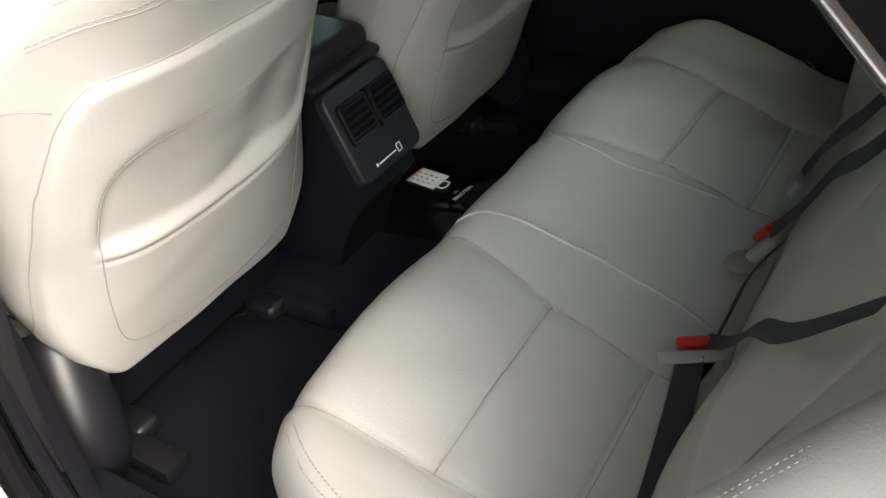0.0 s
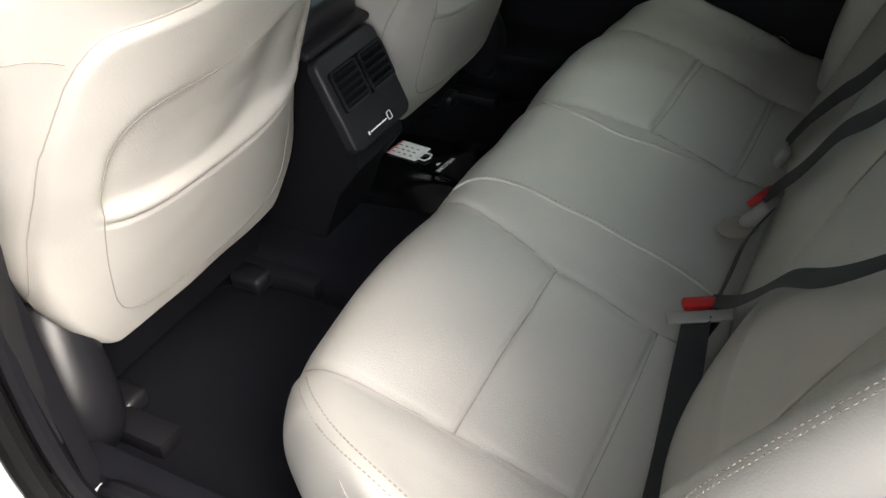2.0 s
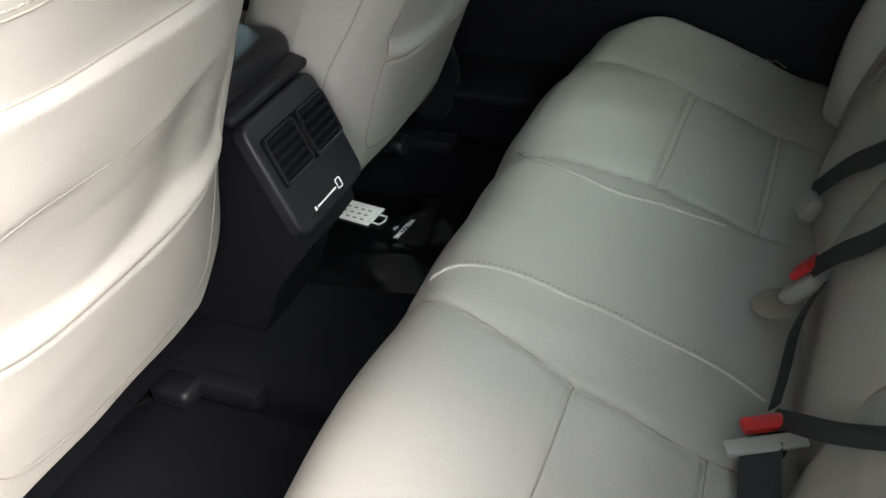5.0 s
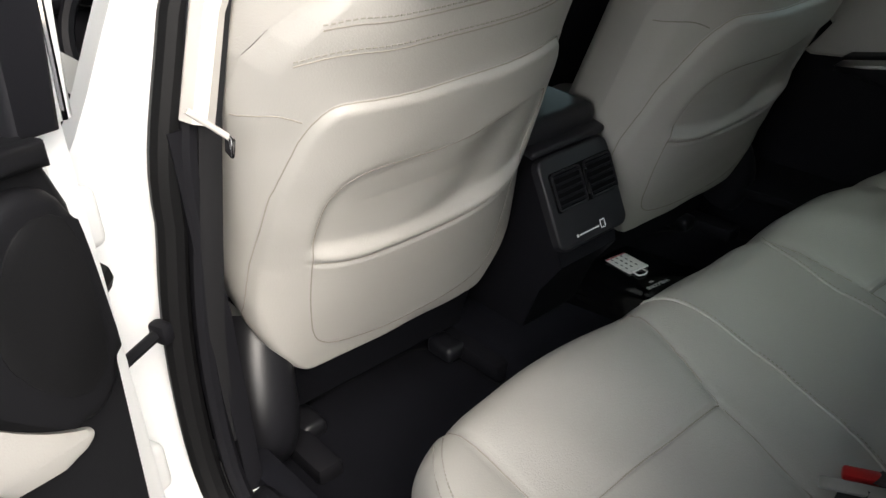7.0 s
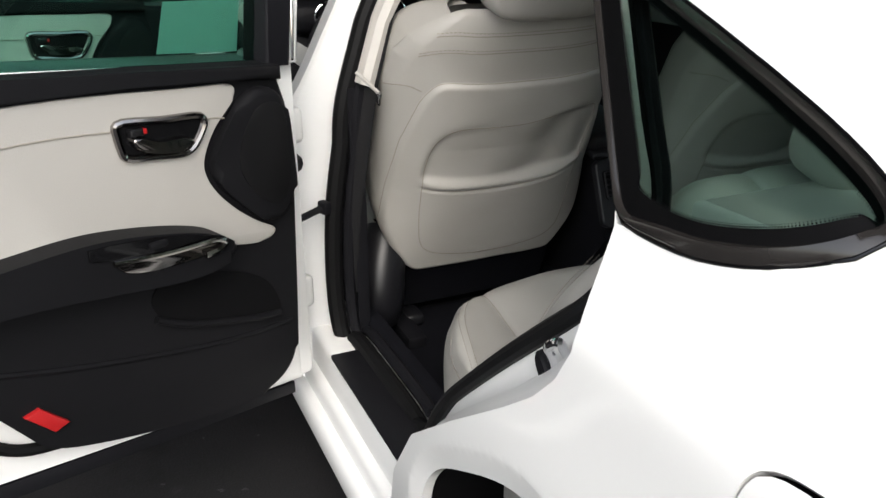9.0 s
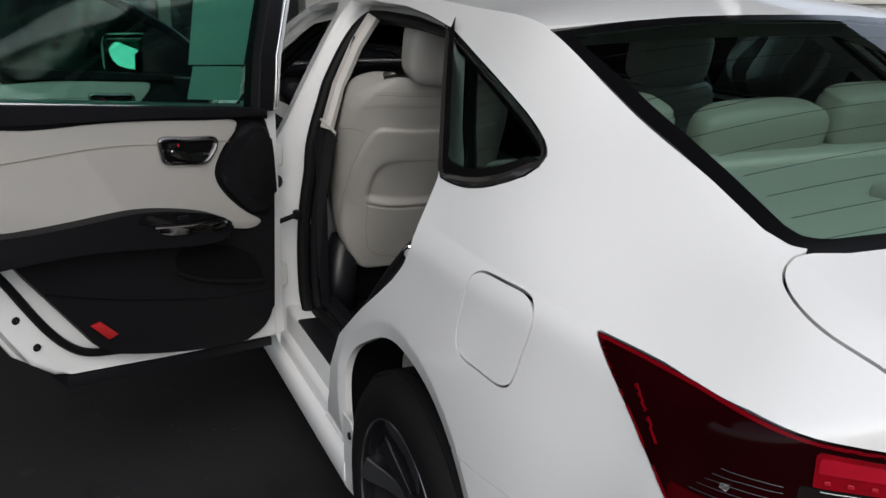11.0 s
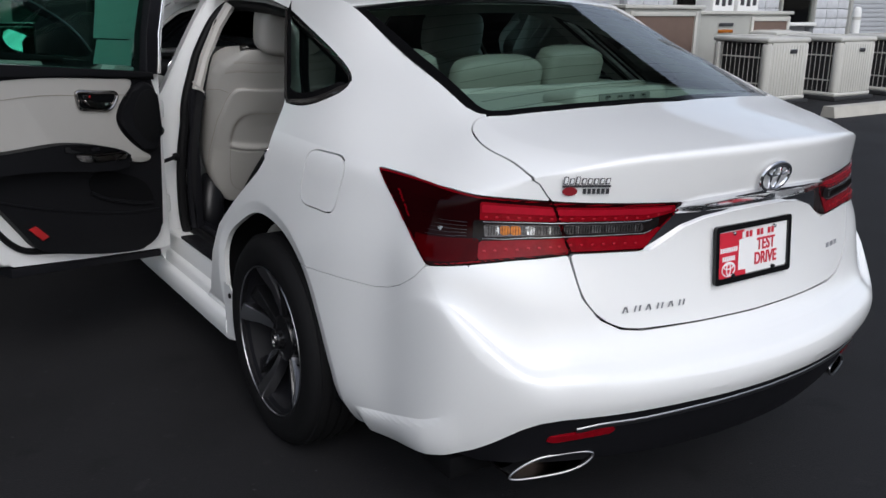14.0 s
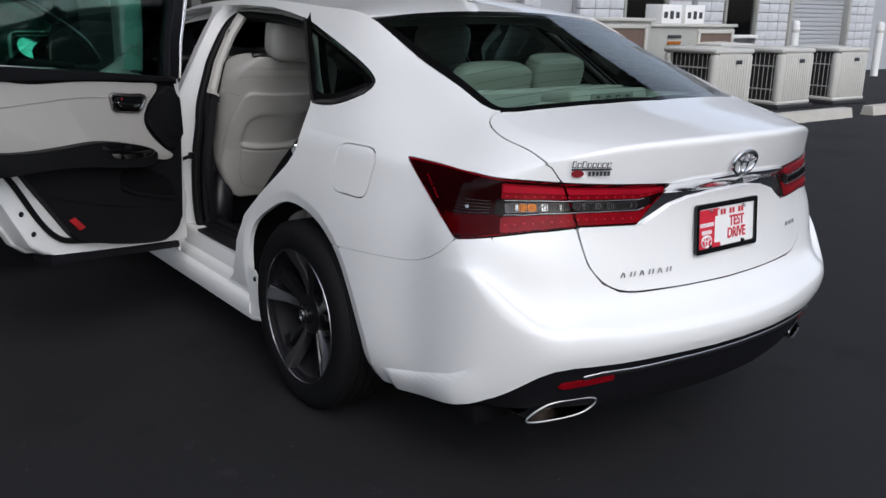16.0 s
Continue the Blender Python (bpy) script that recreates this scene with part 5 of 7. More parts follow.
# handle
BEZ = shape([(0.775, 1.014), (0.70, 1.008), (0.625, 1.001), (0.617, 0.99), (0.632, 0.962), (0.655, 0.944), (0.71, 0.949), (0.764, 0.957), (0.772, 0.97), (0.777, 1.0)], 4)
part("handle_cup", prism(BEZ, 0.004, dm(0.0065)), M["gloss"], rear_door, "black handle recess")
part("handle_bezel", tube([dp(u, z, 0.011) for u, z in BEZ], 0.0065, 8, True), M["darkchrome"], rear_door, "smoked chrome ring round the handle")
part("door_lever", prism(shape([(0.752, 0.974), (0.752, 0.988), (0.735, 0.985), (0.70, 0.974), (0.655, 0.972), (0.645, 0.962), (0.66, 0.952), (0.71, 0.956)], 4), 0.014, dm(0.010), 0.005, segs=3), M["darkchrome"], rear_door, "smoked chrome door lever")
part("lock_tab", prism([(0.757, 0.990), (0.757, 1.004), (0.733, 1.002), (0.733, 0.989)], 0.010, dm(0.010), 0.003), M["darkalloy"], rear_door)
part("lock_mark", prism([(0.732, 0.992), (0.732, 1.0), (0.726, 1.0), (0.726, 0.992)], 0.004, dm(0.012)), M["red"], rear_door, "red lock mark", smooth=0)
# armrest
part("armrest", prism(shape([(0.60, 0.762), (0.62, 0.788), (0.66, 0.810), (0.75, 0.835), (0.84, 0.850), (0.90, 0.853), (1.0, 0.850), (1.2, 0.852), (1.32, 0.854), (1.35, 0.82), (1.32, 0.79), (1.15, 0.782), (0.95, 0.772), (0.80, 0.750), (0.70, 0.738), (0.635, 0.742)], 4), 0.070, dm(-0.01), 0.020, segs=4), M["doortrim"], rear_door, "padded black armrest", smooth=60)
part("pull_recess", prism(shape([(0.83, 0.808), (0.74, 0.797), (0.66, 0.793), (0.645, 0.785), (0.665, 0.776), (0.71, 0.775), (0.818, 0.789)], 4), 0.003, dm(0.0595), 0.001), M["darkchrome"], rear_door, "smoked chrome pull recess", smooth=40)
part("pull_trim", tube([dp(u, z, 0.063) for u, z in curve_points([(0.838, 0.812), (0.79, 0.806), (0.74, 0.801), (0.68, 0.799), (0.648, 0.797), (0.634, 0.789), (0.645, 0.780), (0.675, 0.777)], 6)], lambda t: 0.0055 + 0.004 * max(0, t - 0.5), 8), M["darkchrome"], rear_door, "chrome pull trim")
part("switch_panel", prism([(0.650, 0.806), (0.70, 0.820), (0.76, 0.834), (0.838, 0.843), (0.875, 0.845), (0.875, 0.826), (0.838, 0.817), (0.74, 0.806)], 0.004, dm(0.0595), 0.0015), M["gloss"], rear_door)
part("window_switch", box((0.032, 0.010, 0.012), dp(0.76, 0.822, 0.066), 0.003, (0, 0, 23.3)), M["doortrim"], rear_door)
# map pocket: a flat near-black sheet paints the shade of its hollow
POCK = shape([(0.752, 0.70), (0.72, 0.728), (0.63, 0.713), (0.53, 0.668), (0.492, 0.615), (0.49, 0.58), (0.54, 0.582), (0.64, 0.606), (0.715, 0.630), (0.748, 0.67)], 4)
part("map_pocket", prism(POCK, 0.003, dm(0.0002)), M["liner"], rear_door, "flat black sheet painted as the shaded hollow of the map pocket")
part("pocket_lip", tube([dp(u, z, 0.006) for u, z in curve_points([(0.752, 0.660), (0.70, 0.632), (0.62, 0.606), (0.54, 0.585), (0.49, 0.578)], 8)], 0.007, 8), M["doortrim"], rear_door, "soft lip of the map pocket")
part("trim_fold", tube([dp(u, z, -0.001) for u, z in curve_points([(1.10, 0.69), (0.95, 0.640), (0.80, 0.600), (0.62, 0.562), (0.46, 0.548)], 8)], 0.006, 8), M["doortrim"], rear_door, "fold across the lower door trim")
part("door_reflector", prism([(0.998, 0.578), (0.972, 0.584), (0.930, 0.540), (0.956, 0.532)], 0.010, dm(0.0), 0.002), M["red"], rear_door, "red door-edge reflector")
# window frame and glass
GL = [(0.452, 1.058), (1.36, 1.158), (1.34, 1.25), (1.16, 1.395), (0.90, 1.44), (0.55, 1.44), (0.385, 1.42), (0.43, 1.20)]
part("door_glass", prism(GL, 0.004, dm(-0.055)), M["doorglass"], rear_door, "green-tinted door glass", smooth=0)
bpy.data.objects[rear_door.children[-1].name].visible_shadow = False
part("front_frame", prism([(0.462, 1.055), (0.445, 1.20), (0.392, 1.43), (0.34, 1.43), (0.398, 1.20), (0.408, 1.05)], 0.07, dm(-0.085), 0.006), M["black"], rear_door, "black window frame post")
part("frame_edge", prism([(0.404, 1.05), (0.395, 1.20), (0.338, 1.43), (0.305, 1.43), (0.365, 1.20), (0.378, 1.05)], 0.09, dm(-0.12), 0.006), M["jamb"], rear_door, "white window frame edge")
part("frame_line", tube([dp(0.404, 1.06, -0.012), dp(0.394, 1.20, -0.012), dp(0.338, 1.42, -0.012)], 0.003, 6), M["chrome"], rear_door)
part("top_frame", tube([dp(u, z, -0.05) for u, z in curve_points([(1.37, 1.16), (1.35, 1.25), (1.17, 1.405), (0.90, 1.455), (0.55, 1.455), (0.33, 1.44)], 6)], 0.022, 8), M["black"], rear_door, "black upper window frame")
for k, q in enumerate(([(0.605, 1.40), (0.416, 1.39), (0.472, 1.178), (0.641, 1.187)], [(0.628, 1.182), (0.478, 1.173), (0.493, 1.083), (0.651, 1.099)])):
    part("window_sticker", prism(q, 0.0006, dm(-0.0575)), M["sheet"], rear_door, "pale paper sticker on the door glass", smooth=0)
# door front face: hinges, cable boot, check strap
part("front_face", box((0.06, 0.10, 0.70), dp(0.405, 0.72, -0.10), 0.01, (0, 0, 23.3)), M["jamb"], rear_door)
for z in (0.53, 0.905):
    part("hinge", box((0.075, 0.05, 0.075), dp(0.355, z, -0.125), 0.012, (0, 0, 20), 3), M["jamb"], rear_door, "white door hinge")
part("cable_boot", tube(curve_points([dp(0.40, 0.83, -0.10), dp(0.365, 0.825, -0.11), dp(0.33, 0.82, -0.13)], 6), 0.022, 10), M["rubber"], rear_door, "black rubber cable boot")
strap = part("check_strap", tube(curve_points([(-0.775, 1.140, 0.712), (-0.80, 1.135, 0.705), (-0.86, 1.115, 0.694), (-0.915, 1.09, 0.687)], 5), 0.008, 8), M["black"], rear_door, "black door check strap")
part("strap_end", box((0.02, 0.03, 0.03), (-0.783, 1.138, 0.708), 0.006, (0, 0, 20)), M["black"], strap)


# ---- the open front door: the same trim one bay further on ----
NEXT = Matrix.Translation((-0.121, 1.002, 0))
fdm = lambda d: NEXT @ dm(d)
fdp = lambda u, z, d=0.0: NEXT @ dp(u, z, d)
front_open = part("front_door", prism([(0.27, 0.36), (1.30, 0.43), (1.39, 0.52), (1.42, 0.70), (1.42, 1.02), (1.38, 1.14), (0.27, 1.03)], 0.03, fdm(-0.165), 0.006), M["paint"], car, "open white front door with black and beige trim")
part("inner_sheet", prism([(0.285, 0.37), (1.29, 0.44), (1.37, 0.53), (1.40, 0.70), (1.40, 1.02), (1.36, 1.13), (0.285, 1.03)], 0.10, fdm(-0.138), 0.014, segs=3), M["jamb"], front_open, "white inner door sheet")
SHARED = {"trim_panel", "door_insert", "insert_seam", "waist_pad", "speaker_pod", "speaker_grille", "handle_cup", "handle_bezel", "door_lever", "lock_tab", "lock_mark", "armrest", "pull_recess", "pull_trim", "switch_panel", "window_switch"}
for ob in list(rear_door.children):
    kind_name = ob.name.split(".")[0]
    if kind_name in SHARED:
        me = ob.data.copy()
        me.transform(NEXT)
        twin = new(kind_name, me)
        twin.parent = front_open
        if ob.get("label"):
            twin["label"] = ob["label"]
part("trim_end", prism([(0.295, 0.42), (0.47, 0.42), (0.47, 1.05), (0.295, 1.03)], 0.05, fdm(-0.058), 0.012, segs=3), M["doortrim"], front_open, "black door trim beside the hinges")
PILLAR = [(0.275, 1.060), (0.312, 1.108), (0.348, 1.150), (0.43, 1.215), (0.51, 1.262), (0.63, 1.328), (0.72, 1.367), (0.86, 1.405), (1.05, 1.42), (1.28, 1.40), (1.375, 1.36), (1.40, 1.15)]
part("door_glass", prism([(0.30, 1.045)] + [(a + 0.012, b - 0.012) for a, b in PILLAR[1:-1]] + [(1.385, 1.14)], 0.004, fdm(-0.055)), M["doorglass"], front_open, "green-tinted door glass", smooth=0)
front_open.children[-1].visible_shadow = False
part("window_frame", tube([fdp(u, z, -0.045) for u, z in curve_points(PILLAR, 5)], 0.020, 8), M["black"], front_open, "black window frame")
part("frame_line", tube([fdp(u - 0.004, z + 0.010, -0.022) for u, z in curve_points(PILLAR[:8], 5)], 0.004, 8), M["alloy"], front_open, "thin bright line along the frame")
part("mirror_sail", prism([(0.285, 1.045), (0.545, 1.075), (0.540, 1.195), (0.50, 1.235), (0.43, 1.205), (0.345, 1.14)], 0.012, fdm(-0.045), 0.004), M["doortrim"], front_open, "black corner trim behind the wing mirror")

# ---- cabin shell ----
def cabin_cut(c):
    near = [c.flank(APERTURE)] if c.side < 0 else [c.flank(REAR_WINDOW)]
    return np.maximum.reduce([-c.flank(QUARTER), -c.flank(FRONT_WINDOW), -c.top(BACK_GLASS), -c.top(SCREEN), -0.58 - c.y, c.y - 2.4, 0.985 - c.z] + [-f for f in near])


panel("headliner", [c.piece(cabin_cut(c)) for c in CUTS.values() if c.where == "up"], M["headliner"], car, "grey headliner and pillar trim", offset=-0.045, thick=0)
panel("side_trim", [c.piece(np.maximum.reduce([-0.2 - c.y, c.y - 2.4, 0.28 - c.z])) for c in CUTS.values() if c.where == "low" and c.side > 0], M["black"], car, "black far-side door trim", offset=-0.085, thick=0)
panel("front_trim", [c.piece(np.maximum.reduce([2.36 - c.y, c.y - 2.6, 0.28 - c.z])) for c in CUTS.values() if c.where == "low" and c.side < 0], M["black"], car, "black footwell side trim", offset=-0.085, thick=0)
panel("door_insert", [c.piece(sdf_poly(c.y, c.z, [(0.34, 0.80), (0.42, 0.95), (1.18, 0.95), (1.16, 0.90), (1.06, 0.83), (1.13, 0.74), (0.9, 0.765), (0.6, 0.79)])) for c in CUTS.values() if c.where == "low" and c.side > 0], M["leather"], car, "beige far-side door insert", offset=-0.098, thick=0.012)
part("far_armrest", prism([(0.36, 0.77), (0.42, 0.80), (0.80, 0.785), (1.02, 0.745), (1.04, 0.71), (0.85, 0.69), (0.42, 0.70)], 0.07, Matrix(((0, 0, -1, 0.775), (1, 0, 0, 0), (0, 1, 0, 0), (0, 0, 0, 1))), 0.02, segs=4), M["black"], car, "black armrest on the far door", smooth=60)
part("far_pull_trim", prism([(0.82, 0.758), (0.90, 0.762), (1.01, 0.742), (1.03, 0.725), (0.95, 0.735)], 0.006, Matrix(((0, 0, -1, 0.704), (1, 0, 0, 0), (0, 1, 0, 0), (0, 0, 0, 1))), 0.002), M["chrome"], car, "chrome pull trim on the far door")
part("cabin_floor", box((1.46, 2.2, 0.05), (0, 1.55, 0.272), 0.01), M["carpet"], car)
for sx in (-1, 1):
    part("sill_carpet", box((0.05, 2.0, 0.15), (sx * 0.68, 1.5, 0.345), 0.015), M["carpet"], car)
part("tunnel", box((0.34, 1.5, 0.10), (0, 1.55, 0.305), 0.045, segs=4), M["carpet"], car, smooth=60)
part("parcel_shelf", prism([(-0.66, 0.10), (-0.64, -0.15), (-0.585, -0.45), (-0.53, -0.61), (-0.30, -0.665), (0, -0.685), (0.30, -0.665), (0.53, -0.61), (0.585, -0.45), (0.64, -0.15), (0.66, 0.10)][::-1], 0.03, pose(0, 0, 1.020, -1.5, 0, 0), 0.008), M["ltplastic"], car, "pale rear parcel shelf")
part("shelf_step", box((1.12, 0.05, 0.022), (0, -0.08, 1.055), 0.010, segs=3), M["ltplastic"], car)
part("rear_bulkhead", box((1.3, 0.03, 0.75), (0, 0.06, 0.66), 0.004), M["liner"], car)
lampbox = part("high_brake_lamp", box((0.36, 0.16, 0.052), (0, -0.472, 1.070), 0.020, (-8, 0, 0), 4), M["ltplastic"], car, "pale high brake lamp housing")
part("lamp_window", box((0.20, 0.012, 0.022), (0, -0.549, 1.080), 0.003, (-8, 0, 0)), M["hardware"], lampbox)
for k in range(4):
    part("led", box((0.018, 0.008, 0.012), (-0.069 + 0.046 * k, -0.556, 1.080), 0.003), M["clear"], lampbox)
part("dashboard", box((1.42, 0.45, 0.34), (0, 2.28, 0.80), 0.08, segs=4), M["black"], car, smooth=60)
wheel_c = Vector((-0.39, 1.92, 0.86))
sw = pose(*wheel_c, 66, 0, 0)
steer = part("steering_wheel", tube([sw @ Vector((0.185 * math.cos(t), 0.185 * math.sin(t), 0)) for t in np.linspace(0, 2 * math.pi, 40, endpoint=False)], 0.016, 8, True), M["black"], car, "black steering wheel")
part("steering_hub", box((0.20, 0.13, 0.05), wheel_c, 0.03, (66, 0, 0), 3), M["black"], steer)
part("instrument_hood", box((0.42, 0.18, 0.10), (-0.39, 2.10, 0.98), 0.04, segs=3), M["black"], car)
for k in (-0.09, 0.09):
    part("dial", tube([(-0.39 + k + 0.055 * math.cos(t), 2.005, 0.985 + 0.045 * math.sin(t)) for t in np.linspace(0, 2 * math.pi, 24, endpoint=False)], 0.004, 6, True), M["chrome"], car, "chrome dial ring")
# middle pillar trim and front belt
part("pillar_trim", prism([(1.115, 0.40), (1.21, 0.40), (1.21, 0.965), (1.13, 0.965), (1.12, 0.70)], 0.03, Matrix(((0, 0, 1, -0.722), (1, 0, 0, 0), (0, 1, 0, 0), (0, 0, 0, 1))), 0.010), M["black"], car, "black lower pillar trim")
part("pillar_cover", tube([(-0.684, 1.13, 0.972), (-0.643, 1.13, 1.10), (-0.590, 1.115, 1.22), (-0.54, 1.10, 1.30)], 0.045, 8, squash=(0.021, 0.030, (0, 1, 0))), M["ltplastic"], car, "light grey upper pillar cover")
fb = thing("front_seat_belt", "charcoal seat belt hanging down the middle pillar", "seat belt", at=(-0.69, 1.08, 0.40))
# this strap's colour carries the shade behind the door seal
part("strap", tube([(-0.735, 1.125, 0.50), (-0.722, 1.118, 0.68), (-0.700, 1.115, 0.82), (-0.672, 1.112, 0.98), (-0.637, 1.11, 1.106), (-0.59, 1.10, 1.24)], 0.02, 8, squash=(0.014, 0.0015, (-0.3, -0.95, 0))), M["shadedbelt"], fb)
part("belt_guide", tube([(-0.722, 1.062, 1.012), (-0.70, 1.062, 0.990), (-0.676, 1.064, 0.966)], 0.0038, 8), M["ltplastic"], fb, "pale plastic belt guide")
part("tongue", box((0.006, 0.018, 0.03), (-0.675, 1.066, 0.955), 0.003, (20, 0, 0)), M["chrome"], fb, "bright belt tongue")


# ---- rear bench ----
def clustered(lo, hi, n, marks, span=0.02, step=0.0016):
    """Even samples with dense ones round the marks."""
    s = [np.linspace(lo, hi, n)] + [np.arange(m - span, m + span, step) for m in marks if lo < m < hi]
    s = np.unique(np.round(np.concatenate(s), 5))
    s = s[(s >= lo) & (s <= hi)]
    keep = [s[0]]
    for v in s[1:]:
        if v - keep[-1] > step * 0.6:
            keep.append(v)
    return np.array(keep)


def upholstery(name, profile, x0, x1, mat, parent, disp, label="", nx=90, marks=(), cuts=(), r=0.05, taper=None):
    """A padded form: a side profile of (y, z) swept across x, its ends rolled in, displaced along the normal by disp(x, s, y, z)."""
    fine = curve_points(profile, 40)
    L = np.concatenate([[0], np.cumsum(np.linalg.norm(np.diff(fine, axis=0), axis=1))])
    at = [L[np.argmin(np.abs(fine[:, 0] - c) + np.where(fine[:, 1] > 0.47, 0, 9))] for c in cuts]
    sv = clustered(0, L[-1], 70, at)
    P = np.stack([np.interp(sv, L, fine[:, 0]), np.interp(sv, L, fine[:, 1])], 1)
    t = np.gradient(P, sv, axis=0)
    t /= np.linalg.norm(t, axis=1, keepdims=True)
    nrm = np.stack([-t[:, 1], t[:, 0]], 1)
    xs = np.concatenate([x0 + r * (1 - np.cos(np.linspace(0, math.pi / 2, 14)))[:-1], clustered(x0 + r, x1 - r, nx, marks), x1 - r * (1 - np.cos(np.linspace(math.pi / 2, 0, 14)))[1:]])
    V = []
    for x in xs:
        e = max(0.0, x0 + r - x, x - (x1 - r))
        drop = -(r - math.sqrt(max(0.0, r * r - e * e)))
        d = disp(np.full(len(P), x), sv, P[:, 0], P[:, 1]) + drop
        back = np.interp(-x, *taper) if taper else 0.0
        V += [(x, a - back * max(0.0, min(1.0, (a - 0.45) / 0.4)), b) for a, b in P + nrm * d[:, None]]
    n, m = len(xs), len(P)
    F = [(i * m + j, i * m + j + 1, (i + 1) * m + j + 1, (i + 1) * m + j) for i in range(n - 1) for j in range(m - 1)]
    F += [tuple(range(m))[::-1], tuple(range((n - 1) * m, n * m))]
    return mesh_object(name, V, F, mat, parent, label, smooth=70)


def groove(d, w=0.003, depth=0.005, puff=0.5):
    w, depth = w * 0.6, depth * 1.1
    return -depth * np.exp(-(d / w) ** 2) - depth * puff * np.exp(-(d / (w * 4)) ** 2)


bench = thing("rear_bench", "almond leather rear bench seat with piped middle section", "car seat", at=(0, 0.6, 0.30))


def wrinkle(x, y, z):
    return 0.0012 * np.sin(31 * x + 9 * y + 5 * z + 2.0 * np.sin(13 * y + 7 * x)) + 0.0008 * np.sin(57 * y - 23 * x + 11 * z)


def cushion_disp(x, s, y, z):
    a = np.abs(x)
    d = 0.018 * np.clip(1 - ((a - 0.37) / 0.175) ** 2, 0, 1) * np.clip(1 - ((y - 0.79) / 0.16) ** 2, 0, 1) + 0.006 * np.clip(1 - (a / 0.6) ** 2, 0, 1) * np.clip((y - 0.70) / 0.12, 0, 1)
    inner = np.interp(y, [0.47, 0.58, 0.667, 0.756, 0.842, 0.90], [0.222, 0.223, 0.216, 0.195, 0.175, 0.155])
    outer = np.interp(y, [0.50, 0.655, 0.75, 0.82, 0.88], [0.525, 0.541, 0.546, 0.547, 0.535])
    d += groove(a - inner, 0.006, 0.003) + groove(a - outer, 0.006, 0.003)
    d += np.where((a > inner) & (a < outer), groove(y - 0.664, 0.006, 0.003) + groove(y - 0.516, 0.006, 0.003), 0)
    d += 0.004 * np.exp(-((a - outer - 0.05) / 0.035) ** 2)
    return d + wrinkle(x, y, z)


def drape(V, pts, dims, lift=0.0, ok=None):
    """Lays points on a surface given by its points V, by the two coordinates dims."""
    W = V if ok is None else V[ok]
    out = []
    for u, v in pts:
        d = (W[:, dims[0]] - u) ** 2 + (W[:, dims[1]] - v) ** 2
        k = np.argpartition(d, 5)[:5]
        w = (1 / (d[k] + 1e-7))[:, None]
        p = (W[k] * w).sum(0) / w.sum()
        p[dims[0]], p[dims[1]] = u, v
        out.append(tuple(p + np.array(lift)))
    return out


def dashes(line, r=0.0011, length=0.0042, gap=0.0032, side=5):
    """A row of stitches along a line, in one mesh."""
    P = np.array(line)
    L = np.concatenate([[0], np.cumsum(np.linalg.norm(np.diff(P, axis=0), axis=1))])
    bm = bmesh.new()
    for a in np.arange(0, L[-1] - length, length + gap):
        seg = [tuple(np.interp(q, L, P[:, k]) for k in range(3)) for q in (a, a + length / 2, a + length)]
        tube(seg, r, side, bm=bm)
    return bm


CUSH = [(0.72, 0.30), (0.83, 0.305), (0.88, 0.345), (0.902, 0.42), (0.902, 0.49), (0.880, 0.545), (0.835, 0.583), (0.76, 0.578), (0.667, 0.548), (0.58, 0.514), (0.50, 0.481), (0.42, 0.462), (0.36, 0.455)]
cushion = upholstery("cushion", CUSH[::-1], -0.676, 0.79, M["leather"], bench, cushion_disp, marks=[], cuts=(0.664, 0.516), nx=190, r=0.038, taper=([-0.79, -0.70, -0.60, -0.40, 0.0, 0.20, 0.35, 0.50, 0.55, 0.60, 0.64, 0.67, 0.69], [0.06, 0.0, -0.01, -0.016, -0.012, -0.006, 0, 0, 0.006, 0.035, 0.085, 0.14, 0.20]))
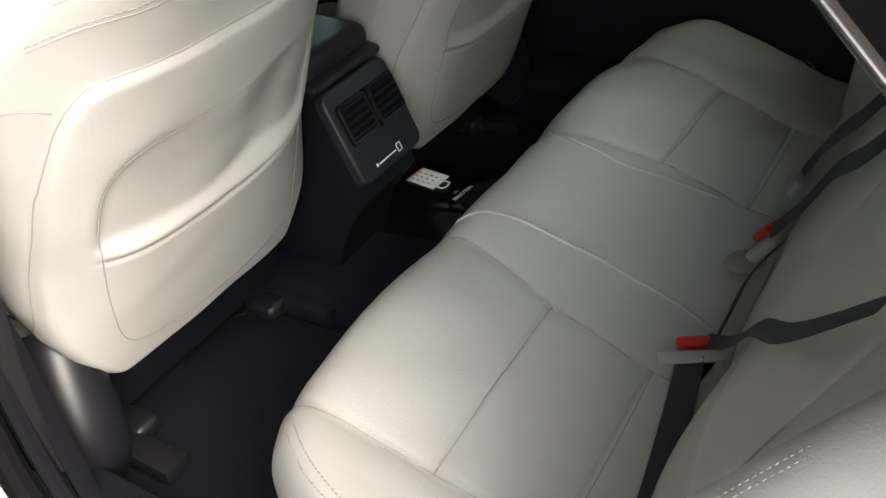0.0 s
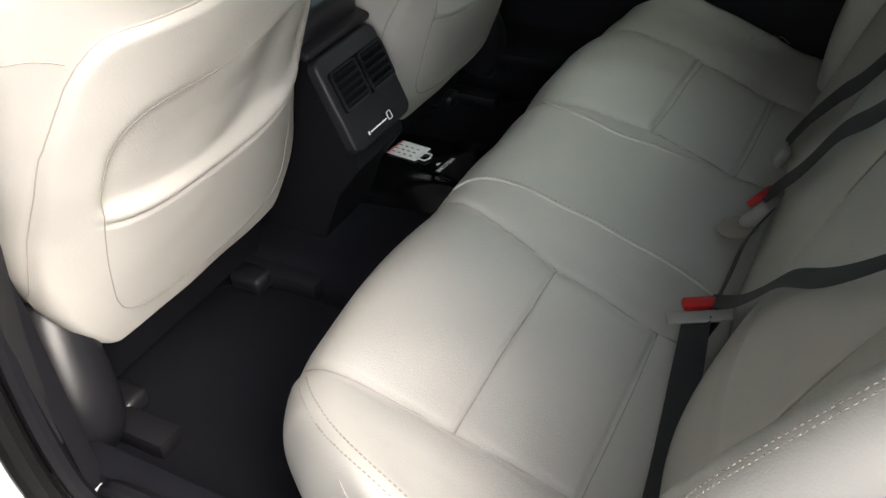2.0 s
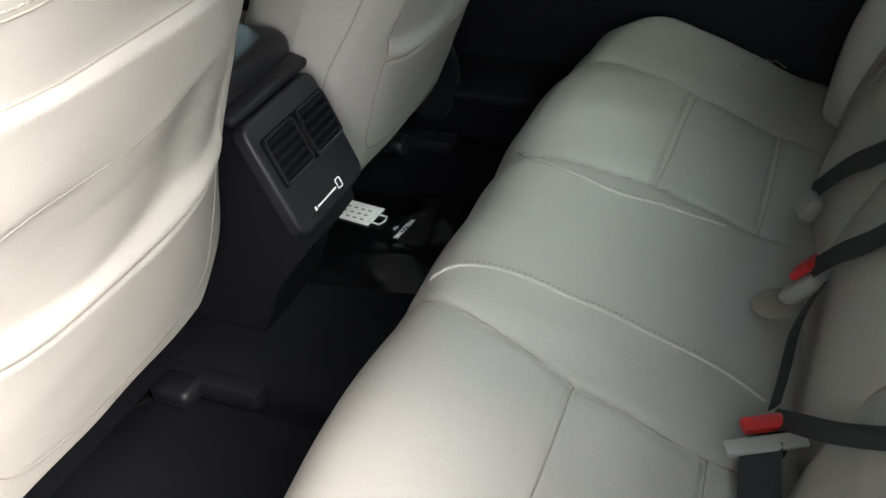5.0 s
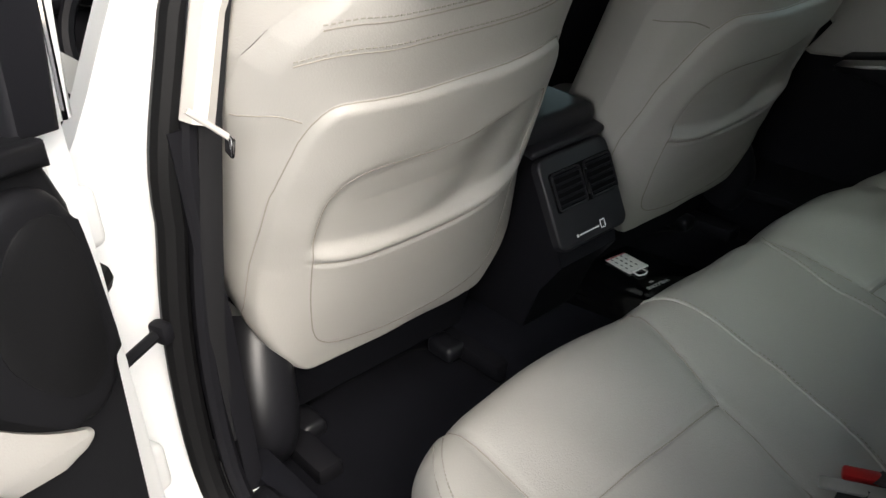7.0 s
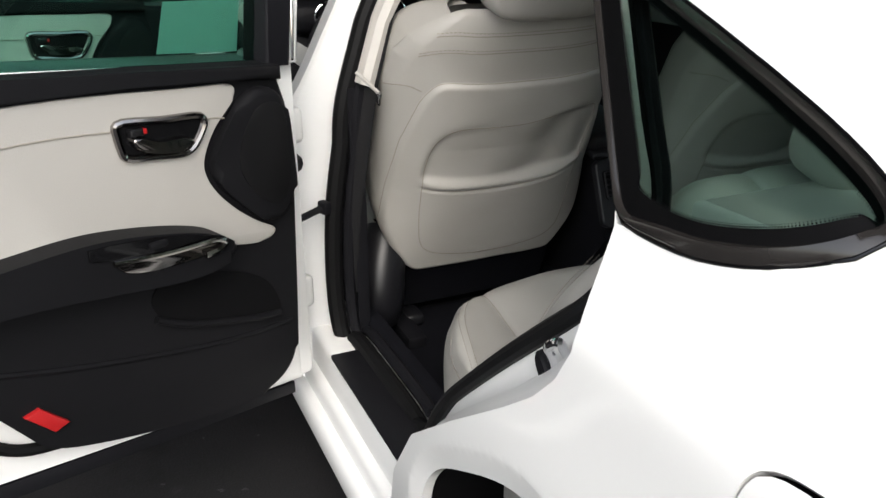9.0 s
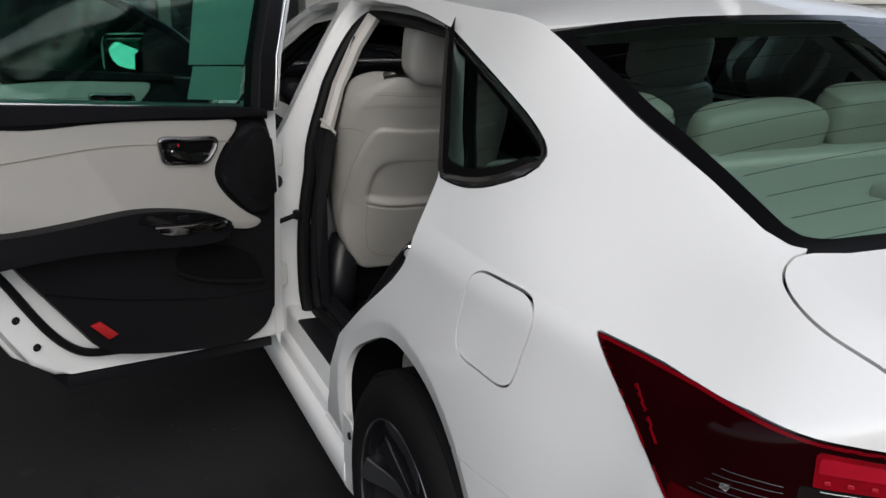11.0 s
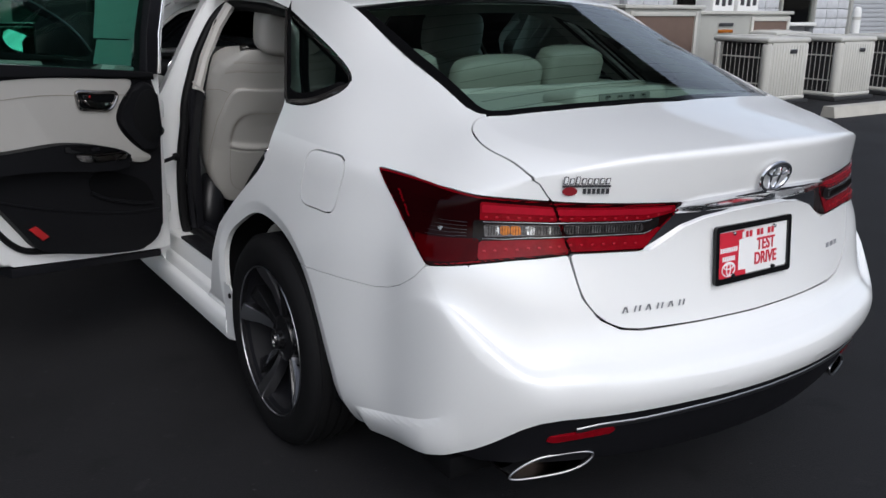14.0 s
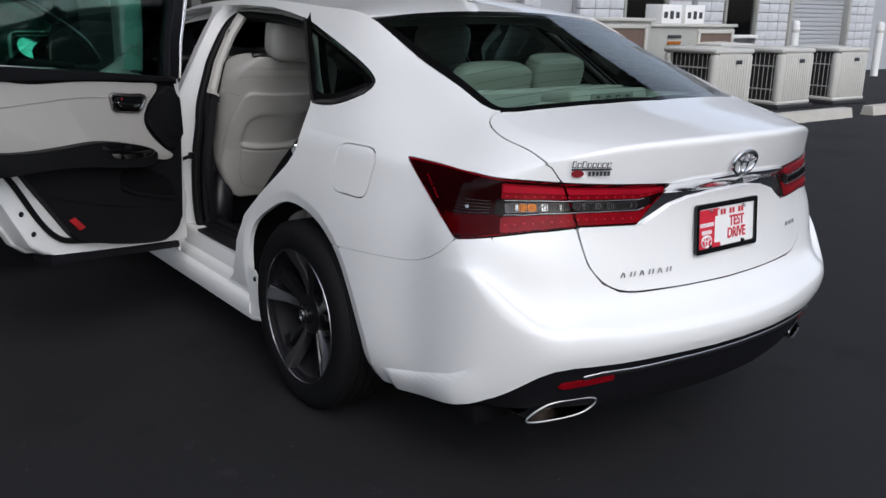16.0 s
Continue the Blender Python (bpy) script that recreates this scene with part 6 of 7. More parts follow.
# the bench sits a little lower towards the far side
for v in cushion.data.vertices:
    v.co.z -= 0.024 * min(1.0, max(0.0, (v.co.x + 0.15) / 0.6)) * min(1.0, max(0.0, (v.co.z - 0.40) / 0.1))
CV = np.array([v.co for v in cushion.data.vertices])
CTOP = (CV[:, 2] > 0.44) & (CV[:, 1] > 0.38)
for sx in (-1, 1):
    sx_ = lambda pts: [(sx * a, b) for a, b in curve_points(pts, 10)]
    inner_line = [(0.222, 0.47), (0.223, 0.58), (0.216, 0.667), (0.195, 0.756), (0.180, 0.82), (0.172, 0.86)]
    outer_line = [(0.522, 0.47), (0.530, 0.55), (0.541, 0.655), (0.546, 0.75), (0.547, 0.82), (0.541, 0.862)]
    for line in (inner_line, outer_line, [(0.216, 0.666), (0.30, 0.663), (0.42, 0.662), (0.541, 0.660)], [(0.222, 0.517), (0.30, 0.513), (0.42, 0.512), (0.527, 0.512)]):
        part("seam", tube(drape(CV, sx_(line), (0, 1), (0, 0, -0.0003), CTOP), 0.0010, 6), M["stitch"], cushion, "dark sunken seam")
    pipe_line = [(0.107, 0.469), (0.086, 0.52), (0.087, 0.575), (0.091, 0.656), (0.095, 0.73), (0.101, 0.80), (0.112, 0.85), (0.125, 0.875)] if sx < 0 else [(0.20, 0.56), (0.182, 0.625), (0.166, 0.68), (0.158, 0.73), (0.158, 0.785), (0.165, 0.83), (0.20, 0.87)]
    pl = drape(CV, [(sx * a, b) for a, b in curve_points(pipe_line, 10)], (0, 1), (0, 0, 0.0012), CTOP)
    part("piping", tube(pl, 0.0024, 6), M["leather"], cushion, "thin leather piping")
    part("stitching", dashes([(x + 0.007, y, z - 0.0012) for x, y, z in pl], 0.0009), M["stitch"], cushion)
    edge = [(0.662, 0.50), (0.660, 0.58), (0.652, 0.66), (0.634, 0.73), (0.608, 0.785), (0.58, 0.825), (0.555, 0.852)]
    for k in (0.0, 0.011) if sx < 0 else ():
        row = drape(CV, [(sx * (a + k), b + k * 0.4) for a, b in curve_points(edge, 10)], (0, 1), (0, 0, 0.0005), CTOP & (CV[:, 2] > 0.47))
        part("stitching", dashes(row, 0.0010), M["thread"], cushion, "double row of stitches")
    rib = drape(CV, [(b, c) for b, c in curve_points([(0.735, 0.56), (0.70, 0.53), (0.655, 0.51), (0.60, 0.50), (0.53, 0.49)], 10)], (1, 2), (sx * 0.0005, 0, 0), (CV[:, 0] * sx > 0.655))
    part("side_piping", tube(rib, 0.0009, 6), M["stitch"], cushion, "leather piping on the cushion side")
BACK = [(0.425, 0.40), (0.428, 0.46), (0.408, 0.54), (0.368, 0.64), (0.318, 0.76), (0.265, 0.88), (0.22, 0.97), (0.18, 1.03), (0.14, 1.05), (0.10, 1.03)]


def back_disp(x, s, y, z):
    a = np.abs(x)
    d = 0.020 * np.clip(1 - ((a - 0.37) / 0.17) ** 2, 0, 1) * np.clip((1.0 - z) / 0.2, 0, 1)
    d += 0.012 * np.clip(1 - (x / 0.19) ** 2, 0, 1)
    inner = 0.20 - 0.03 * np.clip((z - 0.5) / 0.4, 0, 1)
    d += groove(a - inner, 0.008, 0.005) + groove(a - 0.545, 0.008, 0.005)
    d += np.where((a > inner) & (a < 0.545), groove(z - 0.62, 0.008, 0.004) + groove(z - 0.95, 0.008, 0.004), 0)
    return d + wrinkle(x, y, z)


rest = upholstery("backrest", BACK[::-1], -0.66, 0.66, M["leather"], bench, back_disp, marks=[-0.545, -0.19, 0.19, 0.545], r=0.06)
RV = np.array([v.co for v in rest.data.vertices])
for x in (-0.545, -0.19, 0.19, 0.545):
    line = drape(RV, [(x * (1 + 0.12 * (0.9 - z)), z) for z in np.linspace(0.50, 0.98, 50)], (0, 2), (0, 0.0004, 0), RV[:, 1] > 0.17)
    part("seam", tube(line, 0.0010, 6), M["stitch"], rest, "dark sunken seam")
for sx in (-1, 1):
    bolster = part("side_bolster", tube(curve_points([(sx * 0.66, 0.400, 0.44), (sx * 0.665, 0.388, 0.58), (sx * 0.668, 0.352, 0.69), (sx * 0.665, 0.295, 0.79), (sx * 0.650, 0.228, 0.88), (sx * 0.61, 0.15, 0.96)], 7), lambda t: 0.056 - 0.008 * t, 20), M["leather"], bench, "stitched leather side bolster", smooth=70)
    for k in (0.0, 0.010):
        part("stitching", dashes([(p[0] + sx * (0.012 + k), p[1] + 0.036, p[2] + 0.039) for p in curve_points([(sx * 0.66, 0.400, 0.44), (sx * 0.665, 0.388, 0.58), (sx * 0.668, 0.352, 0.69), (sx * 0.665, 0.295, 0.79), (sx * 0.650, 0.228, 0.88)], 7)], 0.0006, 0.0030, 0.0034), M["stitch"], bolster)

part("woven_tag", box((0.002, 0.030, 0.015), (-0.659, 0.222, 0.938), 0.0008, (-50, 0, 25)), M["belt"], bench, "small dark woven tag on the side bolster")


def pillow(name, parent, x, y, z, w, h, d, lean=15, p=3.2, seam=True):
    """A rounded cushion block."""
    m = pose(x, y, z, lean, 0, 0)
    U, Vv = np.meshgrid(np.linspace(-math.pi, math.pi, 49), np.linspace(-math.pi / 2, math.pi / 2, 25), indexing="ij")
    sg = lambda q, e: np.sign(q) * np.abs(q) ** e
    e1, e2 = 2 / p, 2 / p
    X = w / 2 * sg(np.cos(Vv), e1) * sg(np.cos(U), e2)
    Y = d / 2 * sg(np.cos(Vv), e1) * sg(np.sin(U), e2)
    Z = h / 2 * sg(np.sin(Vv), e1)
    if seam:
        k = 1 - 0.05 * np.exp(-((Z / h - 0.30) / 0.02) ** 2)
        X, Y = X * k, Y * k
    V, F = grid_mesh(np.stack([X, Y, Z], -1))
    bm = bmesh.new()
    vs = [bm.verts.new(m @ Vector(v)) for v in V]
    for f in F:
        bm.faces.new([vs[i] for i in f])
    bmesh.ops.remove_doubles(bm, verts=bm.verts[:], dist=0.0005)
    bmesh.ops.recalc_face_normals(bm, faces=bm.faces[:])
    return part(name, bm, M["leather"], parent, smooth=70)


pillow("headrest", bench, -0.375, 0.085, 1.105, 0.27, 0.15, 0.12, p=4)
pillow("headrest", bench, 0.345, 0.085, 1.105, 0.27, 0.15, 0.12, p=4)
pillow("headrest", bench, 0.025, 0.09, 1.080, 0.37, 0.15, 0.11, p=3.4, seam=False)


# rear belts and buckles
def strap(name, pts, parent, up, wide=0.024):
    return part(name, tube(curve_points(pts, 6), 0.02, 8, squash=(wide, 0.0014, up)), M["belt"], parent, "charcoal belt webbing")


lb = thing("rear_seat_belt", "charcoal rear seat belt buckled across the near seat", "seat belt", "rear seat belts", at=(-0.25, 0.47, 0.50))
strap("shoulder_strap", [(-0.185, 0.462, 0.530), (-0.215, 0.436, 0.560), (-0.255, 0.416, 0.600), (-0.335, 0.382, 0.690), (-0.395, 0.356, 0.760), (-0.461, 0.330, 0.818), (-0.533, 0.296, 0.892), (-0.57, 0.25, 0.96)], lb, (0.25, 0.9, 0.35), 0.012)
strap("lap_strap", [(-0.222, 0.468, 0.530), (-0.265, 0.462, 0.506), (-0.35, 0.450, 0.492), (-0.455, 0.436, 0.488), (-0.60, 0.42, 0.485)], lb, (0.1, 0.5, 0.9), 0.023)
part("tongue", box((0.085, 0.018, 0.007), (-0.230, 0.464, 0.537), 0.003, (10, 0, -62)), M["hardware"], lb, "pale plastic belt tongue")
part("button", box((0.045, 0.018, 0.012), (-0.205, 0.470, 0.538), 0.004, (10, 0, -62)), M["red"], lb, "red buckle button")
part("buckle", box((0.05, 0.035, 0.05), (-0.20, 0.462, 0.505), 0.010, (20, 0, -10), 3), M["black"], lb)
rb = thing("rear_seat_belt", "charcoal rear seat belt with a red-buttoned buckle", "seat belt", "rear seat belts", at=(0.08, 0.44, 0.50))
strap("shoulder_strap", [(0.060, 0.445, 0.545), (0.040, 0.420, 0.590), (0.010, 0.404, 0.626), (-0.030, 0.382, 0.680), (-0.072, 0.354, 0.748), (-0.164, 0.318, 0.828), (-0.22, 0.27, 0.92)], rb, (-0.25, 0.9, 0.35), 0.014)
strap("second_strap", [(0.30, 0.455, 0.505), (0.24, 0.420, 0.590), (0.165, 0.396, 0.656), (0.11, 0.370, 0.712), (0.06, 0.350, 0.755), (0.0, 0.31, 0.84)], rb, (-0.25, 0.9, 0.35), 0.016)
strap("lower_strap", [(0.05, 0.43, 0.53), (-0.02, 0.45, 0.52), (-0.08, 0.455, 0.505), (-0.13, 0.46, 0.49)], rb, (0.1, 0.9, 0.4), 0.016)
part("buckle", box((0.042, 0.024, 0.065), (0.065, 0.447, 0.515), 0.008, (35, 0, -20), 3), M["hardware"], rb, "grey buckle body")
part("button", box((0.032, 0.012, 0.034), (0.066, 0.452, 0.543), 0.004, (35, 0, -20)), M["red"], rb, "red buckle button")
part("second_buckle", box((0.036, 0.022, 0.04), (0.27, 0.455, 0.50), 0.008, (25, 0, 15), 3), M["hardware"], rb)
part("buckle_pocket", lathe([(0.001, 0.004), (0.024, 0.004), (0.032, 0.0)], pose(0.055, 0.475, 0.487, -10, 0, 0), 20), M["stitch"], rb)


# ---- front seats ----
def front_seat(cx, label, dy=0.0, dz=0.0, tip=0.0):
    seat = thing("seat", label, "seat", "front seats", at=(cx, 1.3, 0.30))
    lean = math.atan2(0.172, 0.397) + radians(tip)
    z0 = 0.492
    base = Vector((cx, 1.240 + dy, z0 + dz))
    up = Vector((0, -math.sin(lean), math.cos(lean)))
    back = Vector((0, -math.cos(lean), -math.sin(lean)))
    H = 0.697
    na, nb = 240, 260
    A, B = np.meshgrid(np.linspace(-1, 1, na), np.linspace(0, 1, nb), indexing="ij")
    S = B * H
    Z = z0 + S * math.cos(math.atan2(0.172, 0.397))
    half = np.interp(Z, [0.492, 0.497, 0.505, 0.52, 0.565, 0.60, 0.65, 0.72, 0.95, 1.02, 1.06, 1.09, 1.11, 1.125, 1.133], [0.155, 0.182, 0.198, 0.214, 0.247, 0.264, 0.277, 0.281, 0.282, 0.270, 0.250, 0.225, 0.203, 0.178, 0.15])
    Aa = np.sign(A) * (1 - (1 - np.abs(A)) ** 1.25)
    X = Aa * half
    edge = np.clip((1 - np.abs(Aa)) * half / 0.022, 0, 1)
    vert = np.clip(np.minimum(B * H / 0.022, (1 - B) * H / 0.09), 0, 1)
    e = np.sqrt(np.clip(1 - (1 - edge) ** 2, 0, 1)) * np.sqrt(np.clip(1 - (1 - vert) ** 2, 0, 1))
    bow = np.interp(Z, [0.50, 0.58, 0.72], [0.02, 0.035, 0.075]) * (np.abs(X) / 0.27) ** 4
    half_panel = [(0.19, 0.42), (0.24, 0.545), (0.264, 0.590), (0.269, 0.635), (0.265, 0.69), (0.257, 0.765), (0.247, 0.845), (0.233, 0.905), (0.218, 0.955), (0.196, 0.985), (0.165, 0.992)]
    panel_out = shape([(0.0, 0.42)] + half_panel + [(0.0, 0.988)] + [(-a, b) for a, b in half_panel[::-1]], 5)
    pocket = shape([(-0.165, 0.566), (-0.09, 0.543), (0.0, 0.534), (0.09, 0.540), (0.17, 0.556), (0.196, 0.60), (0.200, 0.70), (0.212, 0.80), (0.214, 0.885), (0.195, 0.903), (0.0, 0.888), (-0.10, 0.889), (-0.152, 0.882), (-0.184, 0.845), (-0.196, 0.75), (-0.188, 0.62)], 5)
    fp, fk = sdf_poly(X, Z, panel_out), sdf_poly(X, Z, pocket)
    step = lambda f, w: 1 / (1 + np.exp(np.clip(f / w, -40, 40)))
    y = 0.030 * e - bow
    y += 0.012 * step(fp, 0.0028) - 0.004 * np.exp(-(fp / 0.004) ** 2)
    inside = step(fk, 0.004)
    band = 0.742 + 0.02 * X + 0.35 * X ** 2
    above = step(band - Z, 0.004)
    y -= 0.012 * inside * above * np.clip((0.93 - Z) / 0.1, 0.5, 1)
    y += inside * (0.007 * np.exp(-((Z - band - 0.001) / 0.010) ** 2) - 0.004 * np.exp(-((Z - band + 0.016) / 0.004) ** 2))
    y += inside * (1 - above) * 0.004 * (1 - (X / 0.22) ** 2)
    y -= inside * above * (0.010 * np.exp(-((X - 0.10 - 0.4 * (Z - 0.8)) / 0.05) ** 2) - 0.004 * np.exp(-((X + 0.02 - 0.5 * (Z - 0.8)) / 0.06) ** 2))
    y += wrinkle(X, S, Z) * 0.6
    arr = lambda v: np.array(v)[None, None]
    pos = arr(base) + X[..., None] * [1, 0, 0] + S[..., None] * np.array(up) + y[..., None] * np.array(back)
    front = arr(base) + X[..., None] * [1, 0, 0] + S[..., None] * np.array(up) + (-bow - (0.085 + 0.025 * (np.abs(Aa) > 0.75)) * e)[..., None] * np.array(back)
    V1, F1 = grid_mesh(pos)
    V2, F2 = grid_mesh(front[::5, ::5])
    back_ob = mesh_object("backrest", V1, F1[:, ::-1], M["leather"], seat, "backrest with a hard panel and map pocket", smooth=70)
    mesh_object("front_padding", V2, F2, M["leather"], seat, smooth=70)
    # seams laid on the backrest, in its own (x, height) plan
    flat = np.stack([X.ravel(), Z.ravel()], 1)

    def lay(pts, lift=0.0):
        out = []
        for u, v in pts:
            d = (flat[:, 0] - u) ** 2 + (flat[:, 1] - v) ** 2
            k = np.argpartition(d, 5)[:5]
            w = (1 / (d[k] + 1e-7))[:, None]
            out.append(tuple((V1[k] * w).sum(0) / w.sum() + np.array(back) * lift))
        return out

    rim = [p for p in panel_out if p[1] > 0.60]
    cut = max(range(len(rim)), key=lambda i: math.dist(rim[i], rim[i - 1]))
    rim = rim[cut:] + rim[:cut]
    part("seam", tube(lay(rim), 0.0010, 6), M["stitch"], back_ob, "dark sunken seam")
    part("seam", tube(lay(pocket), 0.0010, 6, True), M["stitch"], back_ob)
    part("seam", tube(lay([(a, 0.742 + 0.02 * a + 0.35 * a * a - 0.016) for a in np.linspace(-0.192, 0.198, 40)]), 0.0010, 6), M["stitch"], back_ob)
    for sx in (-1, 1):
        part("seam", tube(lay([(sx * a, b) for a, b in curve_points([(0.224, 0.963), (0.245, 0.967), (0.265, 0.960), (0.280, 0.945)], 6)]), 0.0010, 6), M["stitch"], back_ob)
    for z in (1.054, 1.088):
        hw = float(np.interp(z, [1.02, 1.06, 1.09, 1.11], [0.255, 0.235, 0.210, 0.185]))
        line = [(a, z + 0.10 * a * a - 4.0 * max(0.0, abs(a) - 0.16) ** 2) for a in np.linspace(-hw, hw, 60)]
        part("seam", tube(lay(line), 0.0011, 6), M["stitch"], back_ob)
        row = lay([(a, b + 0.006) for a, b in line], 0.0003)
        part("stitching", dashes(row, 0.0010, 0.0055, 0.003), M["thread"], back_ob, "row of stitches")
    part("seat_cushion", box((0.46, 0.48, 0.16), (cx, 1.51 + dy, 0.52 + dz), 0.06, (4, 0, 0), 4), M["leather"], seat, smooth=60)
    part("seat_skirt", prism([(1.30, 0.345), (1.33, 0.33), (1.62, 0.33), (1.68, 0.48), (1.26, 0.60), (1.215, 0.56)], 0.44, Matrix(((0, 0, 1, cx - 0.22), (1, 0, 0, dy), (0, 1, 0, dz * 0.5), (0, 0, 0, 1))), 0.0), M["carpet"], seat, "black carpeted seat back skirt")
    sgn = -1 if cx < 0 else 1
    part("side_cover", tube(curve_points([(cx + sgn * 0.225, 1.27, 0.58), (cx + sgn * 0.255, 1.235, 0.51), (cx + sgn * 0.268, 1.215, 0.43), (cx + sgn * 0.262, 1.235, 0.37)], 5), lambda t: 0.050 + 0.010 * math.sin(math.pi * t), 18), M["satin"], seat, "smooth black recliner cover", smooth=70)
    for k in (-0.2, 0.2):
        rail = part("seat_rail", box((0.05, 0.56, 0.04), (cx + k, 1.42, 0.318), 0.01), M["black"], seat)
        part("rail_cap", box((0.05, 0.07, 0.035), (cx + k * 0.82, 1.275, 0.325), 0.012, segs=3), M["satin"], rail)
    pillow("headrest", seat, cx, 0.925 + dy, 1.215 + dz, 0.28, 0.20, 0.13, lean=12, p=4)
    for k in (-0.06, 0.06):
        part("headrest_post", tube([(cx + k, 0.935 + dy, 1.15 + dz), (cx + k, 0.965 + dy, 1.10 + dz)], 0.006, 8), M["chrome"], seat)
    return seat


front_seat(-0.367, "almond leather driver's seat with a pocket in its back")
front_seat(0.385, "almond leather passenger seat with a pocket in its back", -0.03, -0.025, 3.0)

# ---- centre console ----
console = thing("centre_console", "black plastic centre console with rear air vents", "console", at=(0, 1.4, 0.33))
CP = Matrix(((0, 0, 1, 0), (1, 0, 0, 0), (0, 1, 0, 0), (0, 0, 0, 1)))
part("console_body", prism([(1.085, 0.53), (1.092, 0.56), (1.150, 0.715), (1.165, 0.735), (1.60, 0.76), (2.1, 0.72), (2.1, 0.33), (1.20, 0.33), (1.14, 0.46)], 0.15, Matrix.Translation((-0.080, 0, 0)) @ CP, 0.0), M["black"], console, "black console sides")
part("armrest_lid", box((0.20, 0.40, 0.055), (0, 1.36, 0.765), 0.025, (3, 0, 0), 4), M["cabin"], console, "padded black armrest lid", smooth=60)
fdir = Vector((0, 0.040, 0.098)).normalized()
FM = Matrix((Vector((1, 0, 0)), fdir, Vector((1, 0, 0)).cross(fdir))).transposed().to_4x4()
FM.translation = Vector((0, 1.073, 0.553))
part("rear_face", prism(rounded(0.090, 0.086, 0.02), 0.020, FM @ Matrix.Translation((-0.006, 0.100, -0.008)), 0.006, segs=3), M["cabin"], console, "smooth black console face", smooth=50)
vent = part("air_vent", prism(rounded(0.080, 0.036, 0.006), 0.004, FM @ Matrix.Translation((0, 0.120, 0.011)), 0.0015), M["liner"], console, "twin rear air vents")
for sx in (-0.041, 0.041):
    part("vent_frame", tube([FM @ Vector((sx + a, 0.120 + b, 0.016)) for a, b in rounded(0.035, 0.033, 0.006)], 0.0020, 6, True), M["satin"], vent)
    for k in range(5):
        part("louvre", box((0.064, 0.004, 0.010), (FM @ Matrix.Translation((sx, 0.094 + 0.013 * k, 0.014))).translation, 0.001, (60, 0, 0)), M["black"], vent)
part("vent_thumbwheel", box((0.010, 0.010, 0.05), (FM @ Vector((0, 0.120, 0.017))), 0.003, (-15, 0, 0)), M["darkalloy"], vent, "grey vent thumbwheel")
part("upper_trim", box((0.19, 0.05, 0.016), (0, 1.165, 0.738), 0.007, (15, 0, 0), 3), M["cabin"], console)
part("print_bar", prism([(-0.045, 0.0322), (0.006, 0.0322), (0.006, 0.0345), (-0.045, 0.0345)], 0.0006, FM @ Matrix.Translation((0, 0, 0.0125))), M["whiteink"], console, "white printed line", smooth=0)
part("print_mark", tube([FM @ Vector((a + 0.016, b + 0.035, 0.0132)) for a, b in rounded(0.0055, 0.007, 0.002)], 0.0009, 6, True), M["whiteink"], console)
part("print_dot", prism([(-0.052, 0.031), (-0.048, 0.031), (-0.048, 0.0365), (-0.052, 0.0365)], 0.0006, FM @ Matrix.Translation((0, 0, 0.0125))), M["whiteink"], console, smooth=0)

# ---- things on the floor ----
def mat_sheet(name, outline, z, label, h=0.012):
    t = thing(name, label, "floor mat", "floor mats", at=(outline[0][0], outline[0][1], z))
    pts = shape(outline, 5)
    part("carpet_pad", prism(pts, h, Matrix.Translation((0, 0, z)), 0.004), M["carpet"], t, "black carpet pile")
    part("binding", tube([(a, b, z + h * 0.6) for a, b in pts], 0.006, 6, True), M["rubber"], t, "black bound edge")
    return t


mat_sheet("floor_mat", [(-0.68, 0.90), (-0.69, 1.04), (-0.685, 1.16), (-0.666, 1.225), (-0.637, 1.252), (-0.60, 1.261), (-0.565, 1.262), (-0.540, 1.274), (-0.526, 1.305), (-0.50, 1.335), (-0.42, 1.34), (-0.32, 1.34), (-0.24, 1.33), (-0.205, 1.28), (-0.20, 1.0), (-0.22, 0.90), (-0.45, 0.885)], 0.2965, "black carpet floor mat behind the driver's seat")
mat_sheet("floor_mat", [(0.68, 0.90), (0.69, 1.04), (0.60, 1.12), (0.57, 1.22), (0.45, 1.31), (0.24, 1.30), (0.20, 1.0), (0.22, 0.90)], 0.2965, "black carpet floor mat behind the passenger seat")
bag = thing("welcome_bag", "black glossy bag with white print lying on the tunnel", "bag", at=(0.20, 1.15, 0.352))
U, Vv = np.meshgrid(np.linspace(-1, 1, 25), np.linspace(-1, 1, 21), indexing="ij")
hz = 0.016 * (1 - U ** 4) * (1 - Vv ** 4) + 0.003 * np.sin(6 * U + 2 * Vv) * (1 - U ** 2)
BX, BY = 0.205 + 0.15 * U - 0.02 * Vv, 1.155 + 0.14 * Vv + 0.02 * U
Vt, Ft = grid_mesh(np.stack([BX, BY, 0.3553 - 0.016 * np.clip((BX - 0.14) / 0.06, 0, 1) + hz], -1))
Vb = Vt - [0, 0, 0.004]
n = len(Vt)
mesh_object("bag_body", list(Vt) + list(Vb), [tuple(f[::-1]) for f in Ft] + [tuple(f + n) for f in Ft], M["gloss"], bag, "shiny black wrapping")
PM = Matrix.Translation((0.2505, 1.196, 0.3595)) @ pose(0, 0, 0, 0, 0, -97)
sheet = thing("leaflet", "white printed leaflet lying on the black bag", "leaflet", at=(0.2505, 1.196, 0.3595))
part("page", prism(rounded(0.038, 0.0285, 0.002), 0.001, PM), M["leafpaper"], sheet, "white paper page", smooth=0)
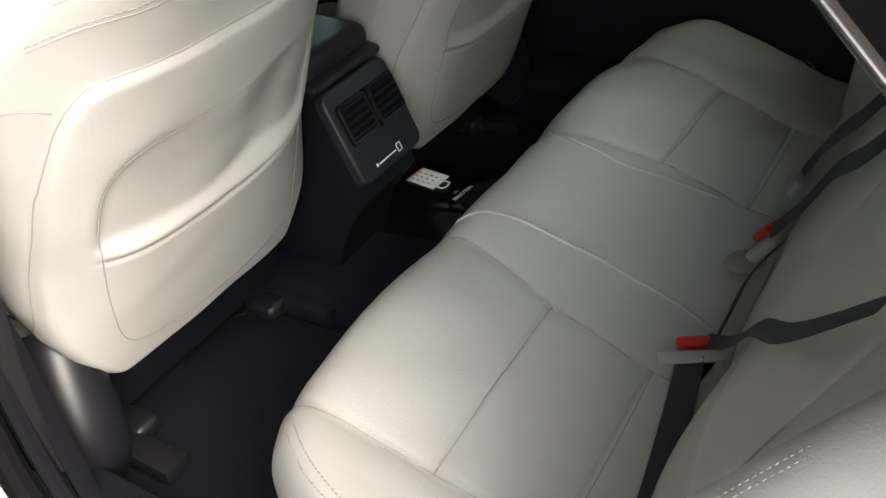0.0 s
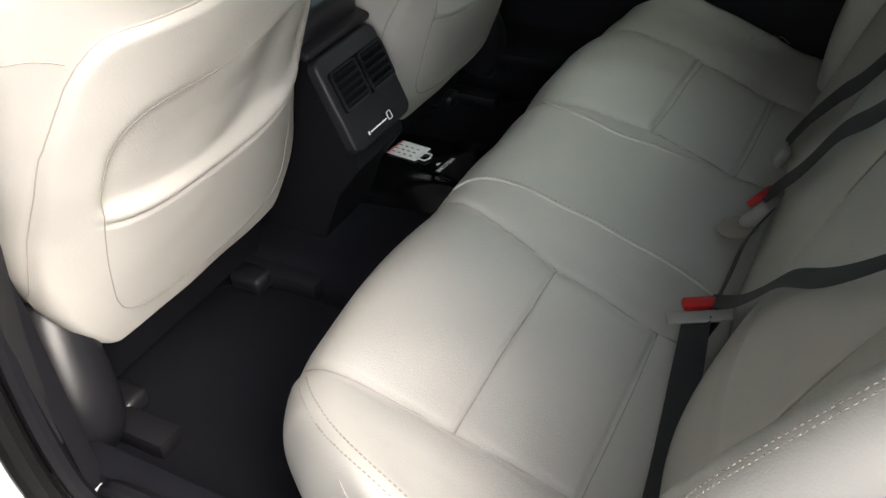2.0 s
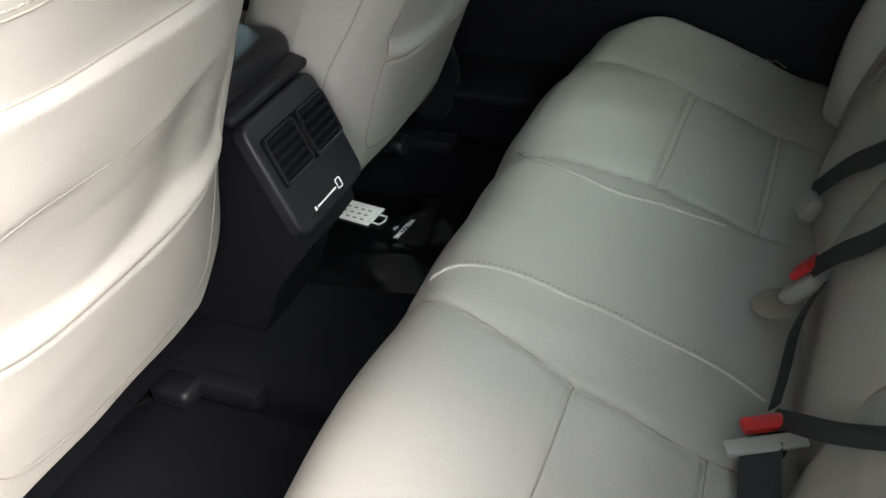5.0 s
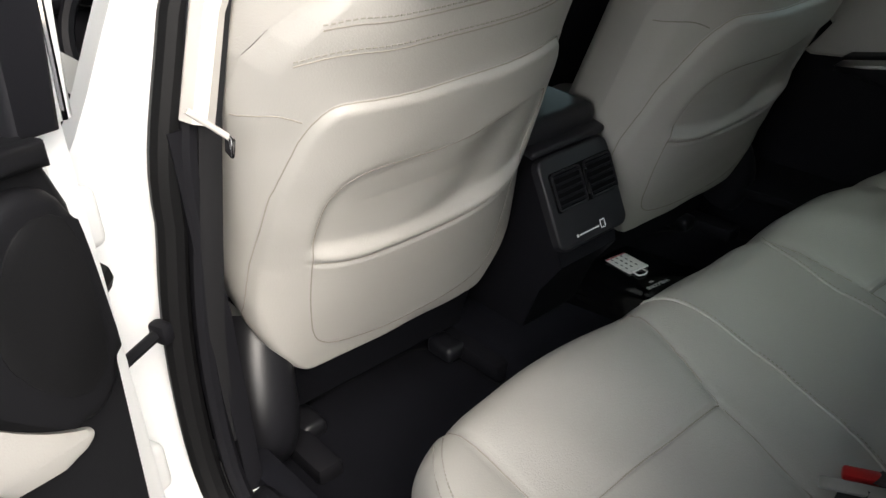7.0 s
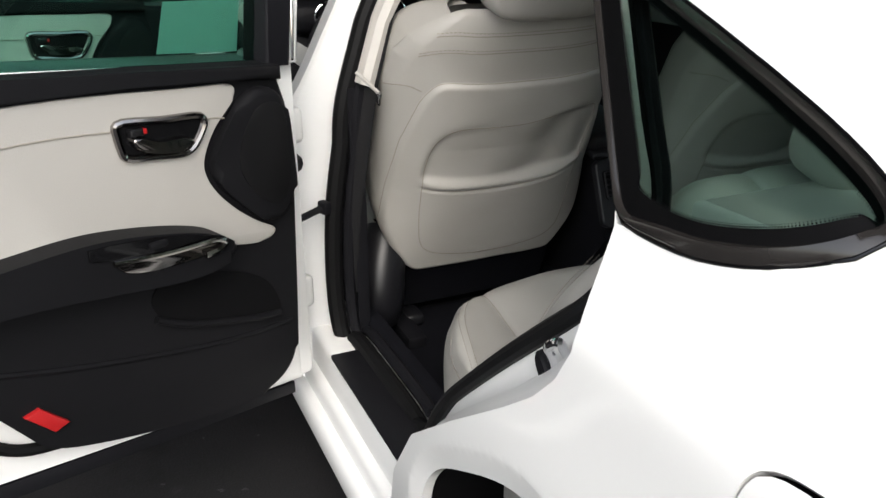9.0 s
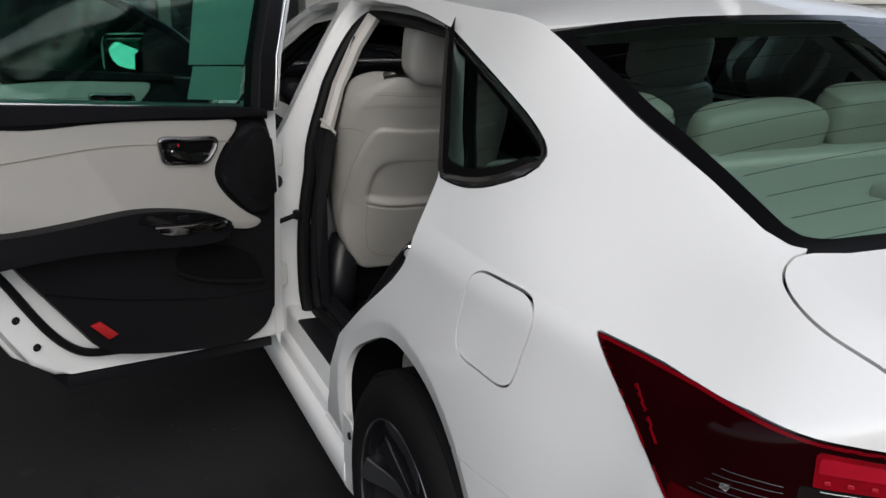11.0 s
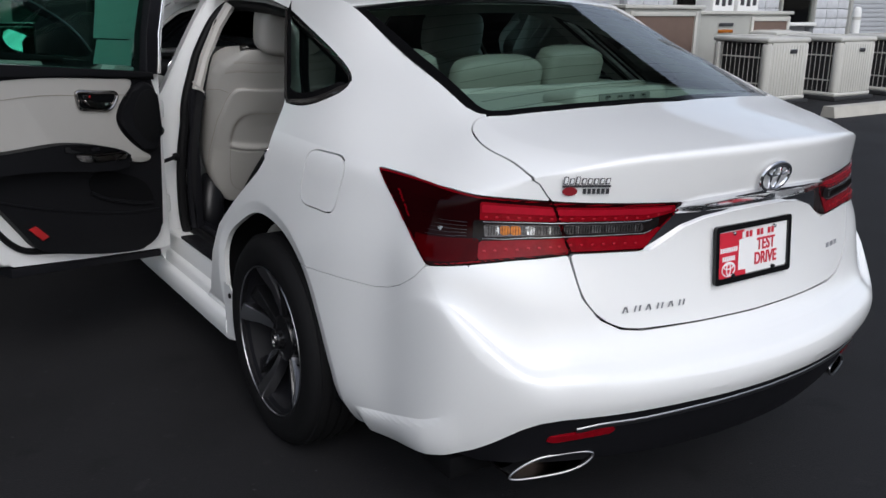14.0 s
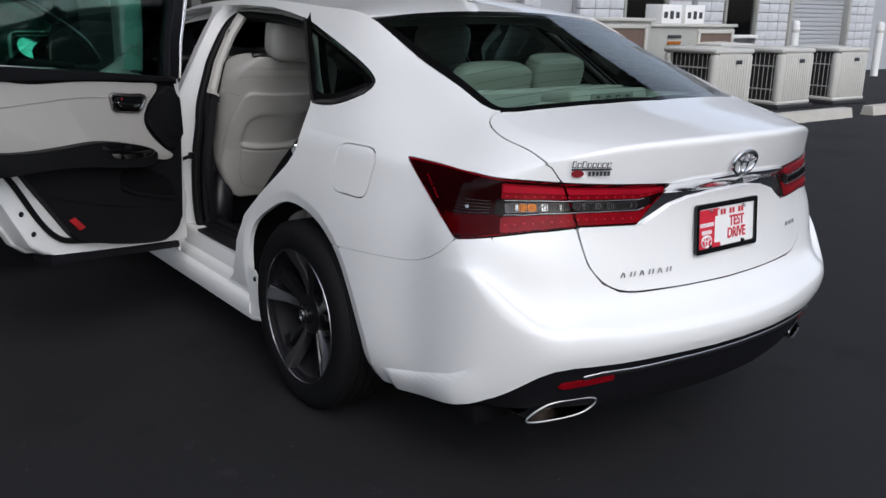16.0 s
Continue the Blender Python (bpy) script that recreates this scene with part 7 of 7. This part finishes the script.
for i in range(3):
    for j in range(4):
        part("print_bar", prism([(-0.032 + 0.015 * j, -0.018 + 0.014 * i), (-0.025 + 0.015 * j, -0.018 + 0.014 * i), (-0.025 + 0.015 * j, -0.0155 + 0.014 * i), (-0.032 + 0.015 * j, -0.0155 + 0.014 * i)], 0.0004, PM @ Matrix.Translation((0, 0, 0.001))), M["ink"], sheet, smooth=0)
part("red_edge", prism([(-0.037, -0.028), (-0.034, -0.028), (-0.034, 0.028), (-0.037, 0.028)], 0.0004, PM @ Matrix.Translation((0, 0, 0.001))), M["redink"], sheet, smooth=0)
part("shield", tube([PM @ Vector((0.046 + a, -0.006 + b, 0.002)) for a, b in ((-0.014, 0.013), (0.010, 0.013), (0.014, 0.0), (0.010, -0.013), (-0.014, -0.013), (-0.010, 0.0))], 0.0018, 6, True), M["whiteink"], sheet, "white shield outline")
text_mesh("bag_word", "WELCOME", 0.0125, Matrix.Translation((0.229, 1.096, 0.3590)) @ pose(0, 0, 0, 0, 0, 173), M["whiteink"], bag, 0.0004, "white words")
text_mesh("bag_word", "TO", 0.008, Matrix.Translation((0.227, 1.112, 0.3590)) @ pose(0, 0, 0, 0, 0, 173), M["whiteink"], bag, 0.0004)

# ---- ground and surroundings ----
gm = bmesh.new()
bmesh.ops.create_grid(gm, x_segments=2, y_segments=2, size=150)
tagged(part("ground", gm, M["asphalt"], smooth=0), "dark worn asphalt car park", "ground", kind="structure")


def condenser():
    """Outdoor unit: round-cornered cabinet with a louvred side, a ribbed front and a fan guard on top."""
    ac = thing("air_conditioner", "beige-grey outdoor air conditioning unit with louvred side", "air conditioner", "condensers")
    part("base_pad", box((0.98, 0.98, 0.06), (0, 0, 0.03), 0.01), M["acdark"], ac, "dark base pad")
    part("coil", box((0.80, 0.80, 0.74), (0, 0, 0.44), 0.07, segs=3), M["acdark"], ac, "dark coil fins")
    part("lid", box((0.92, 0.92, 0.07), (0, 0, 0.845), 0.035, segs=4), M["acmetal"], ac, "pale metal lid")
    part("base_rail", box((0.91, 0.91, 0.06), (0, 0, 0.085), 0.025, segs=3), M["acmetal"], ac)
    guard = part("fan_guard", lathe([(0.30, 0.880), (0.33, 0.892), (0.35, 0.880)], Matrix(), 32), M["acmetal"], ac, "round fan guard")
    for k in range(4):
        part("guard_ring", tube([(r * math.cos(t), r * math.sin(t), 0.892) for r in (0.08 + 0.06 * k,) for t in np.linspace(0, 2 * math.pi, 28, endpoint=False)], 0.004, 5, True), M["acmetal"], guard)
    for sx, sy in ((-1, -1), (1, -1), (-1, 1), (1, 1)):
        part("corner_post", box((0.13, 0.13, 0.74), (sx * 0.388, sy * 0.388, 0.45), 0.06, segs=4), M["acmetal"], ac)
    part("front_panel", box((0.70, 0.025, 0.74), (0.0, -0.432, 0.45), 0.006), M["acmetal"], ac)
    for k in range(11):
        part("flute", box((0.020, 0.012, 0.66), (-0.30 + 0.060 * k, -0.446, 0.45), 0.005), M["acmetal"], ac)
    part("maker_badge", box((0.13, 0.012, 0.045), (0.10, -0.456, 0.70), 0.005), M["ink"], ac, "small dark plain badge")
    part("badge_rim", box((0.15, 0.008, 0.060), (0.10, -0.453, 0.70), 0.004), M["badge"], ac)
    for k in range(9):
        for sx in (-1, 1):
            part("louvre", box((0.045, 0.006, 0.70), (sx * 0.425, -0.30 + 0.075 * k, 0.45), 0.002, (0, 0, -40 * sx), 1), M["acmetal"], ac)
    for z in (0.28, 0.62):
        part("louvre_bar", box((0.012, 0.68, 0.02), (-0.415, 0, z), 0.003), M["acmetal"], ac)
    return ac


first = condenser()
first.matrix_basis = pose(8.66, 5.52, 0)
for cx, cy, rz in ((10.08, 5.42, 1.5), (11.58, 5.38, -1), (10.75, 6.95, 0)):
    copy_thing(first, pose(cx, cy, 0, 0, 0, rz))


def cabinet(x0, x1, y0, top, label, split):
    cb = thing("equipment_cabinet", label, "cabinet", "cabinets", at=((x0 + x1) / 2, y0 + 0.35, 0))
    w = x1 - x0
    part("cabinet_body", box((w, 0.7, top), ((x0 + x1) / 2, y0 + 0.36, top / 2), 0.015), M["boxmetal"], cb)
    part("cabinet_lid", box((w + 0.08, 0.8, 0.05), ((x0 + x1) / 2, y0 + 0.36, top + 0.02), 0.01), M["acmetal"], cb, "pale sheet-metal lid")
    for a, b in split:
        xa, xb = x0 + a * w, x0 + b * w
        g = part("grille", box((xb - xa, 0.02, top - 0.2), ((xa + xb) / 2, y0 + 0.012, top / 2 + 0.02), 0.004), M["rust"], cb, "brown mesh grille")
        for sx in (xa, xb):
            part("grille_frame", box((0.06, 0.04, top - 0.12), (sx, y0, top / 2 + 0.02), 0.006), M["acmetal"], g)
        part("grille_frame", box((xb - xa, 0.04, 0.06), ((xa + xb) / 2, y0, top - 0.08), 0.006), M["acmetal"], g)
    return cb


cabinet(7.35, 8.95, 6.85, 1.22, "grey metal equipment cabinet with a brown grille", ((0.08, 0.92),))
cb2 = cabinet(9.10, 11.3, 7.0, 1.14, "grey metal equipment cabinet with warning labels", ((0.56, 0.98),))
part("warning_label", box((0.34, 0.004, 0.05), (9.7, 6.992, 0.98), 0.001), M["ink"], cb2, "dark printed label")
part("warning_label", box((0.34, 0.004, 0.05), (9.7, 6.992, 0.88), 0.001), M["amber"], cb2, "yellow printed label")
for i, (bx, bw) in enumerate(((9.75, 0.5), (10.35, 0.5))):
    cx = thing("carton", "white printed carton on top of a cabinet", "box", "cartons", at=(bx, 7.3, 1.19))
    part("carton_body", box((bw, 0.35, 0.30), (bx, 7.3, 1.335), 0.006), M["paper"], cx)
    for k in range(3):
        part("print_patch", box((0.09, 0.003, 0.10 + 0.03 * (k % 2)), (bx - 0.15 + 0.15 * k, 7.124, 1.32), 0.001), M["ink"], cx)

# the building
YW = 9.5
wall = thing("wall_north", "pale block and glass building front", "wall", kind="structure", at=(6, YW, 0))
part("wall_core", box((46, 0.3, 5.0), (4, YW + 0.35, 2.5), 0), M["siding"], wall, smooth=0)
for x0, x1 in ((10.0, 11.2), (12.55, 13.25), (13.45, 14.35), (15.6, 16.8), (19.4, 20.6), (8.6, 9.0)):
    pil = part("pilaster", box((x1 - x0 - 0.02, 0.12, 4.6), ((x0 + x1) / 2, YW + 0.12, 2.3), 0.0), M["siding"], wall)
    rows, cols = 9, max(1, round((x1 - x0) / 0.4))
    for r in range(rows):
        for k in range(cols):
            w = (x1 - x0) / cols
            off = 0.0
            part("block", box((w - 0.012, 0.10 + 0.02 * ((r * 7 + k * 3) % 3) / 3, 0.19), (x0 + w * (k + 0.5), YW + 0.02, 0.1 + 0.2 * r), 0.012), M["block"], pil)
for i, (x0, x1) in enumerate(((11.2, 12.55), (14.4, 15.6))):
    wd = thing("window_%d" % (i + 1), "window with pale slatted blinds in a metal frame", "window", kind="structure", at=((x0 + x1) / 2, YW, 0.9))
    part("pane", box((x1 - x0, 0.012, 1.5), ((x0 + x1) / 2, YW + 0.04, 1.65), 0), M["clearglass"], wd, smooth=0)
    part("dark_room", box((x1 - x0, 0.01, 1.5), ((x0 + x1) / 2, YW + 0.19, 1.65), 0), M["darkglass"], wd, smooth=0)
    for sx in (x0 + 0.03, x1 - 0.03):
        part("window_frame", box((0.06, 0.10, 1.6), (sx, YW + 0.0, 1.65), 0.006), M["boxmetal"], wd)
    part("window_sill", box((x1 - x0, 0.16, 0.07), ((x0 + x1) / 2, YW - 0.02, 0.88), 0.01), M["white"], wd)
    for k in range(22):
        part("slat", box((x1 - x0 - 0.14, 0.035, 0.006), ((x0 + x1) / 2, YW + 0.10, 0.98 + 0.065 * k), 0, (35, 0, 0)), M["blind"], wd, smooth=0)
shutter = thing("door_1", "grey roller shutter door", "roller door", kind="structure", at=(18.1, YW, 0))
for k in range(24):
    part("slat", box((2.55, 0.05, 0.095), (18.1, YW + 0.10, 0.06 + 0.1 * k), 0.014), M["siding"], shutter)
for sx in (16.85, 19.38):
    part("door_frame", box((0.10, 0.20, 2.6), (sx, YW + 0.02, 1.3), 0.01), M["boxmetal"], shutter)
# dark shopfront with pale columns behind the nose of the car
front = thing("window_3", "dark glazed shopfront", "window", kind="structure", at=(-4, YW, 0))
for k in range(9):
    x = -17.0 + 2.8 * k
    part("pane", box((2.66, 0.03, 3.0), (x + 1.4, YW + 0.14, 1.6), 0), M["darkglass"], front, smooth=0)
    part("mullion", box((0.14, 0.20, 3.2), (x, YW + 0.10, 1.6), 0.01), M["boxmetal"], front)
part("base_course", box((25.4, 0.20, 0.18), (-4.3, YW + 0.10, 0.09), 0.01), M["concrete"], front)
for i, x in enumerate((1.25, -2.2)):
    col = thing("canopy_column", "pale square canopy column", "column", "columns", at=(x, 8.2, 0))
    part("shaft", box((0.32, 0.32, 3.6), (x, 8.2, 1.8), 0.02), M["white"], col)
    part("plinth", box((0.46, 0.46, 0.35), (x, 8.2, 0.175), 0.02), M["concrete"], col)
# unseen wall, added to keep low sky light from the left off the cabin
west = thing("wall_west", "unseen plain grey wall added to block low light from the left", "wall", kind="structure", at=(-9.2, 5.85, 0))
part("wall_face", box((0.3, 7.3, 4.1), (-9.2, 5.85, 2.05), 0.01), M["render_wall"], west, smooth=0)
part("wall_plinth", box((0.06, 7.3, 0.3), (-9.02, 5.85, 0.15), 0.01), M["concrete"], west)
canopy = tagged(part("canopy_roof", box((13.75, 9.5, 0.5), (-2.125, 4.85, 3.85), 0.02), M["canopy"], None, smooth=0), "flat dark canopy roof over the car", "canopy", kind="structure")
# bollards and wheel stops
for i, (x, y) in enumerate(((15.6, 8.5), (18.8, 8.3))):
    b = thing("bollard", "white painted round steel bollard", "bollard", "bollards", at=(x, y, 0))
    part("post", lathe([(0.085, 0.0), (0.085, 1.16), (0.078, 1.21), (0.055, 1.245), (0.001, 1.26)], pose(x, y, 0), 24), M["white"], b)
    part("band", lathe([(0.088, 1.0), (0.088, 1.06)], pose(x, y, 0), 24), M["acmetal"], b)
for i, (x, y) in enumerate(((8.85, 3.93), (11.15, 3.9))):
    ws = thing("wheel_stop", "weathered pale concrete wheel stop", "wheel stop", "wheel stops", at=(x, y, 0))
    part("block", prism([(-0.10, 0), (0.10, 0), (0.07, 0.13), (-0.07, 0.13)], 1.8, Matrix(((0, 0, 1, x - 0.9), (1, 0, 0, y), (0, 1, 0, 0), (0, 0, 0, 1))), 0.01), M["concrete"], ws)
